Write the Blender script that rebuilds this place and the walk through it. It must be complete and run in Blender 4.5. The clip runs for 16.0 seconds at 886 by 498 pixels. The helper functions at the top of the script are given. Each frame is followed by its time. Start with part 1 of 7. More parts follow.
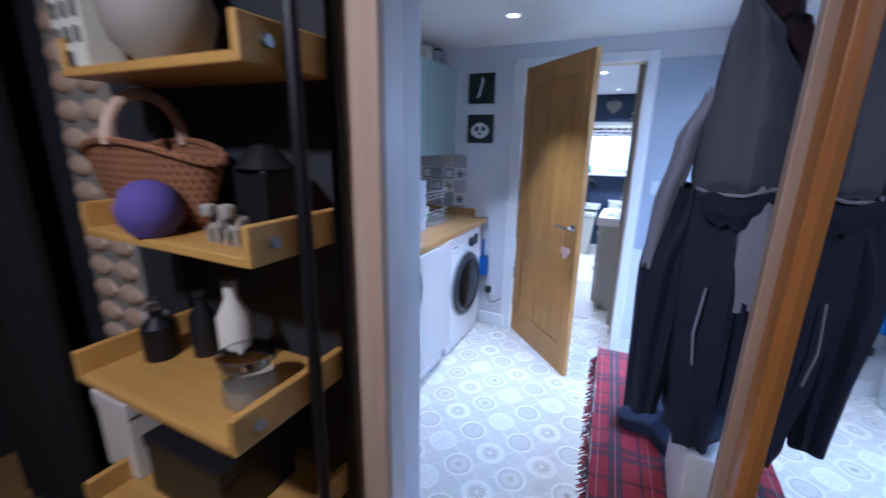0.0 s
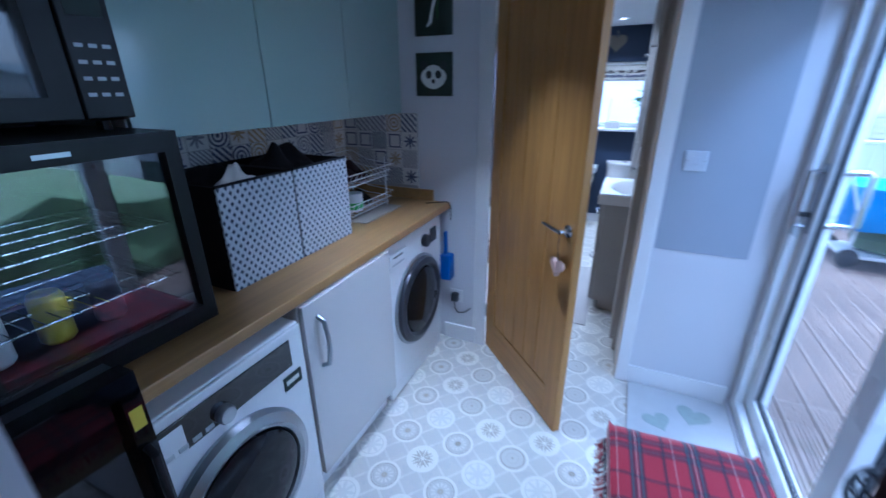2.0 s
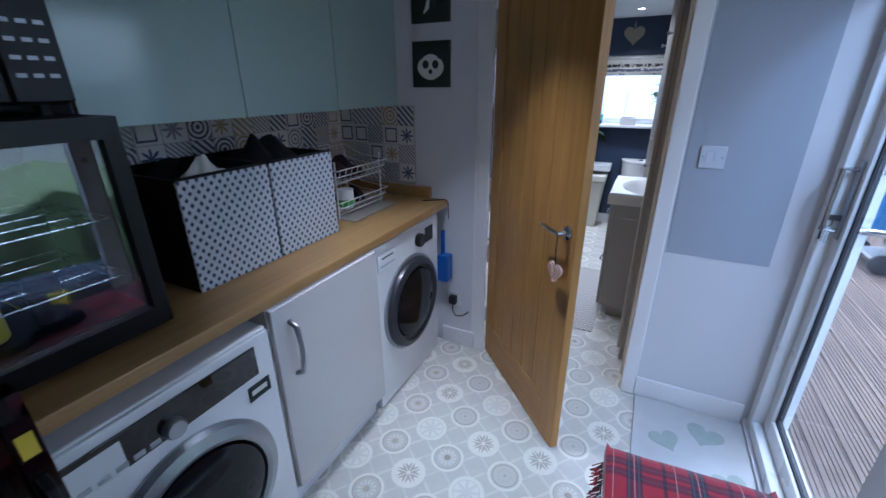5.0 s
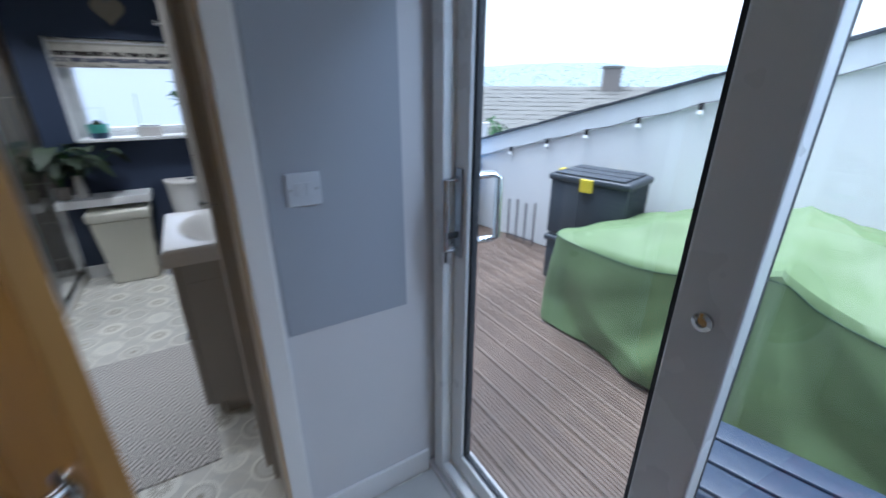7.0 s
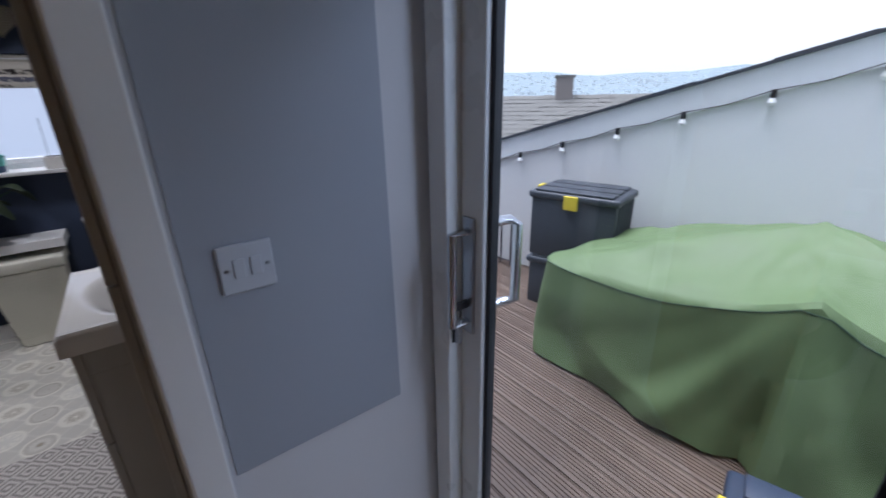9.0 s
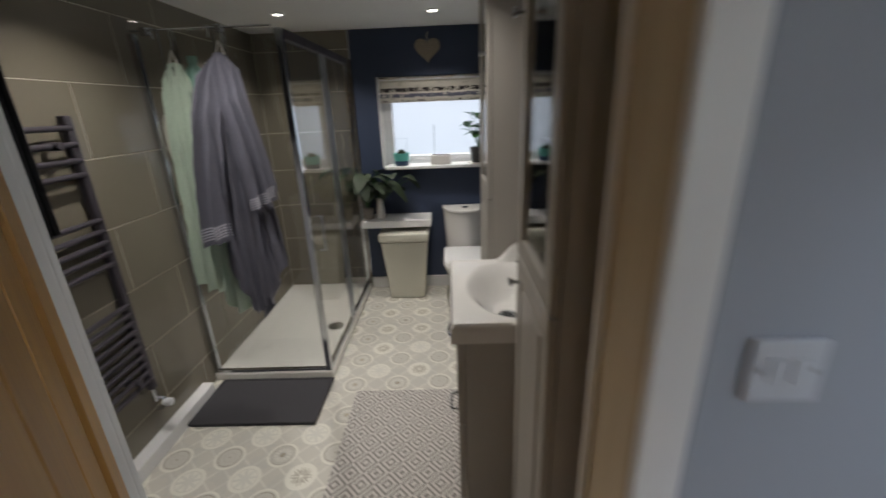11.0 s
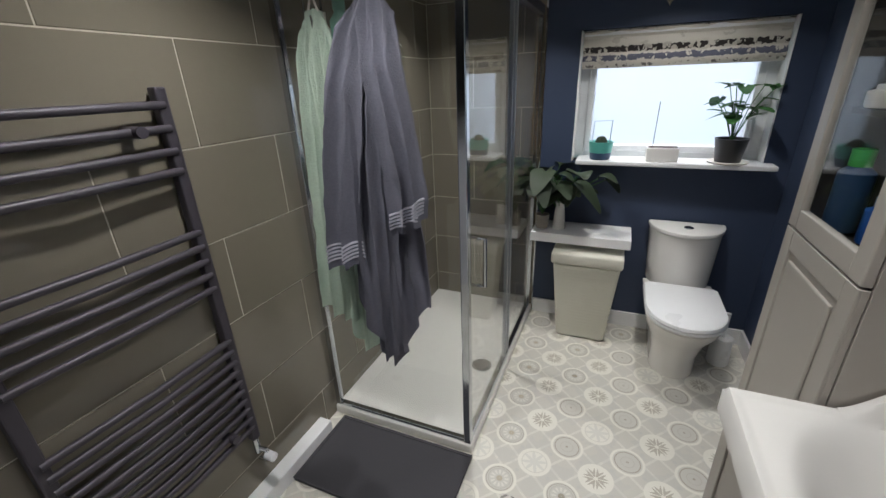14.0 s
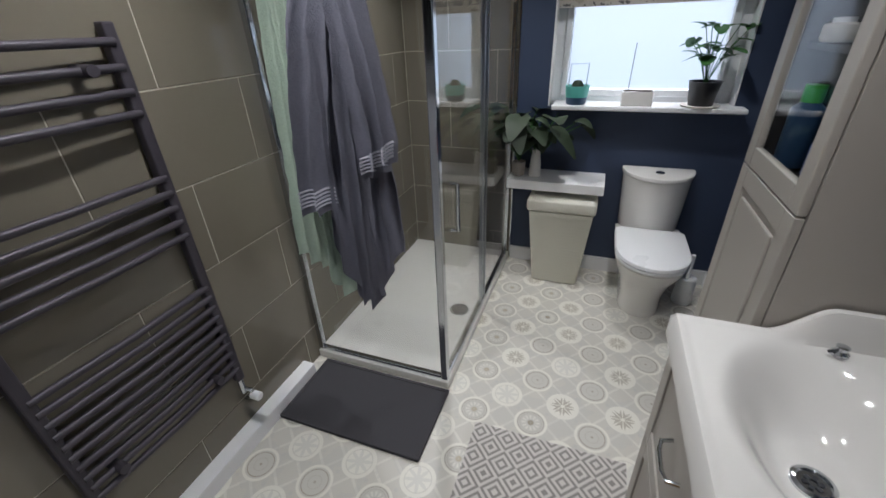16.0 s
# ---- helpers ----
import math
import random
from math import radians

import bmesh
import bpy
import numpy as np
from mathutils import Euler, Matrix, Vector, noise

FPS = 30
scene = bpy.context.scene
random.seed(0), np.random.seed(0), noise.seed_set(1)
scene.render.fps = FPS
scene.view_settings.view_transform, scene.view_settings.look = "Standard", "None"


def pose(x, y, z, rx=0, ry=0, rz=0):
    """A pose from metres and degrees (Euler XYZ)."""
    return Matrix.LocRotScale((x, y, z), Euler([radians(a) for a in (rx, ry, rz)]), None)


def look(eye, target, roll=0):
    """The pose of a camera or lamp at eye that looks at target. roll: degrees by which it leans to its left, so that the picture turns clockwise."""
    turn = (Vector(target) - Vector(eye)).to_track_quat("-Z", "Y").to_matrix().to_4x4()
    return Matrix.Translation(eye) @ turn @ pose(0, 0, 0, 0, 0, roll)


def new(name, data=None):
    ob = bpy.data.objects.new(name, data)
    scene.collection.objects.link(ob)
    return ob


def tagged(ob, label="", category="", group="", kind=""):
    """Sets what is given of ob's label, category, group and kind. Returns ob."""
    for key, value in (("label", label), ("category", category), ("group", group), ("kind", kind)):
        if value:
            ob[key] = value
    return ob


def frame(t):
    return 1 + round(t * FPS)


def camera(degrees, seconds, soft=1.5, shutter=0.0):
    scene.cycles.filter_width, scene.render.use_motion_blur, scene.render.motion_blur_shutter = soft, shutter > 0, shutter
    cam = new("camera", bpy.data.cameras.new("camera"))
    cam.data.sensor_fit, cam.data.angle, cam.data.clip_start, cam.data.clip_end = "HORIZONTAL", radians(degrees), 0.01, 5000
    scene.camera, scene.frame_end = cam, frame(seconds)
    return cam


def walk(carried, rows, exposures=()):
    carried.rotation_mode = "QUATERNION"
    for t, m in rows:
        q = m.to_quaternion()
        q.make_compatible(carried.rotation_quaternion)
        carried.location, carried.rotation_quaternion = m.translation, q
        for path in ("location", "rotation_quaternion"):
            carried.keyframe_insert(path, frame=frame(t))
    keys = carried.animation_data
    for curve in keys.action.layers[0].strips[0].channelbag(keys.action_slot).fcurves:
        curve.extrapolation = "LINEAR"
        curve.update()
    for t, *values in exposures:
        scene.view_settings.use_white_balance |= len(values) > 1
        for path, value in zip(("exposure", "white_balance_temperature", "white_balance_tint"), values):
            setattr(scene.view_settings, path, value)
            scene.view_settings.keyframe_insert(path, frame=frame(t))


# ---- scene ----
cam = camera(95.0, 16.0, shutter=0.6)
PATH = [
    (0, (0.368, 0.117, 1.496), (-0.465, 1.859, 0.976), 1.0),
    (0.5, (0.298, 0.316, 1.462), (-0.287, 2.158, 0.947), 0.6),
    (1, (0.166, 0.613, 1.5), (-0.345, 2.451, 0.9), 0.3),
    (1.5, (0.154, 0.814, 1.499), (-0.344, 2.612, 0.778), 0.2),
    (2, (0.198, 1.051, 1.514), (-0.561, 2.748, 0.777), -0.3),
    (2.5, (0.186, 1.128, 1.503), (-0.722, 2.749, 0.762), -0.1),
    (3, (0.187, 1.138, 1.513), (-0.729, 2.758, 0.781), -0.3),
    (3.2, (0.193, 1.145, 1.511), (-0.724, 2.759, 0.766), -0.4),
    (5.3, (0.247, 1.226, 1.474), (-0.528, 2.913, 0.731), -0.2),
    (5.5, (0.203, 1.319, 1.471), (-0.37, 3.083, 0.724), -0.4),
    (6, (0.099, 1.635, 1.473), (0.039, 3.493, 0.733), -0.2),
    (6.5, (0.129, 1.81, 1.454), (0.59, 3.611, 0.717), -0.1),
    (7, (0.249, 2.065, 1.463), (1.215, 3.649, 0.716), 0.2),
    (7.5, (0.294, 2.261, 1.463), (1.449, 3.712, 0.716), 0.2),
    (8, (0.347, 2.431, 1.484), (1.605, 3.794, 0.735), -0.3),
    (8.2, (0.363, 2.44, 1.475), (1.654, 3.777, 0.737), -0.2),
    (10.3, (0.273, 2.363, 1.493), (0.684, 4.212, 0.849), -2.4),
    (10.5, (0.237, 2.447, 1.495), (0.53, 4.315, 0.844), -2.4),
    (11, (0.086, 2.714, 1.525), (0.034, 4.602, 0.867), -2.3),
    (11.5, (-0.008, 2.902, 1.534), (-0.313, 4.769, 0.886), -2.3),
    (12, (-0.065, 3.118, 1.547), (-0.65, 4.914, 0.89), -2.8),
    (12.5, (-0.095, 3.218, 1.53), (-0.853, 4.953, 0.883), -2.8),
    (13, (-0.124, 3.318, 1.52), (-0.923, 5.031, 0.867), -2.6),
    (13.5, (-0.18, 3.451, 1.533), (-0.968, 5.148, 0.827), -2.3),
    (14, (-0.226, 3.524, 1.534), (-0.959, 5.223, 0.775), -2.2),
    (14.5, (-0.217, 3.527, 1.544), (-0.944, 5.223, 0.772), -2.3),
    (15, (-0.201, 3.52, 1.523), (-0.907, 5.206, 0.712), -2.3),
    (15.5, (-0.189, 3.51, 1.514), (-0.87, 5.166, 0.624), -2.3),
    (16, (-0.17, 3.5, 1.509), (-0.806, 5.135, 0.548), -2.3),
]
EXPOSURES = [(0.0, 2.5, 4350, 16), (0.5, 2.15, 4300, 15), (1.0, 2.15, 4250, 14), (1.5, 2.05, 4100, 12), (2.0, 1.7, 4150, 12), (2.5, 1.5, 4350, 14), (3.2, 1.4, 4450, 15), (5.3, 1.45, 4850, 13), (6.5, 1.2, 5150, 12), (7.0, 0.85, 5250, 9), (7.5, 0.6, 5250, 14), (8.2, 0.3, 5300, 18), (10.3, 0.27, 6300, 13), (11.0, 0.75, 6450, 11), (11.5, 1.2, 6350, 10), (12.0, 1.15, 6250, 10), (14.0, 1.05, 6050, 10), (16.0, 0.9, 5850, 11)]
walk(cam, [(t, look(eye, target, roll)) for t, eye, target, roll in PATH], EXPOSURES)

# ---- world and light ----
w = bpy.data.worlds.new("sky")
scene.world = w
w.use_nodes = True
wn = w.node_tree.nodes
sky = wn.new("ShaderNodeTexSky")
sky.sky_type = "NISHITA"
sky.sun_disc = False
sky.sun_elevation, sky.sun_rotation = radians(80), radians(333)
sky.air_density, sky.dust_density, sky.ozone_density = 1.0, 1.2, 1.0
wn["Background"].inputs[1].default_value = 0.15
# thin white overcast: the sky's blue is washed out
cloud = wn.new("ShaderNodeHueSaturation")
cloud.inputs["Saturation"].default_value, cloud.inputs["Value"].default_value = 0.25, 1.5
w.node_tree.links.new(sky.outputs[0], cloud.inputs["Color"])
w.node_tree.links.new(cloud.outputs[0], wn["Background"].inputs[0])


def lamp(name, kind, m, power, color, size=0.1, size_y=0.0, angle=0.0):
    data = bpy.data.lights.new(name, kind)
    data.energy, data.color = power, color
    if kind == "AREA":
        data.shape = "RECTANGLE" if size_y else "DISK"
        data.size = size
        if size_y:
            data.size_y = size_y
    elif kind == "SUN":
        data.angle = radians(angle)
    else:
        data.shadow_soft_size = size
    ob = new(name, data)
    ob.matrix_world = m
    return ob


lamp("sun", "SUN", look((1.7, 5.6, 9), (2.4, 4.2, 0)), 5.0, (1.0, 0.98, 0.95), angle=40)
# daylight in the opening of the sliding door and of the bathroom window
lamp("door_daylight", "AREA", look((1.06, 1.95, 2.13), (-0.5, 2.0, 0.4)), 11, (0.72, 0.85, 1.0), 1.1, 0.2)
lamp("window_daylight", "AREA", look((0.0, 6.34, 1.42), (0.0, 5.0, 1.2)), 0.35, (0.82, 0.91, 1.0), 0.85, 0.6)
DOWNLIGHTS = [(-0.36, 2.46, 2.15, 1.35), (-0.94, 5.5, 2.10, 3.6), (0.0, 5.58, 2.10, 2.5), (-0.94, 4.25, 2.10, 3.2), (-0.05, 4.25, 2.10, 2.2)]
for x, y, z, power in DOWNLIGHTS:
    bulb = lamp("downlight_bulb", "AREA", look((x, y, z - 0.012), (x, y, 0)), power, (1.0, 0.95, 0.88), 0.06)
    bulb.data.spread = radians(126 if y > 3.27 else 70)
# fill lamp added out of view to brighten the hall shelves
lamp("hall_fill", "AREA", look((-0.2, -0.35, 2.2), (-0.3, 0.2, 0)), 3.3, (1.0, 0.78, 0.55), 0.12)

# ---- materials ----


def rgb(h):
    v = [int(h[i:i + 2], 16) / 255 for i in (0, 2, 4)]
    return tuple(c / 12.92 if c <= 0.04045 else ((c + 0.055) / 1.055) ** 2.4 for c in v)


class G:
    """A small builder for node graphs."""

    def __init__(self, name):
        self.m = bpy.data.materials.new(name)
        self.m.use_nodes = True
        self.t = self.m.node_tree
        self.b = self.t.nodes["Principled BSDF"]

    def n(self, kind, **kw):
        o = self.t.nodes.new(kind)
        for k, v in kw.items():
            if k == "operation":
                o.operation = v
            elif k == "blend_type":
                o.blend_type = v
            elif k == "data_type":
                o.data_type = v
            elif k == "wave_type":
                o.wave_type = v
            elif k == "bands_direction":
                o.bands_direction = v
        return o

    def put(self, sock, v):
        if isinstance(v, (int, float, tuple)):
            sock.default_value = (*v, 1.0) if isinstance(v, tuple) and len(v) == 3 and sock.type == "RGBA" else v
        else:
            self.t.links.new(v, sock)

    def f(self, op, a, b=0.0, c=0.0):
        o = self.n("ShaderNodeMath", operation=op)
        self.put(o.inputs[0], a), self.put(o.inputs[1], b), self.put(o.inputs[2], c)
        return o.outputs[0]

    def mix(self, fac, a, b):
        o = self.n("ShaderNodeMix", data_type="RGBA")
        self.put(o.inputs[0], fac), self.put(o.inputs[6], a), self.put(o.inputs[7], b)
        return o.outputs[2]

    def coord(self, kind="Object"):
        return self.n("ShaderNodeTexCoord").outputs[kind]

    def xyz(self, v):
        o = self.n("ShaderNodeSeparateXYZ")
        self.put(o.inputs[0], v)
        return o.outputs

    def mapping(self, scale=(1, 1, 1), rot=(0, 0, 0), v=None):
        o = self.n("ShaderNodeMapping")
        self.put(o.inputs[0], v or self.coord())
        o.inputs[2].default_value, o.inputs[3].default_value = [radians(a) for a in rot], scale
        return o.outputs[0]

    def noise(self, scale, detail=3.0, v=None, rough=0.5):
        o = self.n("ShaderNodeTexNoise")
        self.put(o.inputs["Vector"], v or self.coord())
        o.inputs["Scale"].default_value, o.inputs["Detail"].default_value, o.inputs["Roughness"].default_value = scale, detail, rough
        return o.outputs[0]

    def white(self, v):
        o = self.n("ShaderNodeTexWhiteNoise")
        self.put(o.inputs[0], v)
        return o.outputs[0]

    def bump(self, h, strength=0.2, dist=0.002):
        o = self.n("ShaderNodeBump")
        o.inputs["Strength"].default_value, o.inputs["Distance"].default_value = strength, dist
        self.put(o.inputs["Height"], h)
        self.put(self.b.inputs["Normal"], o.outputs[0])

    def set(self, color=None, rough=None, metal=None, **kw):
        for k, v in (("Base Color", color), ("Roughness", rough), ("Metallic", metal), *((a.replace("_", " "), b) for a, b in kw.items())):
            if v is not None:
                self.put(self.b.inputs[k], v)
        return self.m


def plain(name, color, rough=0.5, metal=0.0, vary=0.12, scale=6.0, fine=120.0, bump=0.05, **kw):
    """Paint, plastic, metal or cloth: a colour that varies at two scales, uneven gloss and fine relief."""
    g = G(name)
    a, b = g.noise(scale), g.noise(fine, 2)
    k = g.f("ADD", g.f("MULTIPLY", g.f("SUBTRACT", a, 0.5), vary * 2), g.f("MULTIPLY", g.f("SUBTRACT", b, 0.5), vary))
    c = g.mix(g.f("ADD", 0.5, k), tuple(v * 0.72 for v in color), tuple(min(1.0, v * 1.28) for v in color))
    if bump:
        g.bump(b, bump)
    return g.set(c, g.f("MAXIMUM", 0.02, g.f("ADD", rough, g.f("MULTIPLY", g.f("SUBTRACT", a, 0.5), min(0.15, rough)))), metal, **kw)


def wood(name, dark, light, axis=2, rough=0.45, scale=1.0, bump=0.12):
    g = G(name)
    s = [26 * scale] * 3
    s[axis] = 1.6 * scale
    v = g.mapping(tuple(s))
    a = g.noise(1.0, 6, v, 0.62)
    s2 = [110 * scale] * 3
    s2[axis] = 5 * scale
    b = g.noise(1.0, 3, g.mapping(tuple(s2)))
    big = g.noise(1.7)
    k = g.f("ADD", g.f("MULTIPLY", a, 0.65), g.f("MULTIPLY", b, 0.2))
    k = g.f("ADD", k, g.f("MULTIPLY", g.f("SUBTRACT", big, 0.5), 0.5))
    ramp = g.n("ShaderNodeValToRGB")
    ramp.color_ramp.elements[0].position, ramp.color_ramp.elements[1].position = 0.22, 0.75
    ramp.color_ramp.elements[0].color, ramp.color_ramp.elements[1].color = (*dark, 1), (*light, 1)
    g.put(ramp.inputs[0], k)
    g.bump(b, bump)
    return g.set(ramp.outputs[0], g.f("ADD", rough - 0.05, g.f("MULTIPLY", a, 0.12)))


def glass(name, tint=(1, 1, 1), rough=0.0):
    g = G(name)
    return g.set(tint, rough, 0.0, Transmission_Weight=1.0, IOR=1.45)


def thin_glass(name, gloss=0.05, edge=0.9):
    """Clear pane: mostly see-through, with a mirror share that grows at grazing angles."""
    g = G(name)
    tr, gl = g.n("ShaderNodeBsdfTransparent"), g.n("ShaderNodeBsdfGlossy")
    tr.inputs[0].default_value = (0.972, 0.978, 0.974, 1)
    gl.inputs["Roughness"].default_value = 0.015
    fr = g.n("ShaderNodeLayerWeight")
    fr.inputs[0].default_value = 0.5
    mx = g.n("ShaderNodeMixShader")
    g.put(mx.inputs[0], g.f("MINIMUM", g.f("ADD", gloss, g.f("MULTIPLY", edge, g.f("POWER", fr.outputs["Facing"], 5.0))), 1.0))
    g.t.links.new(tr.outputs[0], mx.inputs[1])
    g.t.links.new(gl.outputs[0], mx.inputs[2])
    g.t.links.new(mx.outputs[0], g.t.nodes["Material Output"].inputs[0])
    return g.m


def glow(name, color, strength):
    g = G(name)
    return g.set((0.8, 0.8, 0.8), 0.4, Emission_Color=color, Emission_Strength=strength)


def vinyl(name, turn, ox, oy):
    """Printed cushion floor: discs, wheels, lace rounds and four-leaf crosses on a quarter-metre lattice, offset by half."""
    g = G(name)
    v = g.mapping((1, 1, 1), (0, 0, -turn))
    x, y, _ = g.xyz(v)
    P, c, s = 0.25, math.cos(radians(turn)), math.sin(radians(turn))
    ox, oy = ox * c + oy * s, oy * c - ox * s
    x, y = g.f("DIVIDE", g.f("SUBTRACT", x, ox), P), g.f("DIVIDE", g.f("SUBTRACT", y, oy), P)

    def cell(dx, dy, seed):
        a, b = g.f("ADD", x, dx), g.f("ADD", y, dy)
        ia, ib = g.f("FLOOR", g.f("ADD", a, 0.5)), g.f("FLOOR", g.f("ADD", b, 0.5))
        fa, fb = g.f("DIVIDE", g.f("SUBTRACT", a, ia), 1.17), g.f("DIVIDE", g.f("SUBTRACT", b, ib), 1.17)
        r = g.f("SQRT", g.f("ADD", g.f("MULTIPLY", fa, fa), g.f("MULTIPLY", fb, fb)))
        th = g.f("ARCTAN2", fb, fa)
        o = g.n("ShaderNodeCombineXYZ")
        g.put(o.inputs[0], ia), g.put(o.inputs[1], ib), g.put(o.inputs[2], seed)
        return fa, fb, r, th, g.white(o.outputs[0])

    def band(r, lo, hi, soft=0.010):
        s = lambda e, up: g.f("SMOOTH_MIN", 1.0, g.f("MAXIMUM", g.f("DIVIDE", g.f("SUBTRACT", r, e) if up else g.f("SUBTRACT", e, r), soft), 0.0), 0.05)
        return g.f("MULTIPLY", s(lo, True), s(hi, False))

    base, pale, mid, dark, tan = rgb("cbc7bd"), rgb("e8e5da"), rgb("bebdb8"), rgb("958a75"), rgb("b3a890")
    # small diamond ground between the motifs
    d1 = g.f("ABSOLUTE", g.f("SUBTRACT", g.f("FRACT", g.f("MULTIPLY", g.f("ADD", x, y), 2.0)), 0.5))
    d2 = g.f("ABSOLUTE", g.f("SUBTRACT", g.f("FRACT", g.f("MULTIPLY", g.f("SUBTRACT", x, y), 2.0)), 0.5))
    lines = g.f("LESS_THAN", g.f("MINIMUM", d1, d2), 0.06)
    ex, ey = g.f("SUBTRACT", g.f("FRACT", g.f("MULTIPLY", x, 2.0)), 0.5), g.f("SUBTRACT", g.f("FRACT", g.f("MULTIPLY", y, 2.0)), 0.5)
    rr = g.f("SQRT", g.f("ADD", g.f("MULTIPLY", ex, ex), g.f("MULTIPLY", ey, ey)))
    col = g.mix(g.f("MULTIPLY", lines, 0.5), base, pale)
    patch = g.noise(9.0, 3, v)
    col = g.mix(g.f("MULTIPLY", g.f("GREATER_THAN", patch, 0.53), 0.35), col, mid)
    col = g.mix(g.f("MULTIPLY", band(rr, 0.0, 0.07), 0.5), col, mid)
    for dx, seed in ((0.0, 3.0), (0.5, 7.0)):
        fa, fb, r, th, h = cell(dx, dx, seed)
        inside = band(r, -1.0, 0.245)
        tone = g.mix(g.f("GREATER_THAN", h, 0.6), dark, tan)
        if dx == 0.0:
            k = g.f("LESS_THAN", h, 0.5)
            m1 = g.mix(band(r, 0.0, 0.022), g.mix(band(r, 0.085, 0.097), g.mix(band(r, 0.165, 0.183, 0.006), g.mix(0.25, base, mid), tone), tone), dark)
            spokes = g.f("MULTIPLY", band(r, 0.065, 0.135), g.f("GREATER_THAN", g.f("SINE", g.f("MULTIPLY", th, 12.0)), 0.0))
            m2 = g.mix(g.f("MULTIPLY", spokes, 0.6), g.mix(band(r, 0.15, 0.163), g.mix(band(r, 0.18, 0.194, 0.006), g.mix(band(r, 0.0, 0.05), g.mix(0.3, base, mid), tone), dark), dark), pale)
            motif = g.mix(k, m2, m1)
        else:
            k = g.f("LESS_THAN", h, 0.55)
            tips = g.f("ADD", 0.150, g.f("MULTIPLY", 0.040, g.f("COSINE", g.f("MULTIPLY", th, 8.0))))
            petal = g.f("GREATER_THAN", g.f("ABSOLUTE", g.f("SINE", g.f("MULTIPLY", th, 4.0))), g.f("ADD", 0.28, g.f("MULTIPLY", 2.2, g.f("ABSOLUTE", g.f("SUBTRACT", r, 0.11)))))
            flower = g.f("MULTIPLY", petal, g.f("MULTIPLY", g.f("LESS_THAN", r, tips), g.f("GREATER_THAN", r, 0.030)))
            m1 = g.mix(g.f("MULTIPLY", flower, 0.7), g.mix(band(r, 0.205, 0.225, 0.006), pale, base), dark)
            lace = g.f("MULTIPLY", g.f("LESS_THAN", r, g.f("ADD", 0.12, g.f("MULTIPLY", 0.06, g.f("SINE", g.f("MULTIPLY", th, 8.0))))), 0.4)
            m2 = g.mix(lace, g.mix(band(r, 0.17, 0.19), pale, base), mid)
            motif = g.mix(k, m2, m1)
        motif = g.mix(band(r, 0.197, 0.3), motif, pale)
        col = g.mix(inside, col, motif)
    worn = g.noise(45.0, 4, v)
    col = g.mix(g.f("MULTIPLY", worn, 0.28), col, base)
    col = g.mix(g.f("MULTIPLY", g.noise(1.3, 3, v), 0.10), col, mid)
    g.bump(worn, 0.05, 0.001)
    return g.set(col, g.f("ADD", 0.34, g.f("MULTIPLY", worn, 0.12)))


def patterned_tile(name):
    """Encaustic-style tile: five printed motifs picked by chance, in slate blue, ochre and cream."""
    g = G(name)
    inf = g.n("ShaderNodeObjectInfo").outputs["Random"]
    x, y, z = g.xyz(g.coord())
    u, v = g.f("ADD", x, y), z
    au, av = g.f("ABSOLUTE", u), g.f("ABSOLUTE", v)
    r = g.f("SQRT", g.f("ADD", g.f("MULTIPLY", u, u), g.f("MULTIPLY", v, v)))
    th = g.f("ARCTAN2", v, u)
    cream, blue, ochre, grey = rgb("e2ded6"), rgb("36456a"), rgb("b09a70"), rgb("8a8a90")
    ink = g.mix(g.f("GREATER_THAN", g.f("FRACT", g.f("MULTIPLY", inf, 7.3)), 0.62), blue, g.mix(g.f("GREATER_THAN", g.f("FRACT", g.f("MULTIPLY", inf, 13.7)), 0.5), grey, ochre))
    star = g.f("LESS_THAN", r, g.f("ADD", 0.026, g.f("MULTIPLY", 0.015, g.f("COSINE", g.f("MULTIPLY", th, 8.0)))))
    diag = g.f("GREATER_THAN", g.f("SINE", g.f("MULTIPLY", g.f("ADD", u, v), 290.0)), 0.0)
    frame_ = g.f("MULTIPLY", g.f("GREATER_THAN", g.f("MAXIMUM", au, av), 0.030), g.f("LESS_THAN", g.f("MAXIMUM", au, av), 0.038))
    rings = g.f("GREATER_THAN", g.f("SINE", g.f("MULTIPLY", r, 330.0)), 0.1)
    tri = g.f("GREATER_THAN", g.f("FRACT", g.f("ADD", g.f("MULTIPLY", u, 30.0), g.f("FRACT", g.f("MULTIPLY", v, 30.0)))), 0.5)
    m = star
    for lo, shape in ((0.2, diag), (0.4, frame_), (0.6, rings), (0.8, tri)):
        k = g.f("GREATER_THAN", inf, lo)
        m = g.f("ADD", g.f("MULTIPLY", k, shape), g.f("MULTIPLY", g.f("SUBTRACT", 1.0, k), m))
    col = g.mix(m, cream, ink)
    col = g.mix(g.f("MULTIPLY", g.noise(60.0), 0.18), col, grey)
    return g.set(col, 0.35)


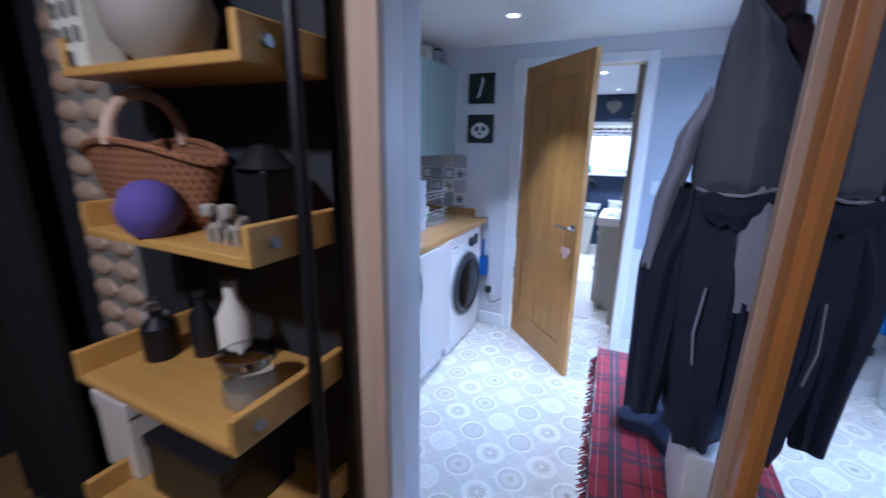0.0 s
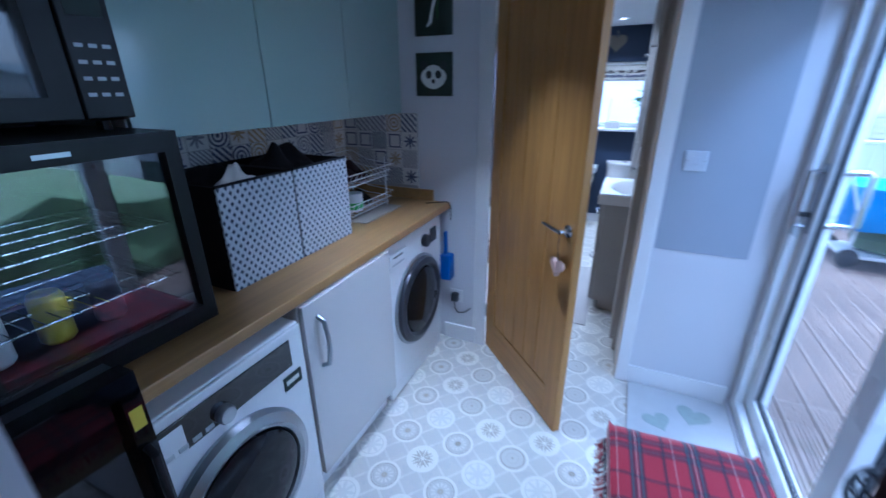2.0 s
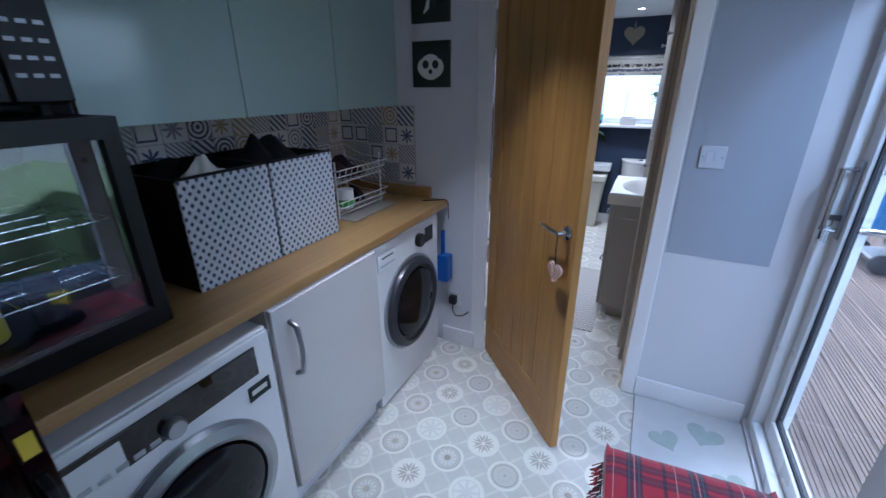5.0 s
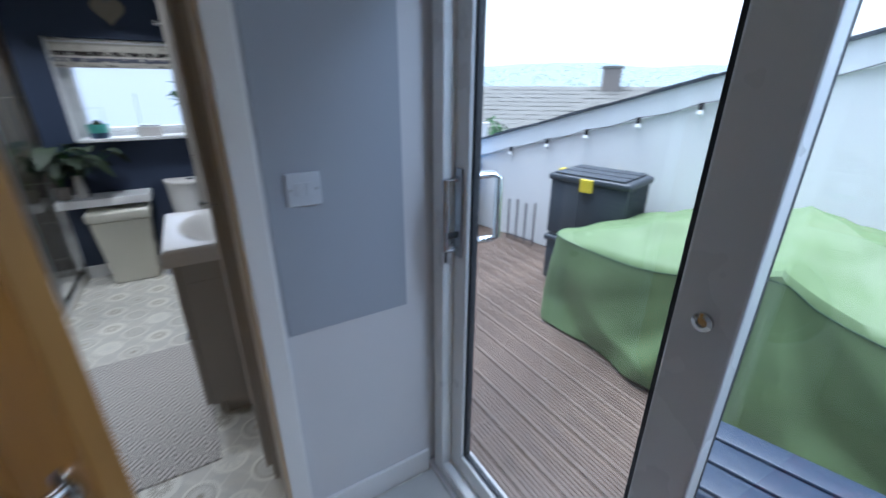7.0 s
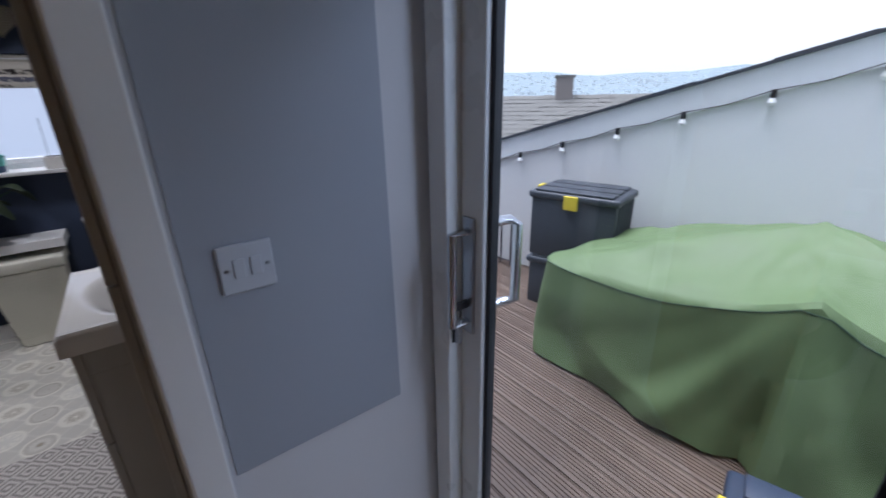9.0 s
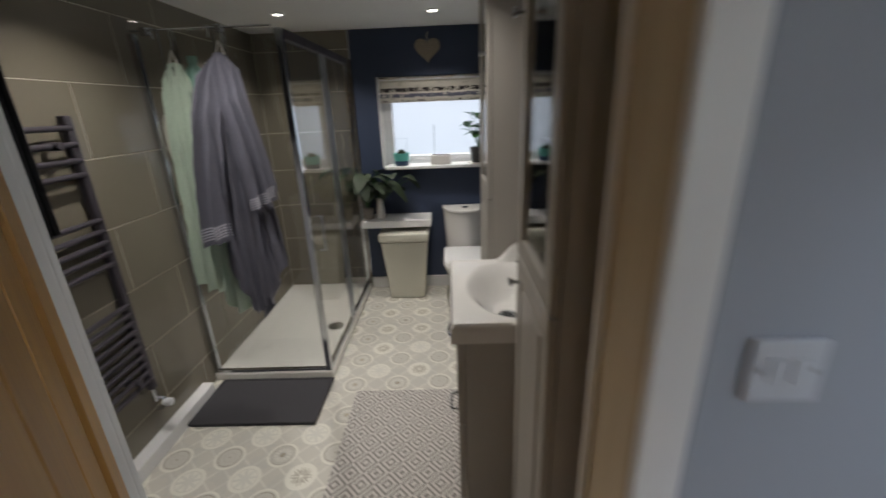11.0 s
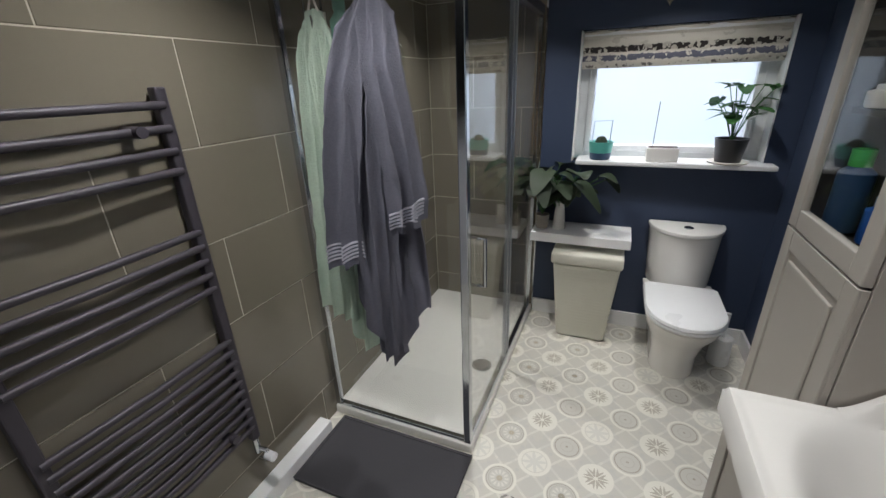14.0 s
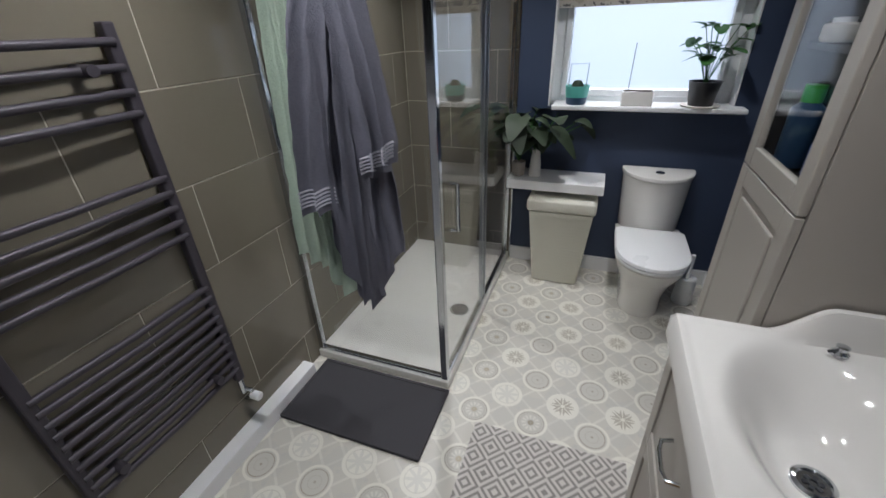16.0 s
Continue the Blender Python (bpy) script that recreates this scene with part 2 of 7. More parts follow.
def tartan(name):
    g = G(name)
    x, y, z = g.xyz(g.coord())
    vv = g.f("SUBTRACT", y, g.f("MULTIPLY", z, 1.0))

    def stripes(c, period, spans):
        f = g.f("FRACT", g.f("DIVIDE", c, period))
        out = None
        for lo, hi in spans:
            s = g.f("MULTIPLY", g.f("GREATER_THAN", f, lo), g.f("LESS_THAN", f, hi))
            out = s if out is None else g.f("MAXIMUM", out, s)
        return out

    red, navy, teal, white = rgb("a8182e"), rgb("1b1830"), rgb("2f5f66"), rgb("c9b9b0")
    P = 0.165
    a = stripes(x, P, ((0.02, 0.13), (0.17, 0.28), (0.60, 0.66)))
    b = stripes(vv, P * 1.5, ((0.02, 0.14), (0.18, 0.30), (0.62, 0.67)))
    col = g.mix(g.f("MULTIPLY", b, 0.6), red, navy)
    col = g.mix(g.f("MULTIPLY", a, 0.72), col, navy)
    a2 = stripes(x, P, ((0.05, 0.075), (0.21, 0.235)))
    b2 = stripes(vv, P * 1.5, ((0.07, 0.085), (0.23, 0.245)))
    a3 = stripes(x, P, ((0.145, 0.16), (0.80, 0.815)))
    col = g.mix(g.f("MULTIPLY", g.f("MAXIMUM", a2, g.f("MULTIPLY", b2, 0.6)), 0.75), col, teal)
    col = g.mix(g.f("MULTIPLY", a3, 0.6), col, white)
    weave = g.noise(420.0, 2)
    col = g.mix(g.f("MULTIPLY", weave, 0.35), col, navy)
    g.bump(weave, 0.5, 0.002)
    return g.set(col, 0.9, Sheen_Weight=0.3)


def rug_pattern(name):
    """Flat-woven rug: nested lozenges in grey on off-white."""
    g = G(name)
    x, y, _ = g.xyz(g.coord())
    P = 0.115
    a = g.f("ABSOLUTE", g.f("SUBTRACT", g.f("FRACT", g.f("DIVIDE", x, P)), 0.5))
    b = g.f("ABSOLUTE", g.f("SUBTRACT", g.f("FRACT", g.f("DIVIDE", y, P)), 0.5))
    k = g.f("GREATER_THAN", g.f("SINE", g.f("MULTIPLY", g.f("ADD", a, b), 25.0)), 0.1)
    weave = g.noise(300.0, 2)
    col = g.mix(k, rgb("d3cec8"), rgb("8d8884"))
    col = g.mix(g.f("MULTIPLY", weave, 0.3), col, rgb("aaa5a0"))
    g.bump(weave, 0.6, 0.002)
    return g.set(col, 0.95)


def woven(name, a, b, scale=1.0):
    """Tight paper-cord weave in two tones."""
    g = G(name)
    x, y, z = g.xyz(g.coord())
    k = 2 * math.pi / 0.022 * scale
    wob = g.f("MULTIPLY", g.noise(14.0), 0.008)
    q = g.f("ADD", g.f("ADD", y, x), wob)
    u = g.f("SINE", g.f("MULTIPLY", g.f("ADD", q, g.f("MULTIPLY", z, 0.8)), k))
    v = g.f("SINE", g.f("MULTIPLY", g.f("SUBTRACT", q, g.f("MULTIPLY", z, 0.8)), k))
    w_ = g.f("SMOOTH_MIN", 1.0, g.f("MAXIMUM", g.f("MULTIPLY", g.f("SUBTRACT", 0.22, g.f("MINIMUM", u, v)), 3.0), 0.0), 0.1)
    col = g.mix(w_, a, b)
    col = g.mix(g.f("MULTIPLY", g.noise(90.0), 0.4), col, a)
    g.bump(w_, 0.7, 0.004)
    return g.set(col, 0.8)


def terry(name, color):
    """Terry towelling: small uneven loops in relief, darker between them."""
    g = G(name)
    loops, rows_ = g.noise(170.0, 3, None, 0.7), g.noise(1.0, 2, g.mapping((60, 60, 190)))
    h = g.f("ADD", g.f("MULTIPLY", loops, 0.7), g.f("MULTIPLY", rows_, 0.3))
    tone = g.f("ADD", 0.15, g.f("ADD", g.f("MULTIPLY", h, 0.9), g.f("MULTIPLY", g.noise(9.0), 0.3)))
    g.bump(h, 0.9, 0.005)
    return g.set(g.mix(tone, tuple(v * 0.55 for v in color), tuple(min(1.0, v * 1.35) for v in color)), 0.95)


def roller(name):
    """Blind fabric: pale cloth with rows of small dark drawn shapes."""
    g = G(name)
    x, y, z = g.xyz(g.coord())
    zz = g.f("ADD", g.f("SUBTRACT", z, 1.57), g.f("MULTIPLY", g.f("SUBTRACT", g.noise(1.0, 3, g.mapping((60, 60, 6))), 0.5), 0.022))
    n = g.noise(1.0, 3, g.mapping((46, 46, 30)))

    def stripe(lo, hi, gap):
        return g.f("MULTIPLY", g.f("MULTIPLY", g.f("GREATER_THAN", zz, lo), g.f("LESS_THAN", zz, hi)), g.f("GREATER_THAN", n, gap))
    col = g.mix(g.f("MULTIPLY", g.f("GREATER_THAN", g.noise(1.0, 3, g.mapping((16, 16, 26))), 0.62), 0.35), rgb("cbc6bb"), rgb("8d8778"))
    col = g.mix(stripe(0.040, 0.068, 0.40), col, rgb("5b5d6b"))
    col = g.mix(stripe(0.082, 0.110, 0.46), col, rgb("35302f"))
    col = g.mix(stripe(0.010, 0.024, 0.56), col, rgb("6f6a66"))
    col = g.mix(stripe(0.185, 0.205, 0.55), col, rgb("6b6459"))
    return g.set(col, 0.9)


M = {}
M["wall_paint"] = plain("wall_paint", rgb("d2d2d6"), 0.6, vary=0.04, scale=2.5)
M["white_paint"] = plain("white_paint", rgb("e9e9ea"), 0.35, vary=0.03, scale=4)
M["ceiling_paint"] = plain("ceiling_paint", rgb("e6e6e4"), 0.8, vary=0.03)
M["grey_panel"] = plain("grey_panel", rgb("a3a9b4"), 0.75, vary=0.03)
M["navy_paint"] = plain("navy_paint", rgb("313d55"), 0.6, vary=0.07, scale=3)
M["dark_paint"] = plain("dark_paint", rgb("2f3138"), 0.6, vary=0.08)
M["oak"] = wood("oak", rgb("94682f"), rgb("c8984f"), 2, 0.4)
M["oak_cross"] = wood("oak_cross", rgb("94682f"), rgb("c8984f"), 0, 0.4)
M["pale_oak"] = wood("pale_oak", rgb("b79c86"), rgb("d6c1ab"), 2, 0.5)
M["cream_oak"] = wood("cream_oak", rgb("c4b08e"), rgb("ded0b4"), 2, 0.5)
M["honey_oak"] = wood("honey_oak", rgb("a5682a"), rgb("d09244"), 2, 0.4)
M["worktop_oak"] = wood("worktop_oak", rgb("8a6c42"), rgb("bb955c"), 1, 0.35)
M["shelf_pine"] = wood("shelf_pine", rgb("a87f3a"), rgb("d5ab58"), 0, 0.5)
M["bench_wood"] = wood("bench_wood", rgb("b39468"), rgb("d8bd90"), 1, 0.5)
M["sage_gloss"] = plain("sage_gloss", rgb("9fb3b0"), 0.12, vary=0.02, bump=0.0)
M["white_gloss"] = plain("white_gloss", rgb("e4e6e8"), 0.16, vary=0.02, bump=0.0)
M["white_plastic"] = plain("white_plastic", rgb("e6e8ea"), 0.3, vary=0.02, bump=0.0)
M["cream_plastic"] = plain("cream_plastic", rgb("d2d0c3"), 0.45, vary=0.04)
M["switch_plastic"] = plain("switch_plastic", rgb("c4c9d2"), 0.35, vary=0.03, bump=0.0)
M["upvc"] = plain("upvc", rgb("e3e6ea"), 0.28, vary=0.02, bump=0.0)
M["gasket"] = plain("gasket", rgb("23262c"), 0.6)
M["black_plastic"] = plain("black_plastic", rgb("1d1d21"), 0.4, vary=0.08)
M["black_gloss"] = plain("black_gloss", rgb("0d0d10"), 0.04, vary=0.02, bump=0.0, Specular_IOR_Level=0.65)
M["satin_black"] = plain("satin_black", rgb("0b0b0d"), 0.35, vary=0.05, bump=0.0, Specular_IOR_Level=0.25)
M["port_glass"] = plain("port_glass", rgb("17181c"), 0.08, vary=0.02, bump=0.0, Specular_IOR_Level=0.25)
M["cabinet_white"] = plain("cabinet_white", rgb("cbc8c6"), 0.22, vary=0.02, bump=0.0)
M["black_metal"] = plain("black_metal", rgb("26262b"), 0.45, 0.6)
M["grey_metal"] = plain("grey_metal", rgb("47434a"), 0.5, 0.3, vary=0.05)
M["chrome"] = plain("chrome", rgb("c9ccd0"), 0.12, 1.0, vary=0.02, bump=0.0)
M["brushed"] = plain("brushed", rgb("a9adb3"), 0.32, 1.0, vary=0.05)
M["ceramic"] = plain("ceramic", rgb("dddbd7"), 0.07, vary=0.015, bump=0.0)
M["tray_white"] = plain("tray_white", rgb("dedcd6"), 0.3, vary=0.03)
M["grey_cabinet"] = plain("grey_cabinet", rgb("a8a39b"), 0.45, vary=0.04)
# shade inside the grey cabinets, put into a darker colour
M["cabinet_shade"] = plain("cabinet_shade", rgb("2b2826"), 0.7, vary=0.06)
M["bath_tile"] = plain("bath_tile", rgb("797366"), 0.03, vary=0.07, scale=3, fine=40, bump=0.015)
M["grout"] = plain("grout", rgb("bdb6a6"), 0.85, vary=0.06)
M["grout_grey"] = plain("grout_grey", rgb("a9a7a2"), 0.85, vary=0.06)
M["slate_mat"] = plain("slate_mat", rgb("3b3a3e"), 0.85, vary=0.15, scale=30, bump=0.4)
M["thin_glass"] = thin_glass("thin_glass")
M["shower_glass"] = thin_glass("shower_glass", 0.045)
M["cooler_glass"] = thin_glass("cooler_glass", 0.10)
M["cabinet_glass"] = thin_glass("cabinet_glass", 0.01, 0.7)
M["heart_weave"] = woven("heart_weave", rgb("6b6359"), rgb("a89e8c"))
M["mirror"] = plain("mirror", rgb("dfe6ee"), 0.02, 1.0, vary=0.0, bump=0.0)
M["vinyl_utility"] = vinyl("vinyl_utility", 5.5, -0.315, 2.354)
M["vinyl_bath"] = vinyl("vinyl_bath", 2.0, -0.27, 4.714)
M["patterned_tile"] = patterned_tile("patterned_tile")
M["tartan"] = tartan("tartan")
M["rug"] = rug_pattern("rug")
M["blind"] = roller("blind")
M["basket_weave"] = woven("basket_weave", rgb("3a4256"), rgb("cdd1d9"), 0.8)
M["wicker"] = woven("wicker", rgb("4d2d1d"), rgb("a06e48"), 0.9)
M["towel_mint"] = terry("towel_mint", rgb("a9b8a9"))
M["towel_grey"] = terry("towel_grey", rgb("5f5f6a"))
M["towel_hem"] = terry("towel_hem", rgb("9a9aa4"))
M["coat_navy"] = plain("coat_navy", rgb("232942"), 0.75, vary=0.16, scale=9, fine=200, bump=0.2)
M["coat_grey"] = plain("coat_grey", rgb("5d5f6e"), 0.8, vary=0.14, scale=9, fine=200, bump=0.2)
M["coat_pale"] = plain("coat_pale", rgb("9899ad"), 0.8, vary=0.1, scale=9, fine=200, bump=0.2)
M["coat_brown"] = plain("coat_brown", rgb("301f24"), 0.85, vary=0.15, scale=9, fine=200, bump=0.2)
M["dark_cloth"] = plain("dark_cloth", rgb("1c1b1f"), 0.95, vary=0.2, scale=12, bump=0.4)
M["purple_felt"] = plain("purple_felt", rgb("5a4d96"), 0.95, vary=0.15, scale=20, bump=0.4)
M["stone_grey"] = plain("stone_grey", rgb("9a948c"), 0.6, vary=0.12)
M["heart_mat"] = plain("heart_mat", rgb("c6c7c6"), 0.8, vary=0.14, scale=12, bump=0.2)
M["heart_green"] = plain("heart_green", rgb("a9b4ae"), 0.85, vary=0.2, scale=30)
M["terracotta"] = plain("terracotta", rgb("c2a294"), 0.8, vary=0.1)
M["blue_plastic"] = plain("blue_plastic", rgb("2257a6"), 0.4)
M["teal_pot"] = plain("teal_pot", rgb("5fb0a4"), 0.35)
M["navy_pot"] = plain("navy_pot", rgb("2f4a6a"), 0.35)
M["leaf"] = plain("leaf", rgb("36632c"), 0.5, vary=0.3, scale=25)
M["leaf_dark"] = plain("leaf_dark", rgb("26331f"), 0.65, vary=0.3, scale=25)
M["soil"] = plain("soil", rgb("33261d"), 0.95, vary=0.3, scale=60)
M["green_plastic"] = plain("green_plastic", rgb("4faa4c"), 0.4)
M["mint_plastic"] = plain("mint_plastic", rgb("8fbfae"), 0.35)
M["paper"] = plain("paper", rgb("d9d4cc"), 0.8, vary=0.06)
M["ink"] = plain("ink", rgb("2c2f33"), 0.7)
M["picture_dark"] = plain("picture_dark", rgb("1c2a24"), 0.6, vary=0.4, scale=30)
M["picture_white"] = plain("picture_white", rgb("d8d8d2"), 0.6, vary=0.06)
M["yellow_plastic"] = plain("yellow_plastic", rgb("d9c338"), 0.4)
M["box_black"] = plain("box_black", rgb("3a3f47"), 0.5, vary=0.1)
M["box_blue"] = plain("box_blue", rgb("2f3a4d"), 0.5, vary=0.1)
M["cover_green"] = plain("cover_green", rgb("5e724c"), 0.6, vary=0.34, scale=3.5, fine=40, bump=0.35)
M["tube_green"] = plain("tube_green", rgb("2f3d38"), 0.4)
M["cover_seam"] = plain("cover_seam", rgb("2c4230"), 0.8)
M["ring_grey"] = plain("ring_grey", rgb("33353b"), 0.3, vary=0.04, bump=0.0)
M["tarp_blue"] = plain("tarp_blue", rgb("1f73b5"), 0.5, vary=0.15)
M["render_white"] = plain("render_white", rgb("e8eaea"), 0.85, vary=0.05, scale=1.5, fine=30, bump=0.08)
M["deck"] = wood("deck", rgb("483b33"), rgb("7d6b5e"), 1, 0.6)
M["roof_slate"] = plain("roof_slate", rgb("6b6a66"), 0.85, vary=0.35, scale=2.5, fine=7)
M["brick_far"] = plain("brick_far", rgb("837b76"), 0.9, vary=0.2)
M["house_white"] = plain("house_white", rgb("cfd2d4"), 0.9, vary=0.1)
# haze of the distance is mixed into the town and hill colours
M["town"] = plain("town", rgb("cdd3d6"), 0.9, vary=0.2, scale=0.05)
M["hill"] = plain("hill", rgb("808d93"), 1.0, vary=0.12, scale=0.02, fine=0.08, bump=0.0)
M["led"] = glow("led", (1.0, 0.93, 0.82), 6.0)
M["frosted"] = glass("frosted", (0.50, 0.50, 0.53), 0.5)
M["bottle_glass"] = glass("bottle_glass", (0.92, 0.95, 0.93), 0.02)

# ---- building helpers ----


def empty(name, at=(0, 0, 0), label="", category="", group="", kind=""):
    ob = new(name)
    ob.location = at
    ob.empty_display_size = 0.05
    return tagged(ob, label, category, group, kind)


def part(name, bm, material, parent=None, label="", smooth=False):
    """Links a bmesh, made in world places, as one mesh under a thing."""
    me = bpy.data.meshes.new(name)
    if smooth:
        for f in bm.faces:
            f.smooth = True
    bm.normal_update()
    bm.to_mesh(me)
    bm.free()
    me.materials.append(M[material])
    if smooth:
        me.set_sharp_from_angle(angle=radians(38))
    ob = new(name, me)
    if parent is not None:
        ob.parent = parent
        at, p = Vector((0, 0, 0)), parent
        while p is not None:
            at, p = at + p.location, p.parent
        ob.location = -at
    if label:
        ob["label"] = label
    return ob


def box(bm, x0, x1, y0, y1, z0, z1, bevel=0.0, seg=2, m=None):
    k = bmesh.ops.create_cube(bm, size=1.0, matrix=Matrix.Translation(((x0 + x1) / 2, (y0 + y1) / 2, (z0 + z1) / 2)) @ Matrix.Diagonal((x1 - x0, y1 - y0, z1 - z0, 1)))
    vs = k["verts"]
    if bevel:
        es = list({e for v in vs for e in v.link_edges})
        r = bmesh.ops.bevel(bm, geom=es, offset=bevel, segments=seg, profile=0.5, affect="EDGES")
        vs = list({v for f in r["faces"] for v in f.verts} | {v for v in vs if v.is_valid})
    if m is not None:
        bmesh.ops.transform(bm, matrix=m, verts=vs)
    return vs


def bx(*a, **k):
    bm = bmesh.new()
    box(bm, *a, **k)
    return bm


def tube(bm, pts, r, n=10, caps=True):
    """A round bar along a line of points; r is one radius or one for each point."""
    pts = [Vector(p) for p in pts]
    rad = r if isinstance(r, (list, tuple)) else [r] * len(pts)
    rings = []
    up = None
    for i, p in enumerate(pts):
        d = (pts[min(i + 1, len(pts) - 1)] - pts[max(i - 1, 0)]).normalized()
        if up is None:
            up = d.orthogonal().normalized()
        up = (up - d * up.dot(d)).normalized()
        side = d.cross(up)
        rings.append([bm.verts.new(p + rad[i] * (math.cos(2 * math.pi * j / n) * up + math.sin(2 * math.pi * j / n) * side)) for j in range(n)])
    for a, b in zip(rings, rings[1:]):
        for j in range(n):
            bm.faces.new((a[j], a[(j + 1) % n], b[(j + 1) % n], b[j]))
    if caps:
        bm.faces.new(rings[0][::-1]), bm.faces.new(rings[-1])
    return bm


def tb(pts, r, n=10):
    return tube(bmesh.new(), pts, r, n)


def lathe(bm, at, profile, n=28, sx=1.0, sy=1.0, axis="z"):
    """Turns a profile of (radius, height) about an axis through at."""
    rings = []
    for r, h in profile:
        ring = []
        for j in range(n):
            a = 2 * math.pi * j / n
            p = (r * math.cos(a) * sx, r * math.sin(a) * sy, h)
            p = {"z": p, "x": (p[2], p[0], p[1]), "y": (p[0], -p[2], p[1])}[axis]
            ring.append(bm.verts.new(Vector(at) + Vector(p)))
        rings.append(ring)
    for a, b in zip(rings, rings[1:]):
        for j in range(n):
            bm.faces.new((a[j], a[(j + 1) % n], b[(j + 1) % n], b[j]))
    if profile[0][0] > 1e-5:
        bm.faces.new(rings[0][::-1])
    if profile[-1][0] > 1e-5:
        bm.faces.new(rings[-1])
    bmesh.ops.remove_doubles(bm, verts=bm.verts[:], dist=1e-6)
    return bm


def lt(at, profile, n=28, **k):
    return lathe(bmesh.new(), at, profile, n, **k)


def sheet(fn, nu, nv, thick=0.0):
    """A bent sheet: fn(u, v) gives the place for u, v in 0..1; thick gives it a back."""
    bm = bmesh.new()
    g = [[bm.verts.new(fn(i / nu, j / nv)) for j in range(nv + 1)] for i in range(nu + 1)]
    for i in range(nu):
        for j in range(nv):
            bm.faces.new((g[i][j], g[i + 1][j], g[i + 1][j + 1], g[i][j + 1]))
    bmesh.ops.recalc_face_normals(bm, faces=bm.faces[:])
    if thick:
        bmesh.ops.solidify(bm, geom=bm.faces[:], thickness=thick)
    return bm


def cloth_sheet(fn, nu, nv, back):
    """A folded cloth: a sheet and its back, set off by the vector back and joined along the edges."""
    bm = bmesh.new()
    g = [[bm.verts.new(fn(i / nu, j / nv)) for j in range(nv + 1)] for i in range(nu + 1)]
    h = [[bm.verts.new(v.co + Vector(back)) for v in row] for row in g]
    for i in range(nu):
        for j in range(nv):
            bm.faces.new((g[i][j], g[i + 1][j], g[i + 1][j + 1], g[i][j + 1]))
            bm.faces.new((h[i][j], h[i][j + 1], h[i + 1][j + 1], h[i + 1][j]))
    ring = [(i, 0) for i in range(nu)] + [(nu, j) for j in range(nv)] + [(i, nv) for i in range(nu, 0, -1)] + [(0, j) for j in range(nv, 0, -1)]
    for (a, b), (c, d) in zip(ring, ring[1:] + ring[:1]):
        bm.faces.new((g[c][d], g[a][b], h[a][b], h[c][d]))
    bmesh.ops.recalc_face_normals(bm, faces=bm.faces[:])
    return bm


def prism(bm, outline, axis, lo, hi):
    """Extrudes a flat outline of (a, b) along an axis from lo to hi."""
    def at(a, b, c):
        return {"x": (c, a, b), "y": (a, c, b), "z": (a, b, c)}[axis]
    va = [bm.verts.new(at(a, b, lo)) for a, b in outline]
    vb = [bm.verts.new(at(a, b, hi)) for a, b in outline]
    n = len(outline)
    bm.faces.new(va[::-1]), bm.faces.new(vb)
    for i in range(n):
        bm.faces.new((va[i], va[(i + 1) % n], vb[(i + 1) % n], vb[i]))
    bmesh.ops.recalc_face_normals(bm, faces=bm.faces[:])
    return bm


def pr(outline, axis, lo, hi):
    return prism(bmesh.new(), outline, axis, lo, hi)


def solid(name, material, boxes, label, category, kind="structure", bevel=0.0):
    """A piece of the setting made of boxes."""
    bm = bmesh.new()
    for b in boxes:
        box(bm, *b, bevel=bevel)
    return tagged(part(name, bm, material), label, category, kind=kind)


def heart(s, n=28):
    out = []
    for i in range(n):
        a = 2 * math.pi * i / n
        out.append((s * 0.0625 * 8 * math.sin(a) ** 3, s * 0.03125 * (13 * math.cos(a) - 5 * math.cos(2 * a) - 2 * math.cos(3 * a) - math.cos(4 * a))))
    return out

# ---- the setting ----
CEIL, BCEIL = 2.15, 2.10
YN, YB, YE = 3.14, 3.27, 6.10
XW, XE = -1.39, 0.84

solid("floor_utility", "vinyl_utility", [(XW, 1.0, 0.95, YN + 0.065, -0.05, 0.0)], "pale grey printed vinyl floor with round motifs", "floor")
solid("floor_bathroom", "vinyl_bath", [(XW - 0.1, 0.62, YN + 0.065, YE + 0.1, -0.05, 0.0)], "beige-grey printed vinyl floor with round motifs", "floor")
solid("floor_hall", "worktop_oak", [(-2.2, 1.0, -1.6, 0.95, -0.05, 0.0)], "dark wooden hall floor", "floor")
solid("ceiling_utility", "ceiling_paint", [(XW - 0.1, 1.0, 0.8, YN, CEIL, CEIL + 0.1)], "smooth white painted utility ceiling", "ceiling")
solid("ceiling_bathroom", "ceiling_paint", [(XW - 0.1, 0.7, YB, YE + 0.25, BCEIL, BCEIL + 0.15)], "smooth white painted bathroom ceiling", "ceiling")
solid("ceiling_hall", "ceiling_paint", [(-2.2, 1.0, -1.6, 0.8, 2.3, 2.4)], "white hall ceiling", "ceiling")
DX0, DX1, DZ = -0.535, 0.337, 2.015
solid("wall_north", "wall_paint", [(XW, DX0, YN, YB, 0, CEIL + 0.05), (DX1, 1.0, YN, YB, 0, CEIL + 0.05), (DX0, DX1, YN, YB, DZ, CEIL + 0.05)], "white painted partition wall with a door opening", "wall")
solid("wall_west", "wall_paint", [(XW - 0.12, XW, 0.8, YN + 0.06, 0, CEIL + 0.05)], "white painted utility wall", "wall")
solid("wall_east", "wall_paint", [(XE, 1.0, 0.8, 1.42, 0, CEIL), (XE, 1.0, 1.42, YN, 2.02, CEIL), (XE, 1.0, 1.42, YN, -0.05, 0.03)], "white painted outer wall round the sliding door", "wall")
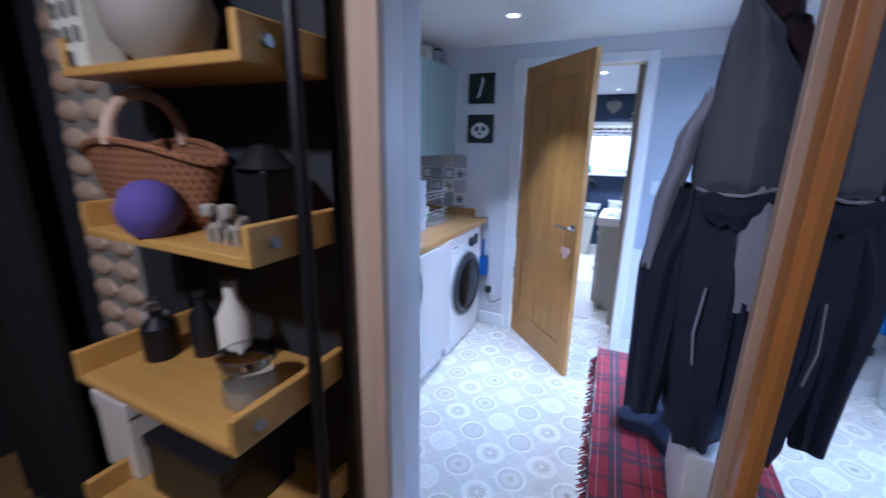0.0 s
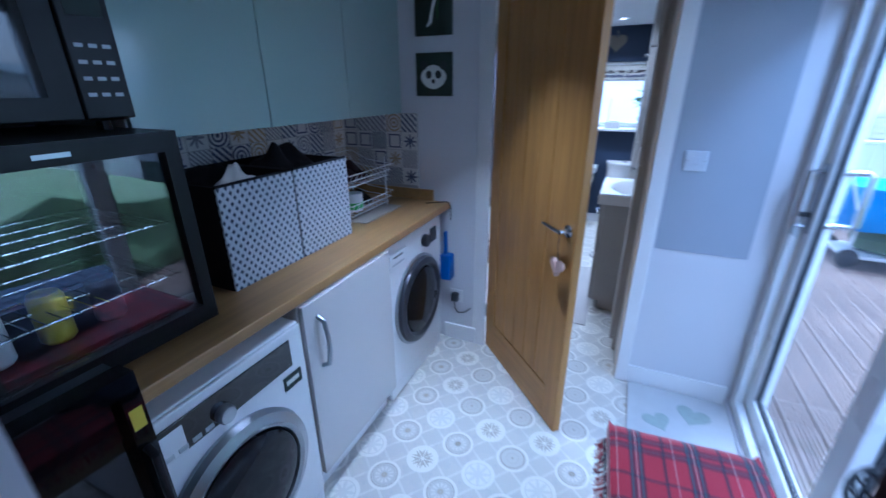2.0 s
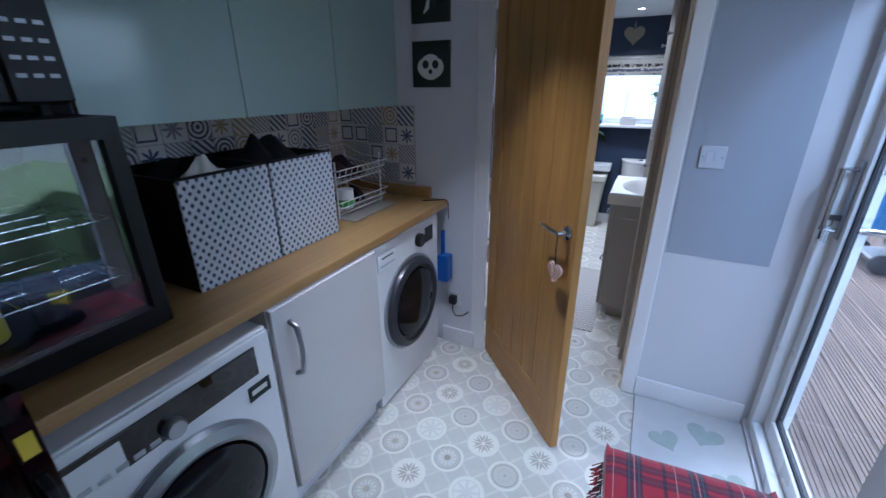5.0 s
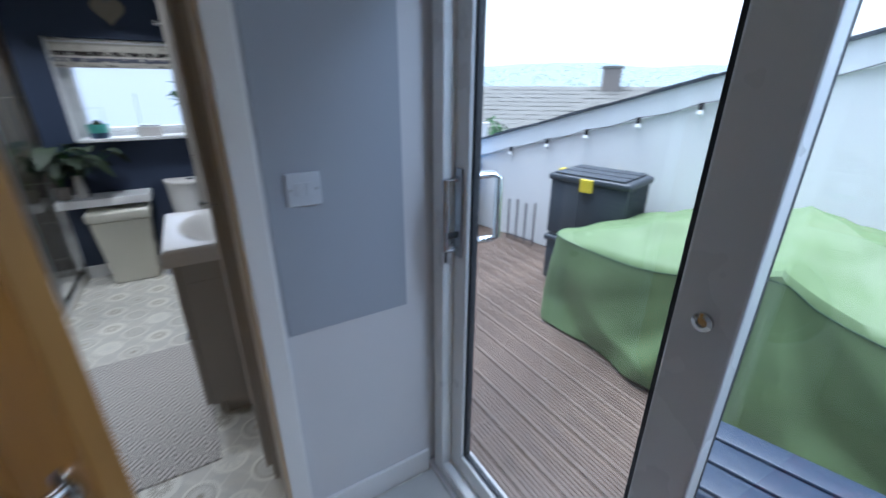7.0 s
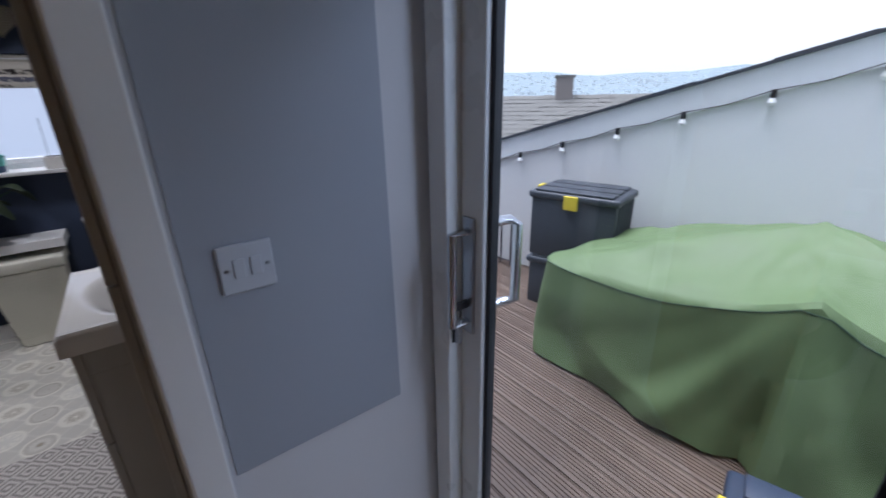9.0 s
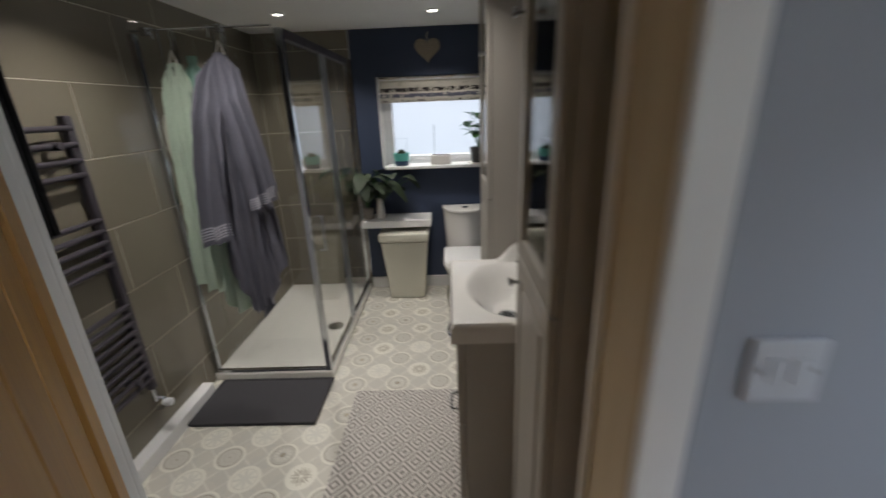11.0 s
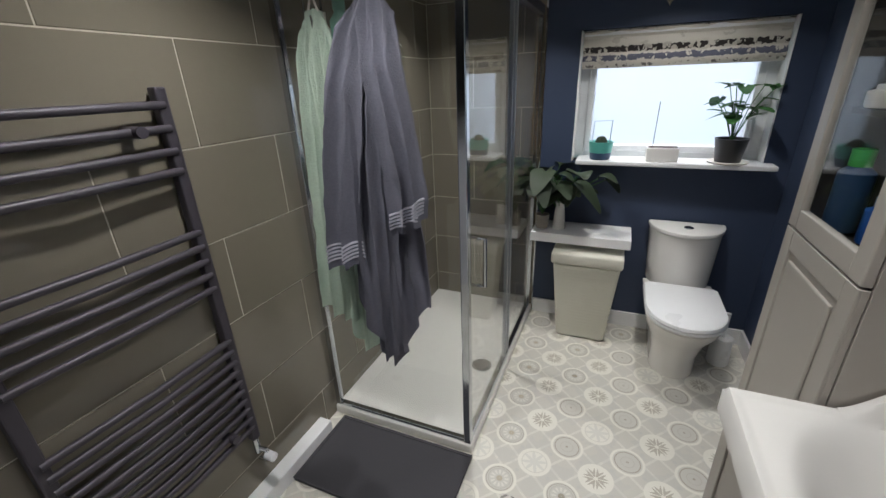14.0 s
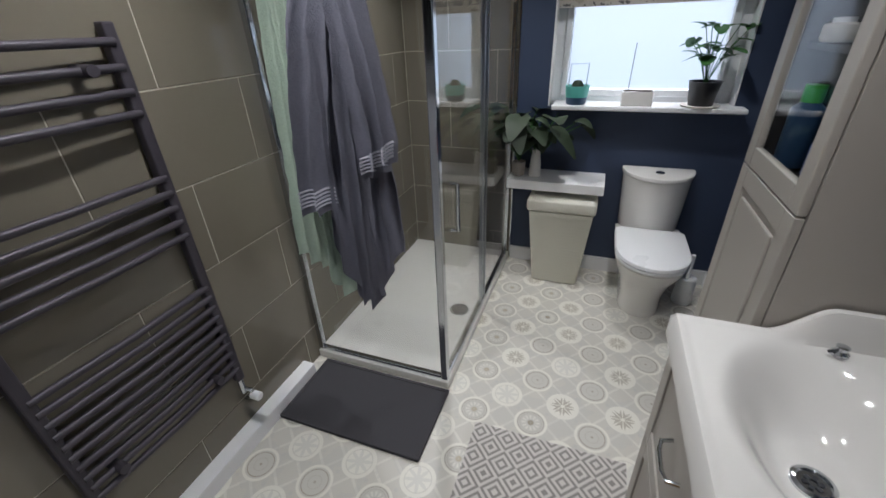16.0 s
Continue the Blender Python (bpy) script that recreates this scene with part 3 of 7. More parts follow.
# out of view: added so that less sky light falls on the terrace
solid("wall_upper_storey", "render_white", [(0.86, 1.0, -1.7, 6.3, CEIL + 0.1, 3.5)], "unseen white wall added above the terrace to hold back sky light", "wall")
solid("wall_south", "wall_paint", [(XW, -0.189, 0.81, 1.127, 0, 2.3), (0.69, XE, 0.81, 1.06, 0, 2.3), (-0.189, 0.69, 0.81, 1.06, 2.06, 2.3)], "thick white painted wall between hall and utility", "wall")
solid("wall_hall_back", "dark_paint", [(-2.2, 1.0, -1.7, -1.6, 0, 2.35), (-2.3, -2.2, -1.6, 0.81, 0, 2.35), (0.70, 0.82, -1.6, 0.81, 0, 2.35)], "dark painted hall walls", "wall")
solid("wall_hall_front", "dark_paint", [(-2.2, -0.21, 0.795, 0.807, 0, 2.3)], "dark painted hall wall behind the shelves", "wall")
bw = [(XW - 0.12, XW - 0.002, YB - 0.06, YE + 0.2, 0, 2.2)]
bw2 = solid("wall_bathroom_west", "grout", bw, "tiled bathroom wall in taupe with pale joints", "wall")
bw3 = solid("wall_bathroom_shower", "grout", [(XW - 0.012, -0.66, YE + 0.002, YE + 0.2, 0, 2.2)], "tiled wall at the back of the shower", "wall")
WX0, WX1, WZ0, WZ1 = -0.47, 0.48, 1.07, 1.765
solid("wall_bathroom_north", "navy_paint", [(-0.66, WX0, YE, YE + 0.2, 0, 2.2), (WX1, 0.7, YE, YE + 0.2, 0, 2.2), (WX0, WX1, YE, YE + 0.2, 0, WZ0), (WX0, WX1, YE, YE + 0.2, WZ1, 2.2)], "navy painted bathroom wall with a window", "wall")
solid("wall_bathroom_east", "navy_paint", [(0.60, 0.7, YB, YE, 0, 2.2)], "navy painted bathroom wall", "wall")
solid("baseboard", "white_paint", [(-0.655, 0.60, YE - 0.016, YE, 0, 0.10), (0.584, 0.60, 4.887, YE - 0.016, 0, 0.10)], "white painted bathroom skirting board", "baseboard", bevel=0.003)
solid("baseboard_utility", "white_paint", [(-0.72, -0.515, YN - 0.014, YN, 0, 0.105), (0.378, 0.835, YN - 0.014, YN, 0, 0.105)], "white painted utility skirting board", "baseboard", bevel=0.003)
solid("pipe_boxing", "white_paint", [(XW, -1.325, YB, 4.66, 0, 0.075)], "white boxed-in pipe along the tiled wall", "trim", bevel=0.004)
solid("hall_door_frame", "pale_oak", [(-0.20, -0.185, 0.775, 0.81, 0, 2.12), (-0.185, -0.09, 0.785, 0.81, 0, 2.05), (0.60, 0.632, 1.04, 1.075, 0, 2.06), (0.632, 0.69, 1.04, 1.075, 0, 2.06)], "pale oak door frame to the hall", "door frame", bevel=0.003)
solid("hall_door_lining", "white_paint", [(-0.189, -0.105, 0.81, 0.90, 0, 2.05), (0.632, 0.69, 1.075, 1.12, 0, 2.05)], "white painted door lining", "door frame", bevel=0.003)

# door casing between utility and bathroom
cas = empty("door_frame_1", (0, YN, 0), "white painted architrave and lining round the oak door", "door frame", kind="structure")
for nm, b in (("architrave", (-0.512, -0.452, YN - 0.018, YN, 0, 2.05)), ("architrave", (0.314, 0.376, YN - 0.018, YN, 0, 2.05)), ("architrave", (-0.452, 0.314, YN - 0.018, YN, 1.992, 2.05)),
              ("lining", (DX0, -0.513, YN, YB, 0, DZ)), ("lining", (0.314, DX1, YN, YB, 0, DZ)), ("lining", (-0.513, 0.314, YN, YB, 1.992, DZ)),
              ("architrave", (-0.585, -0.516, YB, YB + 0.016, 0, 2.06)), ("architrave", (0.302, 0.385, YB, YB + 0.016, 0, 2.06))):
    part(nm, bx(*b, bevel=0.004), "cream_oak" if nm == "lining" and b[1] > 0 else "white_paint", cas, "cream oak lining" if nm == "lining" and b[1] > 0 else "")

# ---- oak door ----
DOOR_OPEN = -47.0
HINGE = (-0.448, YN + 0.006, 0)


def oak_door():
    d = empty("door_1", (-0.448, YN + 0.006, 0), "half-open oak door of vertical boards with a chrome lever handle", "door", kind="structure")
    y0, y1 = YN + 0.006, YN + 0.041
    x0, x1 = -0.448, 0.310
    part("stile", bx(x0, x0 + 0.10, y0, y1, 0.006, 1.988, bevel=0.002), "oak", d)
    part("stile", bx(x1 - 0.10, x1, y0, y1, 0.006, 1.988, bevel=0.002), "oak", d)
    part("rail", bx(x0 + 0.1, x1 - 0.1, y0, y1, 0.006, 0.20, bevel=0.002), "oak_cross", d)
    part("rail", bx(x0 + 0.1, x1 - 0.1, y0, y1, 1.868, 1.988, bevel=0.002), "oak_cross", d)
    part("core", bx(x0 + 0.1, x1 - 0.1, y0 + 0.012, y1 - 0.012, 0.20, 1.868), "oak", d)
    n = 5
    wd = (x1 - x0 - 0.2) / n
    for i in range(n):
        a = x0 + 0.1 + i * wd
        part("board", bx(a + 0.0015, a + wd - 0.0015, y0 + 0.006, y1 - 0.006, 0.20, 1.868, bevel=0.004), "oak", d)
    h = part("handle", lt((0.262, y0, 0.99), [(0.026, 0.0), (0.026, 0.007), (0.02, 0.009), (0.010, 0.011), (0.010, 0.045), (0.0, 0.047)], axis="y"), "chrome", d, "chrome lever handle", True)
    part("lever", tb([(0.262, y0 - 0.042, 0.99), (0.24, y0 - 0.045, 0.99), (0.20, y0 - 0.045, 0.992), (0.14, y0 - 0.043, 0.994)], [0.009, 0.009, 0.008, 0.006]), "chrome", h, "", True)
    for z in (0.25, 1.0, 1.75):
        part("hinge", tb([(x0 - 0.004, y0 - 0.004, z - 0.045), (x0 - 0.004, y0 - 0.004, z + 0.045)], 0.006), "brushed", d, "steel butt hinge")
    d.rotation_euler = (0, 0, radians(DOOR_OPEN))
    return d


oak_door()
hh = empty("hanging_heart", (0.262, YN - 0.03, 0.86), "small pale felt heart hung on a door handle", "ornament")
bm = pr([(a + 0.262, b + 0.845) for a, b in heart(0.085)], "y", YN - 0.044, YN - 0.024)
bmesh.ops.bevel(bm, geom=[e for e in bm.edges if e.is_manifold and abs(e.verts[0].co.y - e.verts[1].co.y) < 1e-6], offset=0.006, segments=2, affect="EDGES")
part("heart", bm, "terracotta", hh, smooth=True)
part("cord", tb([(0.262, YN - 0.034, 0.87), (0.256, YN - 0.034, 0.93), (0.262, YN - 0.036, 0.985)], 0.0018, 6), "ink", hh)
hh.matrix_basis = Matrix.Translation(HINGE) @ Matrix.Rotation(radians(DOOR_OPEN), 4, "Z") @ Matrix.Translation(hh.location - Vector(HINGE))

# ---- utility room: fitted units and machines ----
WT, WF = 0.905, -0.69
wk = empty("worktop", (-1.0, 2.2, 0.865), "long wood-effect laminate worktop along the wall", "worktop")
part("slab", bx(XW, WF, 1.13, YN, 0.868, WT, bevel=0.004), "worktop_oak", wk)
part("upstand", bx(XW + 0.02, -0.79, YN - 0.02, YN, WT, 0.968, bevel=0.003), "worktop_oak", wk)
part("upstand", bx(XW, XW + 0.02, 1.13, YN, WT, 0.968, bevel=0.003), "worktop_oak", wk)


def machine(name, label, y0, y1, front, top, door_z, drawer, dark):
    """A front-loading laundry machine that faces +x."""
    w_ = empty(name, (-1.0, (y0 + y1) / 2, 0.0), label, "washing machine" if name == "washing_machine" else "dryer")
    yc = (y0 + y1) / 2
    part("body", bx(front - 0.58, front - 0.012, y0, y1, 0.012, top, bevel=0.006), "white_gloss", w_)
    fp = part("front_panel", bx(front - 0.012, front, y0 + 0.004, y1 - 0.004, 0.09, top - 0.004, bevel=0.005), "white_gloss", w_)
    part("kick_panel", bx(front - 0.03, front - 0.006, y0 + 0.004, y1 - 0.004, 0.012, 0.086, bevel=0.003), "white_gloss", w_)
    dz = door_z
    ring = part("door_ring", lt((front, yc, dz), [(0.232, -0.002), (0.236, 0.012), (0.228, 0.030), (0.20, 0.040), (0.186, 0.034), (0.182, 0.012), (0.182, -0.002)], 48, axis="x"), "brushed" if dark else "ring_grey", w_, "", True)
    part("porthole", lt((front, yc, dz), [(0.182, 0.014), (0.175, 0.034), (0.14, 0.046), (0.08, 0.052), (0.0, 0.054)], 48, axis="x"), "port_glass", w_, "dark glass porthole", True)
    if not dark:
        part("seal", lt((front, yc, dz), [(0.246, 0.0), (0.246, 0.010), (0.236, 0.014)], 48, axis="x"), "brushed", w_, "", True)
    part("latch", bx(front + 0.015, front + 0.035, yc + 0.185, yc + 0.205, dz - 0.05, dz + 0.05, bevel=0.006), "brushed" if dark else "black_plastic", w_)
    part("drawer", bx(front, front + 0.006, y0 + 0.03, y0 + 0.19, top - 0.125, top - 0.045, bevel=0.004), "white_gloss", w_)
    if dark:
        part("control_strip", bx(front, front + 0.005, y0 + 0.02, y1 - 0.06, top - 0.125, top - 0.03, bevel=0.003), "black_gloss", w_, "glossy black control strip")
        part("dial", lt((front + 0.004, yc - 0.01, top - 0.10), [(0.026, 0.0), (0.026, 0.018), (0.022, 0.024), (0.0, 0.024)], 28, axis="x"), "brushed", w_, "silver programme dial", True)
        for i in range(6):
            part("button", bx(front + 0.004, front + 0.008, y0 + 0.06 + i * 0.035, y0 + 0.085 + i * 0.035, top - 0.118, top - 0.104, bevel=0.002), "brushed", w_)
        st = part("sticker", bx(front + 0.001, front + 0.003, y1 - 0.105, y1 - 0.03, top - 0.20, top - 0.15), "picture_dark", w_, "dark warranty sticker")
        part("sticker_bar", bx(front + 0.003, front + 0.0036, y1 - 0.095, y1 - 0.042, top - 0.182, top - 0.166), "picture_white", st)
    else:
        part("display", bx(front, front + 0.004, yc + 0.155, yc + 0.235, top - 0.125, top - 0.045, bevel=0.003), "black_gloss", w_, "black display")
        part("dial", lt((front, yc + 0.085, top - 0.085), [(0.034, 0.0), (0.034, 0.022), (0.028, 0.028), (0.0, 0.028)], 28, axis="x"), "black_plastic", w_, "black programme dial", True)
        part("badge", bx(front + 0.006, front + 0.0066, y0 + 0.06, y0 + 0.15, top - 0.07, top - 0.062), "ink", w_)
        part("badge", bx(front + 0.006, front + 0.0066, y0 + 0.05, y0 + 0.16, top - 0.105, top - 0.098), "brushed", w_)
    for dy in (0.04, 0.56):
        for dx in (0.05, 0.5):
            part("foot", lt((front - 0.04 - dx, y0 + dy, 0.0), [(0.02, 0.0), (0.02, 0.008), (0.012, 0.014)], 12), "black_plastic", w_)
    return w_


machine("washing_machine", "white front-loading washing machine with a dark porthole", 2.455, 3.055, -0.712, 0.855, 0.47, True, False)
machine("tumble_dryer", "white tumble dryer with a chrome-ringed round door", 1.285, 1.885, -0.675, 0.825, 0.43, True, True)

cu = empty("base_cabinet", (-1.0, 2.17, 0.0), "white gloss kitchen base cabinet with a bow handle", "cabinet")
part("body", bx(-1.25, -0.70, 1.90, 2.44, 0.12, 0.866, bevel=0.002), "cabinet_white", cu)
cd = part("door", bx(-0.698, -0.678, 1.903, 2.437, 0.135, 0.862, bevel=0.003), "cabinet_white", cu)
part("handle", tb([(-0.678, 1.965, 0.60), (-0.650, 1.965, 0.615), (-0.640, 1.965, 0.68), (-0.640, 1.965, 0.72), (-0.650, 1.965, 0.785), (-0.678, 1.965, 0.80)], 0.009), "brushed", cd, "brushed steel bow handle", True)
part("plinth", bx(-0.76, -0.742, 1.90, 2.44, 0.0, 0.12, bevel=0.001), "white_gloss", cu, "")

uc_y = [1.72, 2.19, 2.66, YN - 0.002]
for a, b in zip(uc_y, uc_y[1:]):
    u = empty("wall_cabinet", (-1.15, (a + b) / 2, 1.39), "sage green gloss wall cabinet over the worktop", "cabinet", "row of wall cabinets")
    part("body", bx(XW, -1.003, a, b, 1.392, 2.005, bevel=0.001), "white_gloss", u)
    part("door", bx(-1.001, -0.982, a + 0.002, b - 0.002, 1.386, 2.008, bevel=0.002), "sage_gloss", u)

# things on top of the wall cabinets
for y, wdt, h, m_, lab in ((1.95, 0.16, 0.10, "white_plastic", "white lidded storage box on a wall cabinet"), (2.75, 0.10, 0.09, "paper", "small pale box on a wall cabinet")):
    o = empty("storage_box", (-1.12, y, 2.008), lab, "box")
    part("tub", bx(-1.22, -1.02, y - wdt / 2, y + wdt / 2, 2.009, 2.009 + h * 0.8, bevel=0.008), m_, o)
    part("lid", bx(-1.225, -1.015, y - wdt / 2 - 0.005, y + wdt / 2 + 0.005, 2.009 + h * 0.8, 2.009 + h, bevel=0.006), m_, o)
for i, y in enumerate((2.25, 2.40, 2.55, 2.92)):
    o = empty("canister", (-1.06, y, 2.008), "brushed steel canister on a wall cabinet", "canister", "canisters on the wall cabinets")
    part("tin", lt((-1.06, y, 2.009), [(0.045, 0.0), (0.046, 0.004), (0.046, 0.085), (0.044, 0.088)], 24), "brushed", o, "", True)
    part("lid", lt((-1.06, y, 2.097), [(0.048, 0.0), (0.048, 0.015), (0.012, 0.02), (0.0, 0.02)], 24), "black_plastic", o, "", True)


def glass_cooler(name, label, x0, x1, y0, y1, z0, z1, shelves, cat):
    """A black cooler with a glass door that faces +x, wire shelves and a lit hollow inside."""
    c = empty(name, ((x0 + x1) / 2, (y0 + y1) / 2, z0), label, cat)
    t = 0.03
    bm = bmesh.new()
    for b in ((x0, x0 + t, y0, y1, z0, z1), (x0, x1, y0, y0 + t, z0, z1), (x0, x1, y1 - t, y1, z0, z1), (x0, x1, y0, y1, z1 - t, z1), (x0, x1, y0, y1, z0, z0 + 0.06)):
        box(bm, *b)
    part("case", bm, "black_plastic", c)
    bm = bmesh.new()
    f = 0.035
    for b in ((y0, y0 + f, z0 + 0.012, z1), (y1 - f, y1, z0 + 0.012, z1), (y0 + f, y1 - f, z1 - 0.045, z1), (y0 + f, y1 - f, z0 + 0.012, z0 + 0.06)):
        box(bm, x1 + 0.003, x1 + 0.038, *b)
    d = part("door_frame", bm, "satin_black", c)
    part("door_glass", bx(x1 + 0.016, x1 + 0.024, y0 + f, y1 - f, z0 + 0.06, z1 - 0.045), "cooler_glass", d, "reflecting glass door")
    for zz in shelves:
        bm = bmesh.new()
        for i in range(5):
            tube(bm, [(x0 + 0.05 + i * (x1 - x0 - 0.08) / 4, y0 + t, zz), (x0 + 0.05 + i * (x1 - x0 - 0.08) / 4, y1 - t, zz)], 0.0025, 6)
        for i in range(15):
            yy = y0 + t + (i + 0.5) * (y1 - y0 - 2 * t) / 15
            tube(bm, [(x0 + t, yy, zz + 0.004), (x1 - 0.01, yy, zz + 0.004)], 0.0018, 5)
        part("wire_shelf", bm, "chrome", c)
    return c


glass_cooler("drinks_cooler", "black countertop drinks cooler with a reflecting glass door", -1.24, -0.82, 1.22, 1.70, 0.915, 1.425, (1.06, 1.20), "cooler")
for i, (y, m_, r, h) in enumerate(((1.31, "white_plastic", 0.033, 0.115), (1.42, "yellow_plastic", 0.033, 0.12), (1.53, "coat_brown", 0.033, 0.11))):
    o = empty("drink_can", (-0.94, y, 0.977), "drinks can standing in a cooler", "can", "cans in the cooler")
    part("can", lt((-0.94, y, 0.977), [(r * 0.8, 0), (r, 0.008), (r, h - 0.012), (r * 0.82, h), (0.0, h - 0.003)], 20), m_, o, "", True)
cc = empty("floor_cooler", (-0.75, 1.24, 0), "black glass-fronted under-counter cooler on the floor", "cooler")
part("case", bx(-1.0, -0.55, 1.135, 1.28, 0.0, 0.862, bevel=0.004), "black_plastic", cc)
bm = bmesh.new()
for b in ((1.135, 1.165, 0.12, 1.095), (1.306, 1.336, 0.12, 1.095), (1.165, 1.306, 1.06, 1.095), (1.165, 1.306, 0.12, 0.16)):
    box(bm, -0.515, -0.475, *b)
fd = part("door_frame", bm, "black_gloss", cc)
part("door_glass", bx(-0.505, -0.495, 1.165, 1.306, 0.16, 1.06), "black_gloss", fd)
part("handle", tb([(-0.475, 1.318, 0.95), (-0.455, 1.318, 0.94), (-0.455, 1.318, 0.6), (-0.475, 1.318, 0.59)], 0.007), "black_metal", fd)
part("support", bx(-0.55, -0.515, 1.135, 1.33, 0.0, 1.09), "black_plastic", cc)
part("sticker", bx(-0.475, -0.4735, 1.31, 1.33, 0.99, 1.03), "yellow_plastic", fd)
part("logo_bar", bx(-0.782, -0.7805, 1.425, 1.485, 1.395, 1.404), "brushed", bpy.data.objects["drinks_cooler"])
mw = empty("microwave", (-1.1, 1.45, 1.425), "black microwave oven standing on a drinks cooler", "microwave")
part("case", bx(-1.28, -0.92, 1.20, 1.69, 1.447, 1.74, bevel=0.006), "black_plastic", mw)
md = part("door", bx(-0.92, -0.895, 1.20, 1.585, 1.452, 1.735, bevel=0.004), "satin_black", mw, "black door")
part("door_window", bx(-0.895, -0.893, 1.245, 1.53, 1.50, 1.70, bevel=0.0005), "black_gloss", md)
mp = part("control_panel", bx(-0.92, -0.896, 1.588, 1.69, 1.452, 1.735, bevel=0.004), "satin_black", mw)
for i in range(3):
    for j in range(4):
        part("key", bx(-0.896, -0.8945, 1.603 + i * 0.027, 1.62 + i * 0.027, 1.50 + j * 0.033, 1.508 + j * 0.033, bevel=0.0005), "switch_plastic", mp)
part("display", bx(-0.896, -0.8945, 1.605, 1.675, 1.66, 1.70, bevel=0.0005), "picture_dark", mp)
for dx in (-1.24, -0.96):
    for dy in (1.24, 1.65):
        part("foot", lt((dx, dy, 1.425), [(0.016, 0), (0.014, 0.022)], 10), "black_plastic", mw)


def storage_basket(y0, y1, label):
    b = empty("storage_basket", (-1.05, (y0 + y1) / 2, WT), label, "basket", "pair of storage baskets")
    x0, x1, z1 = -1.27, -0.885, 1.245
    bm = bmesh.new()
    t = 0.01
    box(bm, x1 - t, x1, y0, y1, WT, z1, bevel=0.004)
    part("woven_front", bm, "basket_weave", b, "grey and white woven front")
    for q in ((x0, x1 - t, y0, y0 + t, WT, z1), (x0, x1 - t, y1 - t, y1, WT, z1), (x0, x0 + t, y0 + t, y1 - t, WT, z1)):
        part("side", bx(*q), "dark_cloth", b, "black fabric side")
    part("bottom", bx(x0 + t, x1 - t, y0 + t, y1 - t, WT, WT + t), "dark_cloth", b)
    bm = tube(bmesh.new(), [(x1 - 0.005, y0, z1), (x1 - 0.005, y1, z1)], 0.006, 8)
    part("rim", bm, "dark_cloth", b)
    return b


storage_basket(1.845, 2.155, "fabric storage basket with a woven front, full of clothes")
storage_basket(2.162, 2.47, "fabric storage basket with a woven front, full of dark scarves")


def cloth_heap(name, label, cx, cy, z, rx, ry, h, material, seed):
    def fn(u, v):
        a, r = 2 * math.pi * u, v
        n = noise.noise(Vector((math.cos(a) * r * 2.2 + seed, math.sin(a) * r * 2.2, seed * 1.7)))
        return (cx + rx * r * math.cos(a), cy + ry * r * math.sin(a), z + h * (1 - r ** 2.2) * (0.75 + 0.8 * n))
    bm = sheet(fn, 36, 10)
    bmesh.ops.remove_doubles(bm, verts=bm.verts[:], dist=1e-4)
    ob = part(name, bm, material, None, "", True)
    return tagged(ob, label, "clothing")


cloth_heap("scarf", "dark knitted scarf heaped in a storage basket", -1.07, 2.31, 1.20, 0.175, 0.135, 0.13, "dark_cloth", 2.0)
cloth_heap("sweater", "dark folded sweater in a storage basket", -1.08, 2.0, 1.19, 0.175, 0.135, 0.07, "dark_cloth", 5.0)
cloth_heap("glove", "pale patterned glove on top of a storage basket", -0.965, 1.99, 1.215, 0.05, 0.09, 0.075, "paper", 8.0)

wr = empty("wire_rack", (-1.08, 2.78, WT), "white wire stacking rack on the worktop", "rack")
for z in (0.93, 1.075):
    bm = bmesh.new()
    x0, x1, y0, y1 = -1.22, -0.98, 2.60, 2.94
    for zz, e in ((0.0, 0.0), (0.03, 0.012), (0.06, 0.022)):
        tube(bm, [(x0, y0 - e, z + zz * 2), (x0 + 0.10, y0 - e, z + zz * 1.25), (x1 + e, y0 - e, z + zz), (x1 + e, y1 + e, z + zz), (x0 + 0.10, y1 + e, z + zz * 1.25), (x0, y1 + e, z + zz * 2), (x0, y0 - e, z + zz * 2)], 0.0024, 6)
    for i in range(9):
        y = y0 + (y1 - y0) * i / 8
        tube(bm, [(x0, y, z + 0.12), (x0, y, z), (x1, y, z), (x1 + 0.022, y, z + 0.06)], 0.0016, 5)
    part("basket", bm, "white_plastic", wr)
for y in (2.60, 2.94):
    for x in (-1.21, -0.99):
        part("post", tb([(x, y, WT), (x, y, 1.17)], 0.004, 6), "white_plastic", wr)
o = empty("tub", (-1.03, 2.70, 0.935), "white and green plastic tub in a wire rack", "tub")
part("tub_body", lt((-1.03, 2.70, 0.935), [(0.036, 0), (0.041, 0.05), (0.041, 0.09)], 24), "white_plastic", o, "", True)
part("band", lt((-1.03, 2.70, 0.945), [(0.040, 0), (0.043, 0.03), (0.043, 0.035)], 24), "green_plastic", o, "green label", True)
cloth_heap("cloth", "dark red cloth in a wire rack", -1.10, 2.77, 1.08, 0.10, 0.15, 0.07, "coat_brown", 11.0)
cloth_heap("cloth", "dark cloth in a wire rack", -1.12, 2.84, 0.935, 0.08, 0.10, 0.06, "dark_cloth", 12.0)
o = tagged(part("chopping_mat", bx(-1.02, -0.90, 2.60, 2.95, WT, WT + 0.006, bevel=0.002), "stone_grey"), "thin grey striped mat on the worktop", "mat")
o = tagged(part("cable", tb([(-0.80, 3.05, WT + 0.004), (-0.74, 3.10, WT + 0.003), (-0.70, 3.12, WT + 0.006), (-0.682, 3.125, 0.89), (-0.68, 3.125, 0.80)], 0.003, 6), "black_plastic"), "thin black cable over the worktop's edge", "cable")

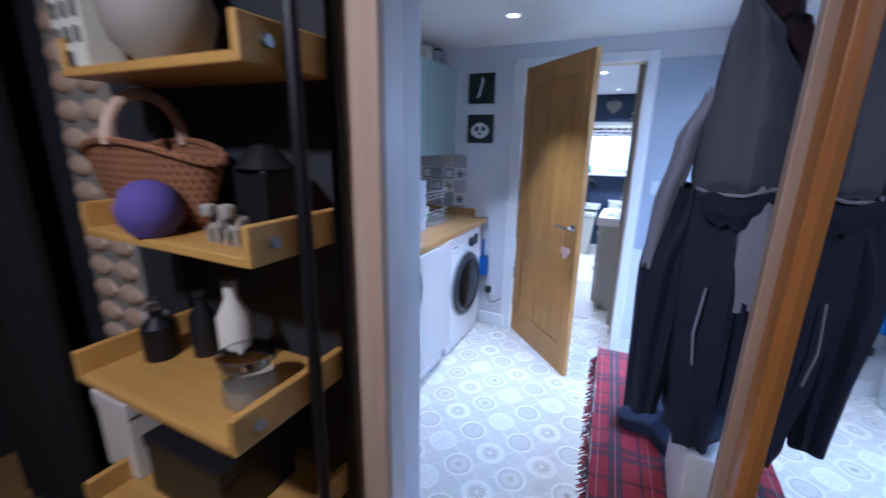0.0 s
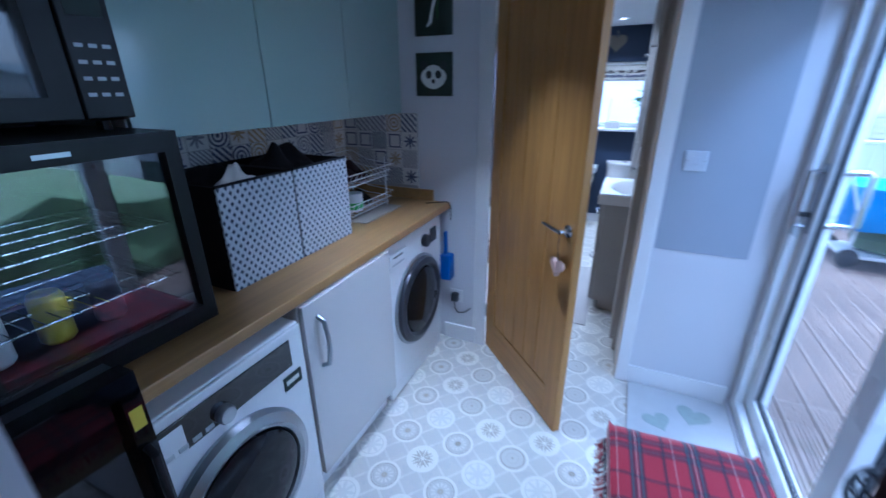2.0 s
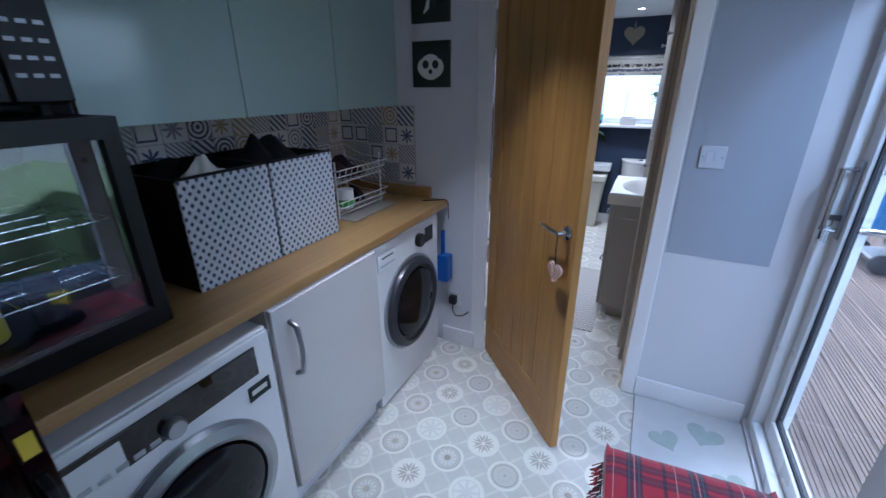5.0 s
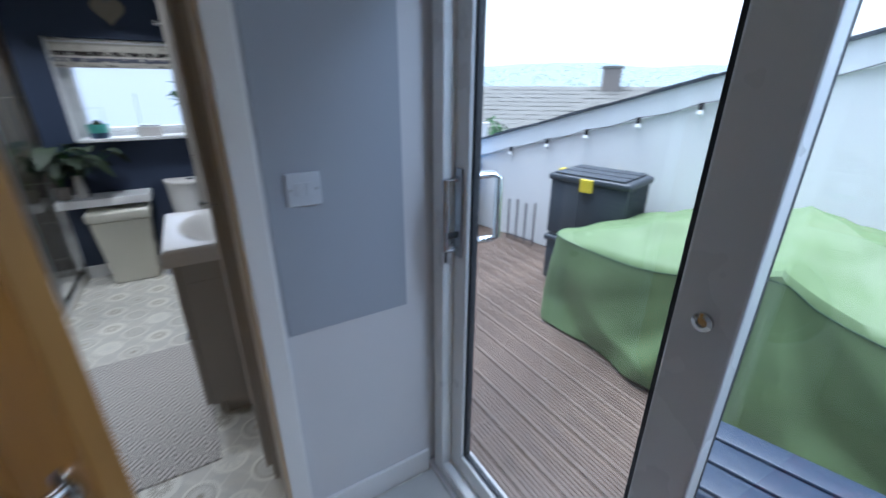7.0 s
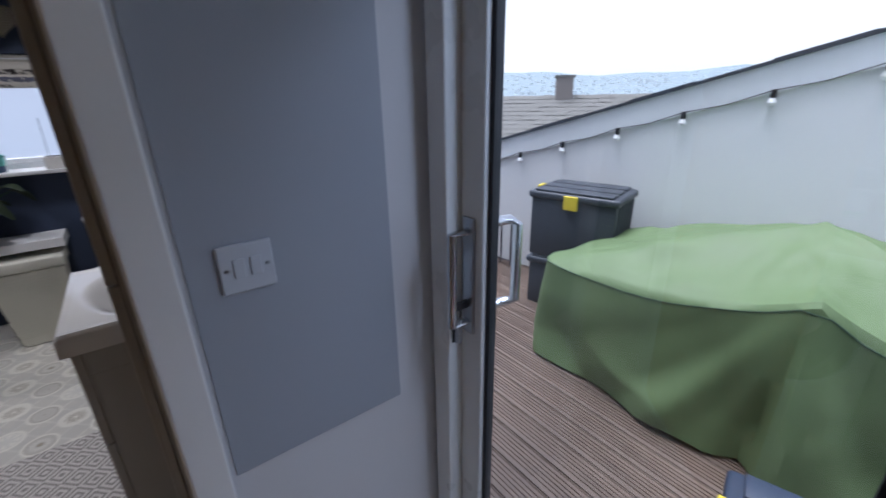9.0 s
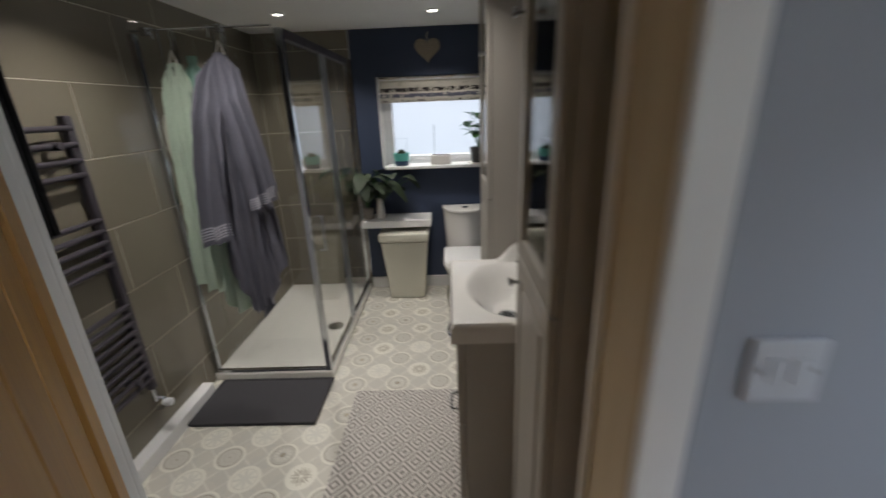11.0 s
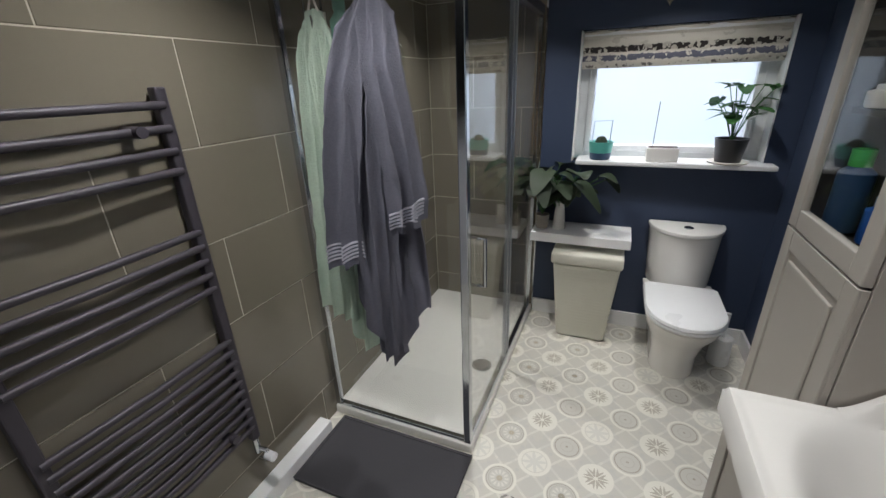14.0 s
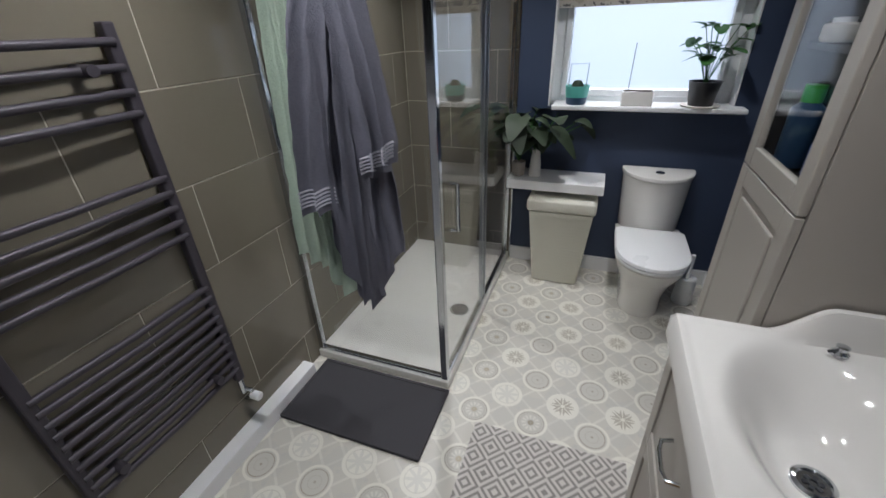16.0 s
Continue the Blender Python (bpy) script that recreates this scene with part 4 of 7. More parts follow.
# ---- utility room: on the walls ----
for z0, z1, nm in ((1.76, 1.972, "flowers"), (1.475, 1.683, "panda")):
    o = empty("picture", (-0.777, YN, z0), "small dark canvas with a white panda face" if nm == "panda" else "small dark canvas with white and green strokes", "picture", "pair of canvases")
    part("canvas", bx(-0.879, -0.675, YN - 0.018, YN, z0, z1, bevel=0.002), "picture_dark", o)
    yc = YN - 0.018
    if nm == "panda":
        part("paint_white", pr([(-0.777 + 0.066 * math.cos(a) * (1 + 0.10 * math.cos(2 * a)), 1.567 + 0.058 * math.sin(a)) for a in np.linspace(0, 2 * math.pi, 24, endpoint=False)], "y", yc - 0.002, yc), "picture_white", o)
        bm = bmesh.new()
        for dx, dz, r in ((-0.026, 0.012, 0.017), (0.028, 0.012, 0.017), (0.0, -0.020, 0.010), (-0.055, 0.056, 0.019), (0.055, 0.056, 0.019)):
            prism(bm, [(-0.777 + dx + r * math.cos(a), 1.567 + dz + r * 1.15 * math.sin(a)) for a in np.linspace(0, 2 * math.pi, 14, endpoint=False)], "y", yc - 0.0035, yc - 0.001)
        part("paint_black", bm, "ink", o)
    else:
        part("paint_white", tb([(-0.81, yc, 1.80), (-0.79, yc - 0.001, 1.82), (-0.78, yc - 0.001, 1.87), (-0.765, yc, 1.92), (-0.775, yc, 1.945)], [0.004, 0.010, 0.007, 0.009, 0.003], 6), "picture_white", o)
        part("paint_green", tb([(-0.75, yc, 1.83), (-0.755, yc, 1.88), (-0.74, yc, 1.93)], [0.002, 0.004, 0.002], 6), "leaf", o)

so = empty("socket", (-0.64, YN, 0.31), "white wall socket with a black plug", "socket")
part("plate", bx(-0.685, -0.60, YN - 0.009, YN, 0.27, 0.355, bevel=0.003), "white_plastic", so)
part("plug", bx(-0.668, -0.622, YN - 0.045, YN - 0.009, 0.285, 0.34, bevel=0.008), "black_plastic", so)
part("flex", tb([(-0.645, YN - 0.03, 0.285), (-0.645, YN - 0.03, 0.24), (-0.62, YN - 0.04, 0.215), (-0.58, YN - 0.03, 0.22), (-0.545, YN - 0.02, 0.25)], 0.004, 6), "black_plastic", so)
o = empty("dustpan_brush", (-0.71, 3.10, 0.45), "blue plastic brush hung beside the washing machine", "brush")
part("brush_head", bx(-0.725, -0.655, 3.06, 3.13, 0.44, 0.60, bevel=0.01), "blue_plastic", o)
part("brush_handle", bx(-0.71, -0.69, 3.085, 3.11, 0.60, 0.74, bevel=0.006), "blue_plastic", o)

tagged(part("wall_panel", bx(0.386, 0.762, YN - 0.005, YN, 0.79, 2.0, bevel=0.001), "grey_panel"), "pale grey painted panel on a white wall", "panel", kind="structure")
sw = empty("light_switch", (0.49, YN - 0.005, 1.2), "white double light switch", "light switch")
part("plate", bx(0.433, 0.521, YN - 0.013, YN - 0.005, 1.17, 1.257, bevel=0.003), "switch_plastic", sw)
for x in (0.455, 0.482):
    part("rocker", bx(x, x + 0.018, YN - 0.0155, YN - 0.013, 1.198, 1.232, bevel=0.001), "switch_plastic", sw)
for x in (0.444, 0.510):
    part("screw", lt((x, YN - 0.013, 1.214), [(0.004, 0.0), (0.003, 0.001), (0.0, 0.001)], 12, axis="y"), "brushed", sw)

# sliding door in the east wall
SX = 0.92
sd = empty("window_1", (SX, 2.28, 0.03), "white plastic sliding patio door, closed", "sliding door", kind="structure")
Y0, Y1, ZB, ZT = 1.44, 3.12, 0.03, 2.02
for b in ((0.855, 0.985, Y1 - 0.06, Y1, ZB, ZT), (0.855, 0.985, Y0, Y0 + 0.06, ZB, ZT), (0.855, 0.985, Y0 + 0.06, Y1 - 0.06, ZT - 0.06, ZT), (0.855, 0.985, Y0 + 0.06, Y1 - 0.06, ZB, 0.085)):
    part("outer_frame", bx(*b, bevel=0.004), "upvc", sd)
def leaf(x0, x1, y0, y1, st0, st1):
    nm = part("sash", bx(x0, x1, y1 - st1, y1, 0.085, ZT - 0.06, bevel=0.005), "upvc", sd)
    part("stile", bx(x0, x1, y0, y0 + st0, 0.085, ZT - 0.06, bevel=0.005), "upvc", sd)
    part("top_rail", bx(x0, x1, y0 + st0, y1 - st1, ZT - 0.13, ZT - 0.06, bevel=0.004), "upvc", sd)
    part("bottom_rail", bx(x0, x1, y0 + st0, y1 - st1, 0.085, 0.165, bevel=0.004), "upvc", sd)
    g_ = 0.012
    bm = bmesh.new()
    for b in ((y0 + st0, y0 + st0 + g_, 0.165, ZT - 0.13), (y1 - st1 - g_, y1 - st1, 0.165, ZT - 0.13), (y0 + st0 + g_, y1 - st1 - g_, 0.165, 0.165 + g_), (y0 + st0 + g_, y1 - st1 - g_, ZT - 0.13 - g_, ZT - 0.13)):
        box(bm, x0 + 0.012, x1 - 0.008, *b)
    part("gasket", bm, "gasket", sd)
    p = part("pane", bx((x0 + x1) / 2 - 0.004, (x0 + x1) / 2 + 0.004, y0 + st0 + 0.002, y1 - st1 - 0.002, 0.167, ZT - 0.132), "thin_glass", sd)
    p.visible_shadow = False
leaf(0.895, 0.935, 2.275, Y1 - 0.06, 0.10, 0.07)
leaf(0.94, 0.975, Y0 + 0.06, 2.365, 0.07, 0.07)
part("pull_handle", tb([(0.895, 3.03, 1.215), (0.845, 3.03, 1.215), (0.845, 3.03, 1.0), (0.895, 3.03, 1.0)], 0.010), "chrome", sd, "chrome pull handle", True)
part("outer_handle", tb([(0.935, 3.055, 1.205), (0.985, 3.05, 1.212), (1.020, 3.035, 1.215), (1.03, 3.02, 1.205), (1.03, 3.02, 1.015), (1.020, 3.035, 1.005), (0.985, 3.05, 1.002), (0.935, 3.055, 1.0)], 0.012, 12), "chrome", sd, "chrome outer pull handle", True)
part("backplate", bx(0.888, 0.896, 3.012, 3.048, 0.97, 1.245, bevel=0.003), "brushed", sd)
part("lock", lt((0.895, 2.325, 1.115), [(0.016, 0.0), (0.016, -0.006), (0.009, -0.008), (0.009, -0.004), (0.0, -0.004)], 20, axis="x"), "chrome", sd, "small round lock", True)
ky = empty("key_bunch", (0.87, 3.035, 1.0), "bunch of keys hanging in a door lock", "keys")
part("key", bx(0.845, 0.888, 3.028, 3.034, 1.035, 1.055, bevel=0.002), "black_plastic", ky)
part("ring", tb([(0.855 + 0.014 * math.cos(a), 3.031, 1.025 + 0.014 * math.sin(a)) for a in np.linspace(0, 2 * math.pi, 13)], 0.0014, 5), "black_metal", ky)
for i in range(3):
    part("hanging_key", bx(0.842 + i * 0.010, 0.849 + i * 0.010, 3.026, 3.029, 0.962 - i * 0.006, 1.012), "brushed" if i else "black_metal", ky)
tagged(part("blind_cassette", bx(0.765, 0.84, 1.42, 3.10, 2.03, 2.115, bevel=0.012), "white_plastic"), "white roller blind cassette above the sliding door", "blind")

hm = empty("door_mat", (0.62, 2.6, 0.0), "pale grey doormat printed with hearts", "mat")
part("mat", bx(0.385, 0.845, 1.55, 3.115, 0.001, 0.011, bevel=0.003), "heart_mat", hm)
for cx, cy, s_, an in ((0.52, 2.86, 0.13, 0.5), (0.68, 2.96, 0.15, -0.3), (0.60, 2.66, 0.12, 0.2), (0.75, 2.72, 0.13, 0.4), (0.50, 2.52, 0.13, -0.4)):
    bm = pr([(cx + a * math.cos(an) - b * math.sin(an), cy + a * math.sin(an) + b * math.cos(an)) for a, b in heart(s_)], "z", 0.0105, 0.0122)
    part("heart_print", bm, "heart_green", hm)

# bench with a tartan blanket
BX0, BX1, BY0, BY1, BZ = 0.28, 0.715, 1.16, 2.29, 0.43
be = empty("bench", (0.5, 1.7, 0), "pale wooden bench against the patio door", "bench")
part("seat", bx(BX0 + 0.02, BX1 - 0.02, BY0, BY1 - 0.03, BZ - 0.045, BZ - 0.006, bevel=0.004), "bench_wood", be)
for x in (BX0 + 0.03, BX1 - 0.08):
    for y in (BY0 + 0.02, BY1 - 0.12):
        part("leg", bx(x, x + 0.05, y, y + 0.05, 0.012 if x > 0.4 else 0.0, BZ - 0.045, bevel=0.003), "bench_wood", be)
part("apron", bx(BX0 + 0.03, BX0 + 0.05, BY0 + 0.07, BY1 - 0.12, BZ - 0.17, BZ - 0.045, bevel=0.003), "bench_wood", be)
bl = empty("blanket", (0.5, 1.8, BZ), "red tartan wool blanket with fringed edges over a bench", "blanket")
def drape(u, v):
    # across the bench from one hanging edge to the other
    y = BY0 + 0.05 + (BY1 - BY0 - 0.05) * v
    L0, W_ = 0.05, BX1 - BX0
    s_ = u * (W_ + L0 * 2)
    rip = 0.005 * noise.noise(Vector((s_ * 9, y * 7, 1.0)))
    if s_ < L0:
        return (BX0 - 0.004 + rip, y, BZ + 0.004 - (L0 - s_))
    if s_ > L0 + W_:
        return (BX1 + 0.004 + rip, y, BZ + 0.004 - (s_ - L0 - W_))
    edge = max(0.0, 1 - (s_ - L0) / 0.03)
    return (BX0 + (s_ - L0), y, BZ + 0.006 - 0.003 * edge + rip * 0.8 - 0.02 * max(0.0, (y - BY1 + 0.05) / 0.05) ** 2)
part("wool", sheet(drape, 44, 60, 0.006), "tartan", bl, "", True)
bm = bmesh.new()
for i in range(260):
    y = BY0 + 0.06 + (BY1 - BY0 - 0.10) * i / 259 + random.uniform(-0.002, 0.002)
    l_ = random.uniform(0.035, 0.06)
    tube(bm, [(BX0 - 0.006, y, BZ - 0.045), (BX0 - 0.032 + random.uniform(-0.012, 0.008), y + random.uniform(-0.008, 0.008), BZ - 0.045 - l_ * 0.6)], 0.0017, 4)
part("fringe", bm, "tartan", bl)

# the bench stands a little askew to the wall
for o in (be, bl):
    turn = Matrix.Translation((0.28, 2.29, 0)) @ Matrix.Rotation(radians(3.8), 4, "Z") @ Matrix.Translation((-0.28, -2.29, 0))
    o.location = turn @ o.location
    o.rotation_euler = (0, 0, radians(3.8))

# coats on a rail of hooks
ck = empty("coat_hooks", (0.80, 1.24, 1.9), "black coat hooks on a wall board", "coat hooks")
part("board", bx(0.815, XE, 1.08, 1.41, 1.86, 1.95, bevel=0.004), "white_paint", ck)
for y, z in ((1.23, 1.775), (1.375, 1.85)):
    part("hook", tb([(0.815, y, 1.92), (0.70, y, 1.90), (0.58, y, z + 0.02), (0.54, y, z), (0.515, y, z + 0.01), (0.51, y, z + 0.05)], 0.006, 8), "black_metal", ck)


def coat(name, label, material, pts, fold=0.02, seed=1.0, squash=0.7):
    """A hanging garment: rings of given centre, half-width and half-depth from hem to collar, with folds."""
    n, bm, rings = 40, bmesh.new(), []
    for k in range(len(pts) - 1):
        (x0, y0, z0, a0, b0), (x1, y1, z1, a1, b1) = pts[k], pts[k + 1]
        for s_ in range(6):
            f = s_ / 6
            e = f * f * (3 - 2 * f)
            rings.append([p + (q - p) * (f if i == 2 else e) for i, (p, q) in enumerate(zip(pts[k], pts[k + 1]))])
    rings.append(list(pts[-1]))
    vs = []
    for x, y, z, a, b in rings:
        ring = []
        for j in range(n):
            t = 2 * math.pi * j / n
            w_ = 1 + fold / max(a, 0.05) * (math.sin(t * 5 + seed * 3 + z * 2.0) * 0.6 + 1.4 * noise.noise(Vector((math.cos(t) * 2.4, math.sin(t) * 2.4, z * 2.6 + seed))))
            ring.append(bm.verts.new((x + a * math.cos(t) * w_, y + b * math.sin(t) * w_, z + 0.02 * noise.noise(Vector((math.cos(t) * 2, math.sin(t) * 2, seed))))))
        vs.append(ring)
    for p, q in zip(vs, vs[1:]):
        for j in range(n):
            bm.faces.new((p[j], p[(j + 1) % n], q[(j + 1) % n], q[j]))
    bm.faces.new(vs[0][::-1]), bm.faces.new(vs[-1])
    return part(name, bm, material, None, "", True)


def worn(thing, name, material, pts, fold, seed, label=""):
    ob = coat(name, "", material, pts, fold, seed)
    ob.parent, ob.location = thing, -thing.location
    if label:
        ob["label"] = label


bc = empty("coat", (0.57, 1.44, 0.93), "dark brown quilted coat hung on a hook", "coat")
worn(bc, "body", "coat_brown", [(0.645, 1.46, 0.93, 0.09, 0.10), (0.625, 1.45, 1.10, 0.125, 0.13), (0.620, 1.44, 1.25, 0.13, 0.13), (0.630, 1.43, 1.50, 0.115, 0.12), (0.635, 1.42, 1.68, 0.10, 0.10), (0.600, 1.39, 1.78, 0.055, 0.06)], 0.016, 2.0)
worn(bc, "sleeve", "coat_brown", [(0.565, 1.50, 0.98, 0.05, 0.05), (0.550, 1.50, 1.15, 0.06, 0.06), (0.565, 1.48, 1.40, 0.06, 0.06), (0.595, 1.45, 1.64, 0.05, 0.05)], 0.012, 5.0)
worn(bc, "collar", "coat_brown", [(0.595, 1.40, 1.74, 0.065, 0.06), (0.590, 1.39, 1.80, 0.06, 0.055), (0.580, 1.37, 1.86, 0.035, 0.035)], 0.010, 7.0)
jk = empty("jacket", (0.55, 1.22, 0.75), "grey and navy waterproof jacket hung on a hook", "jacket")
worn(jk, "body", "coat_navy", [(0.575, 1.23, 0.755, 0.050, 0.075), (0.57, 1.23, 0.82, 0.062, 0.085), (0.56, 1.23, 1.00, 0.080, 0.095), (0.555, 1.23, 1.20, 0.086, 0.10), (0.558, 1.23, 1.42, 0.080, 0.095)], 0.012, 4.0)
worn(jk, "yoke", "coat_grey", [(0.560, 1.22, 1.395, 0.080, 0.105), (0.560, 1.22, 1.42, 0.090, 0.115), (0.560, 1.22, 1.52, 0.088, 0.11), (0.560, 1.22, 1.62, 0.072, 0.09), (0.545, 1.225, 1.71, 0.046, 0.06), (0.528, 1.23, 1.785, 0.018, 0.02)], 0.010, 6.0, "grey yoke and hood")
worn(jk, "sleeve", "coat_navy", [(0.445, 1.24, 0.80, 0.040, 0.055), (0.446, 1.24, 0.95, 0.048, 0.06), (0.452, 1.225, 1.20, 0.050, 0.062), (0.485, 1.23, 1.40, 0.042, 0.055)], 0.010, 1.0)
worn(jk, "shoulder", "coat_pale", [(0.414, 1.215, 1.20, 0.017, 0.045), (0.422, 1.215, 1.33, 0.020, 0.048), (0.450, 1.215, 1.48, 0.022, 0.045), (0.487, 1.215, 1.60, 0.015, 0.035)], 0.004, 2.5, "pale grey shoulder panel")
worn(jk, "sleeve", "coat_navy", [(0.622, 1.17, 0.90, 0.030, 0.045), (0.620, 1.165, 1.05, 0.034, 0.048), (0.612, 1.16, 1.17, 0.036, 0.048)], 0.008, 3.0)
worn(jk, "sleeve_panel", "coat_pale", [(0.612, 1.155, 1.15, 0.036, 0.046), (0.602, 1.15, 1.28, 0.038, 0.046), (0.592, 1.15, 1.41, 0.034, 0.042)], 0.006, 8.0, "pale grey upper sleeve")
worn(jk, "hood_flap", "coat_navy", [(0.560, 1.128, 1.335, 0.030, 0.016), (0.555, 1.122, 1.37, 0.062, 0.020), (0.555, 1.120, 1.40, 0.078, 0.020)], 0.004, 3.3)
part("piping", tb([(0.480, 1.150, 1.405), (0.500, 1.112, 1.398), (0.555, 1.094, 1.398), (0.610, 1.106, 1.415), (0.640, 1.14, 1.45), (0.644, 1.16, 1.52), (0.628, 1.16, 1.60)], 0.004, 6), "coat_pale", jk, "pale piping")
part("pocket_zip", tb([(0.528, 1.128, 1.19), (0.520, 1.128, 1.08), (0.530, 1.132, 1.00)], 0.003, 6), "coat_pale", jk, "pale pocket zip")
wx = empty("bench_box", (0.70, 1.33, BZ + 0.012), "plain white box standing on a bench under coats", "box")
part("box_body", bx(0.565, 0.80, 1.17, 1.50, BZ + 0.014, 0.70, bevel=0.004), "white_paint", wx)
part("box_lid", bx(0.562, 0.803, 1.167, 1.503, 0.70, 0.735, bevel=0.004), "white_paint", wx)
wbk = empty("wire_basket_stand", (0.70, 1.66, BZ + 0.01), "two-tier black wire basket stand on a bench", "basket stand")
part("pole", tb([(0.70, 1.66, BZ + 0.012), (0.70, 1.66, 1.40)], 0.007, 8), "black_metal", wbk)
part("base", lt((0.70, 1.66, BZ + 0.010), [(0.075, 0.0), (0.075, 0.006), (0.012, 0.014)], 24), "black_metal", wbk)
for zr in (1.25, 0.93):
    bm = bmesh.new()
    for r, z in ((0.125, zr), (0.121, zr - 0.012), (0.105, zr - 0.045), (0.083, zr - 0.085), (0.055, zr - 0.115)):
        tube(bm, [(0.70 + r * math.cos(a), 1.66 + r * 1.1 * math.sin(a), z) for a in np.linspace(0, 2 * math.pi, 33)], 0.004 if z == zr else 0.0025, 6)
    for k in range(24):
        for sw_ in (0.25, -0.25):
            a = 2 * math.pi * k / 24
            tube(bm, [(0.70 + r * math.cos(a + sw_ * i), 1.66 + r * 1.1 * math.sin(a + sw_ * i), z) for i, (r, z) in enumerate(((0.125, zr), (0.105, zr - 0.045), (0.055, zr - 0.115), (0.007, zr - 0.12)))], 0.002, 5)
    part("wire_bowl", bm, "black_metal", wbk)
tagged(coat("hat", "", "coat_navy", [(0.575, 1.76, BZ + 0.012, 0.15, 0.22), (0.57, 1.76, BZ + 0.05, 0.15, 0.21), (0.58, 1.75, BZ + 0.09, 0.09, 0.13), (0.58, 1.74, BZ + 0.105, 0.03, 0.05)], 0.03, 9.0), "dark blue woollen garment dropped on a bench", "clothing")

# ---- hall: mirror and ladder shelf ----
mi = empty("wall_mirror", (0.66, 0.7, 0.3), "tall mirror in a honey-coloured oak frame", "mirror")
mm = Matrix.Translation((0.648, 1.035, 0)) @ Matrix.Rotation(radians(2.5), 4, "Z")
for b in ((-0.03, 0.02, -0.055, 0.0, 0.02, 2.0), (-0.03, 0.02, -0.75, -0.695, 0.02, 2.0), (-0.03, 0.02, -0.695, -0.055, 1.945, 2.0), (-0.03, 0.02, -0.695, -0.055, 0.02, 0.075)):
    part("mirror_frame", bx(*b, bevel=0.004, m=mm), "honey_oak", mi)
part("mirror_glass", bx(-0.012, 0.0, -0.695, -0.055, 0.075, 1.945, m=mm), "mirror", mi)

LZ = [0.66, 0.98, 1.30, 1.622, 1.94]
ls = empty("ladder_shelf", (-0.55, 0.65, 0), "black metal ladder shelf with pine tray shelves", "shelf")
for x, yf in ((-0.175, 0.665), (-0.175, 0.765), (-0.722, 0.770)):
    part("upright", tb([(x, yf, 0.0), (x, yf, 2.1)], 0.013, 8), "black_metal", ls)
for z, yf in zip(LZ, (0.45, 0.485, 0.555, 0.575, 0.60)):
    sh = part("shelf_board", bx(-0.69, -0.21, yf, 0.775, z - 0.018, z, bevel=0.003), "shelf_pine", ls)
    part("shelf_end", bx(-0.21, -0.192, yf, 0.775, z - 0.018, z + 0.055, bevel=0.004), "shelf_pine", sh)
    part("shelf_end", bx(-0.708, -0.69, yf, 0.775, z - 0.018, z + 0.055, bevel=0.004), "shelf_pine", sh)
    part("bolt", tb([(-0.192, yf + 0.05, z + 0.02), (-0.182, yf + 0.05, z + 0.02)], 0.010, 10), "brushed", sh)

z = LZ[2]
wb = empty("wicker_basket", (-0.63, 0.675, z), "brown wicker boat-shaped basket with a strap handle", "basket")
def boat(u, v):
    a = 2 * math.pi * u
    out = v / 0.8 if v < 0.8 else 1.0 - (v - 0.8) / 0.2 * 0.06
    rx, ry = 0.165 + 0.055 * out, 0.050 + 0.030 * out
    h = 0.135 * out + 0.045 * out * abs(math.sin(a)) ** 2 if v < 0.8 else 0.135 + 0.045 * abs(math.sin(a)) ** 2
    return (-0.63 + rx * math.cos(a) * (out if v >= 0.8 else 1.0), 0.675 + ry * math.sin(a) * (out if v >= 0.8 else 1.0), z + 0.004 + h)
part("bowl", sheet(boat, 48, 20), "wicker", wb, "", True)
part("bottom", lt((-0.63, 0.675, z), [(0.164, 0.0), (0.164, 0.006), (0.0, 0.008)], 32, sy=0.30), "wicker", wb)
part("rim", tb([(-0.63 + 0.222 * math.cos(a), 0.675 + 0.081 * math.sin(a), z + 0.139 + 0.045 * math.sin(a) ** 2) for a in np.linspace(0, 2 * math.pi, 41)], 0.008, 8), "wicker", wb, "", True)
part("handle", tb([(-0.63, 0.675 + 0.080 * math.cos(a), z + 0.175 + 0.105 * math.sin(a)) for a in np.linspace(0, math.pi, 15)], 0.013, 8), "pale_oak", wb, "pale split-wood handle", True)
tagged(part("felt_ball", lt((-0.50, 0.583, z), [(0.0, 0.0), (0.035, 0.002), (0.055, 0.03), (0.058, 0.058), (0.045, 0.092), (0.022, 0.108), (0.0, 0.112)], 24), "purple_felt", None, "", True), "purple felt ball on a shelf", "ornament")
for x, h in ((-0.345, 0.075), (-0.295, 0.078)):
    o = empty("figurine", (x, 0.61, z), "small pale animal figurine on a shelf", "figurine", "pair of figurines")
    bm = bmesh.new()
    box(bm, x - 0.018, x + 0.018, 0.605, 0.635, z + 0.02, z + 0.055, bevel=0.008)
    for dx in (-0.012, 0.012):
        for dy in (0.604, 0.626):
            tube(bm, [(x + dx, dy, z), (x + dx, dy, z + 0.03)], 0.006, 6)
    box(bm, x - 0.014, x + 0.014, 0.588, 0.612, z + 0.05, z + h, bevel=0.007)
    part("animal", bm, "stone_grey", o)
o = empty("lantern", (-0.27, 0.66, z), "dark iron lantern on a shelf", "lantern")
part("cage", bx(-0.31, -0.23, 0.63, 0.71, z, z + 0.14, bevel=0.006), "black_metal", o)
part("cap", lt((-0.27, 0.67, z + 0.14), [(0.055, 0), (0.02, 0.04), (0.0, 0.045)], 16), "black_metal", o)
z = LZ[3]
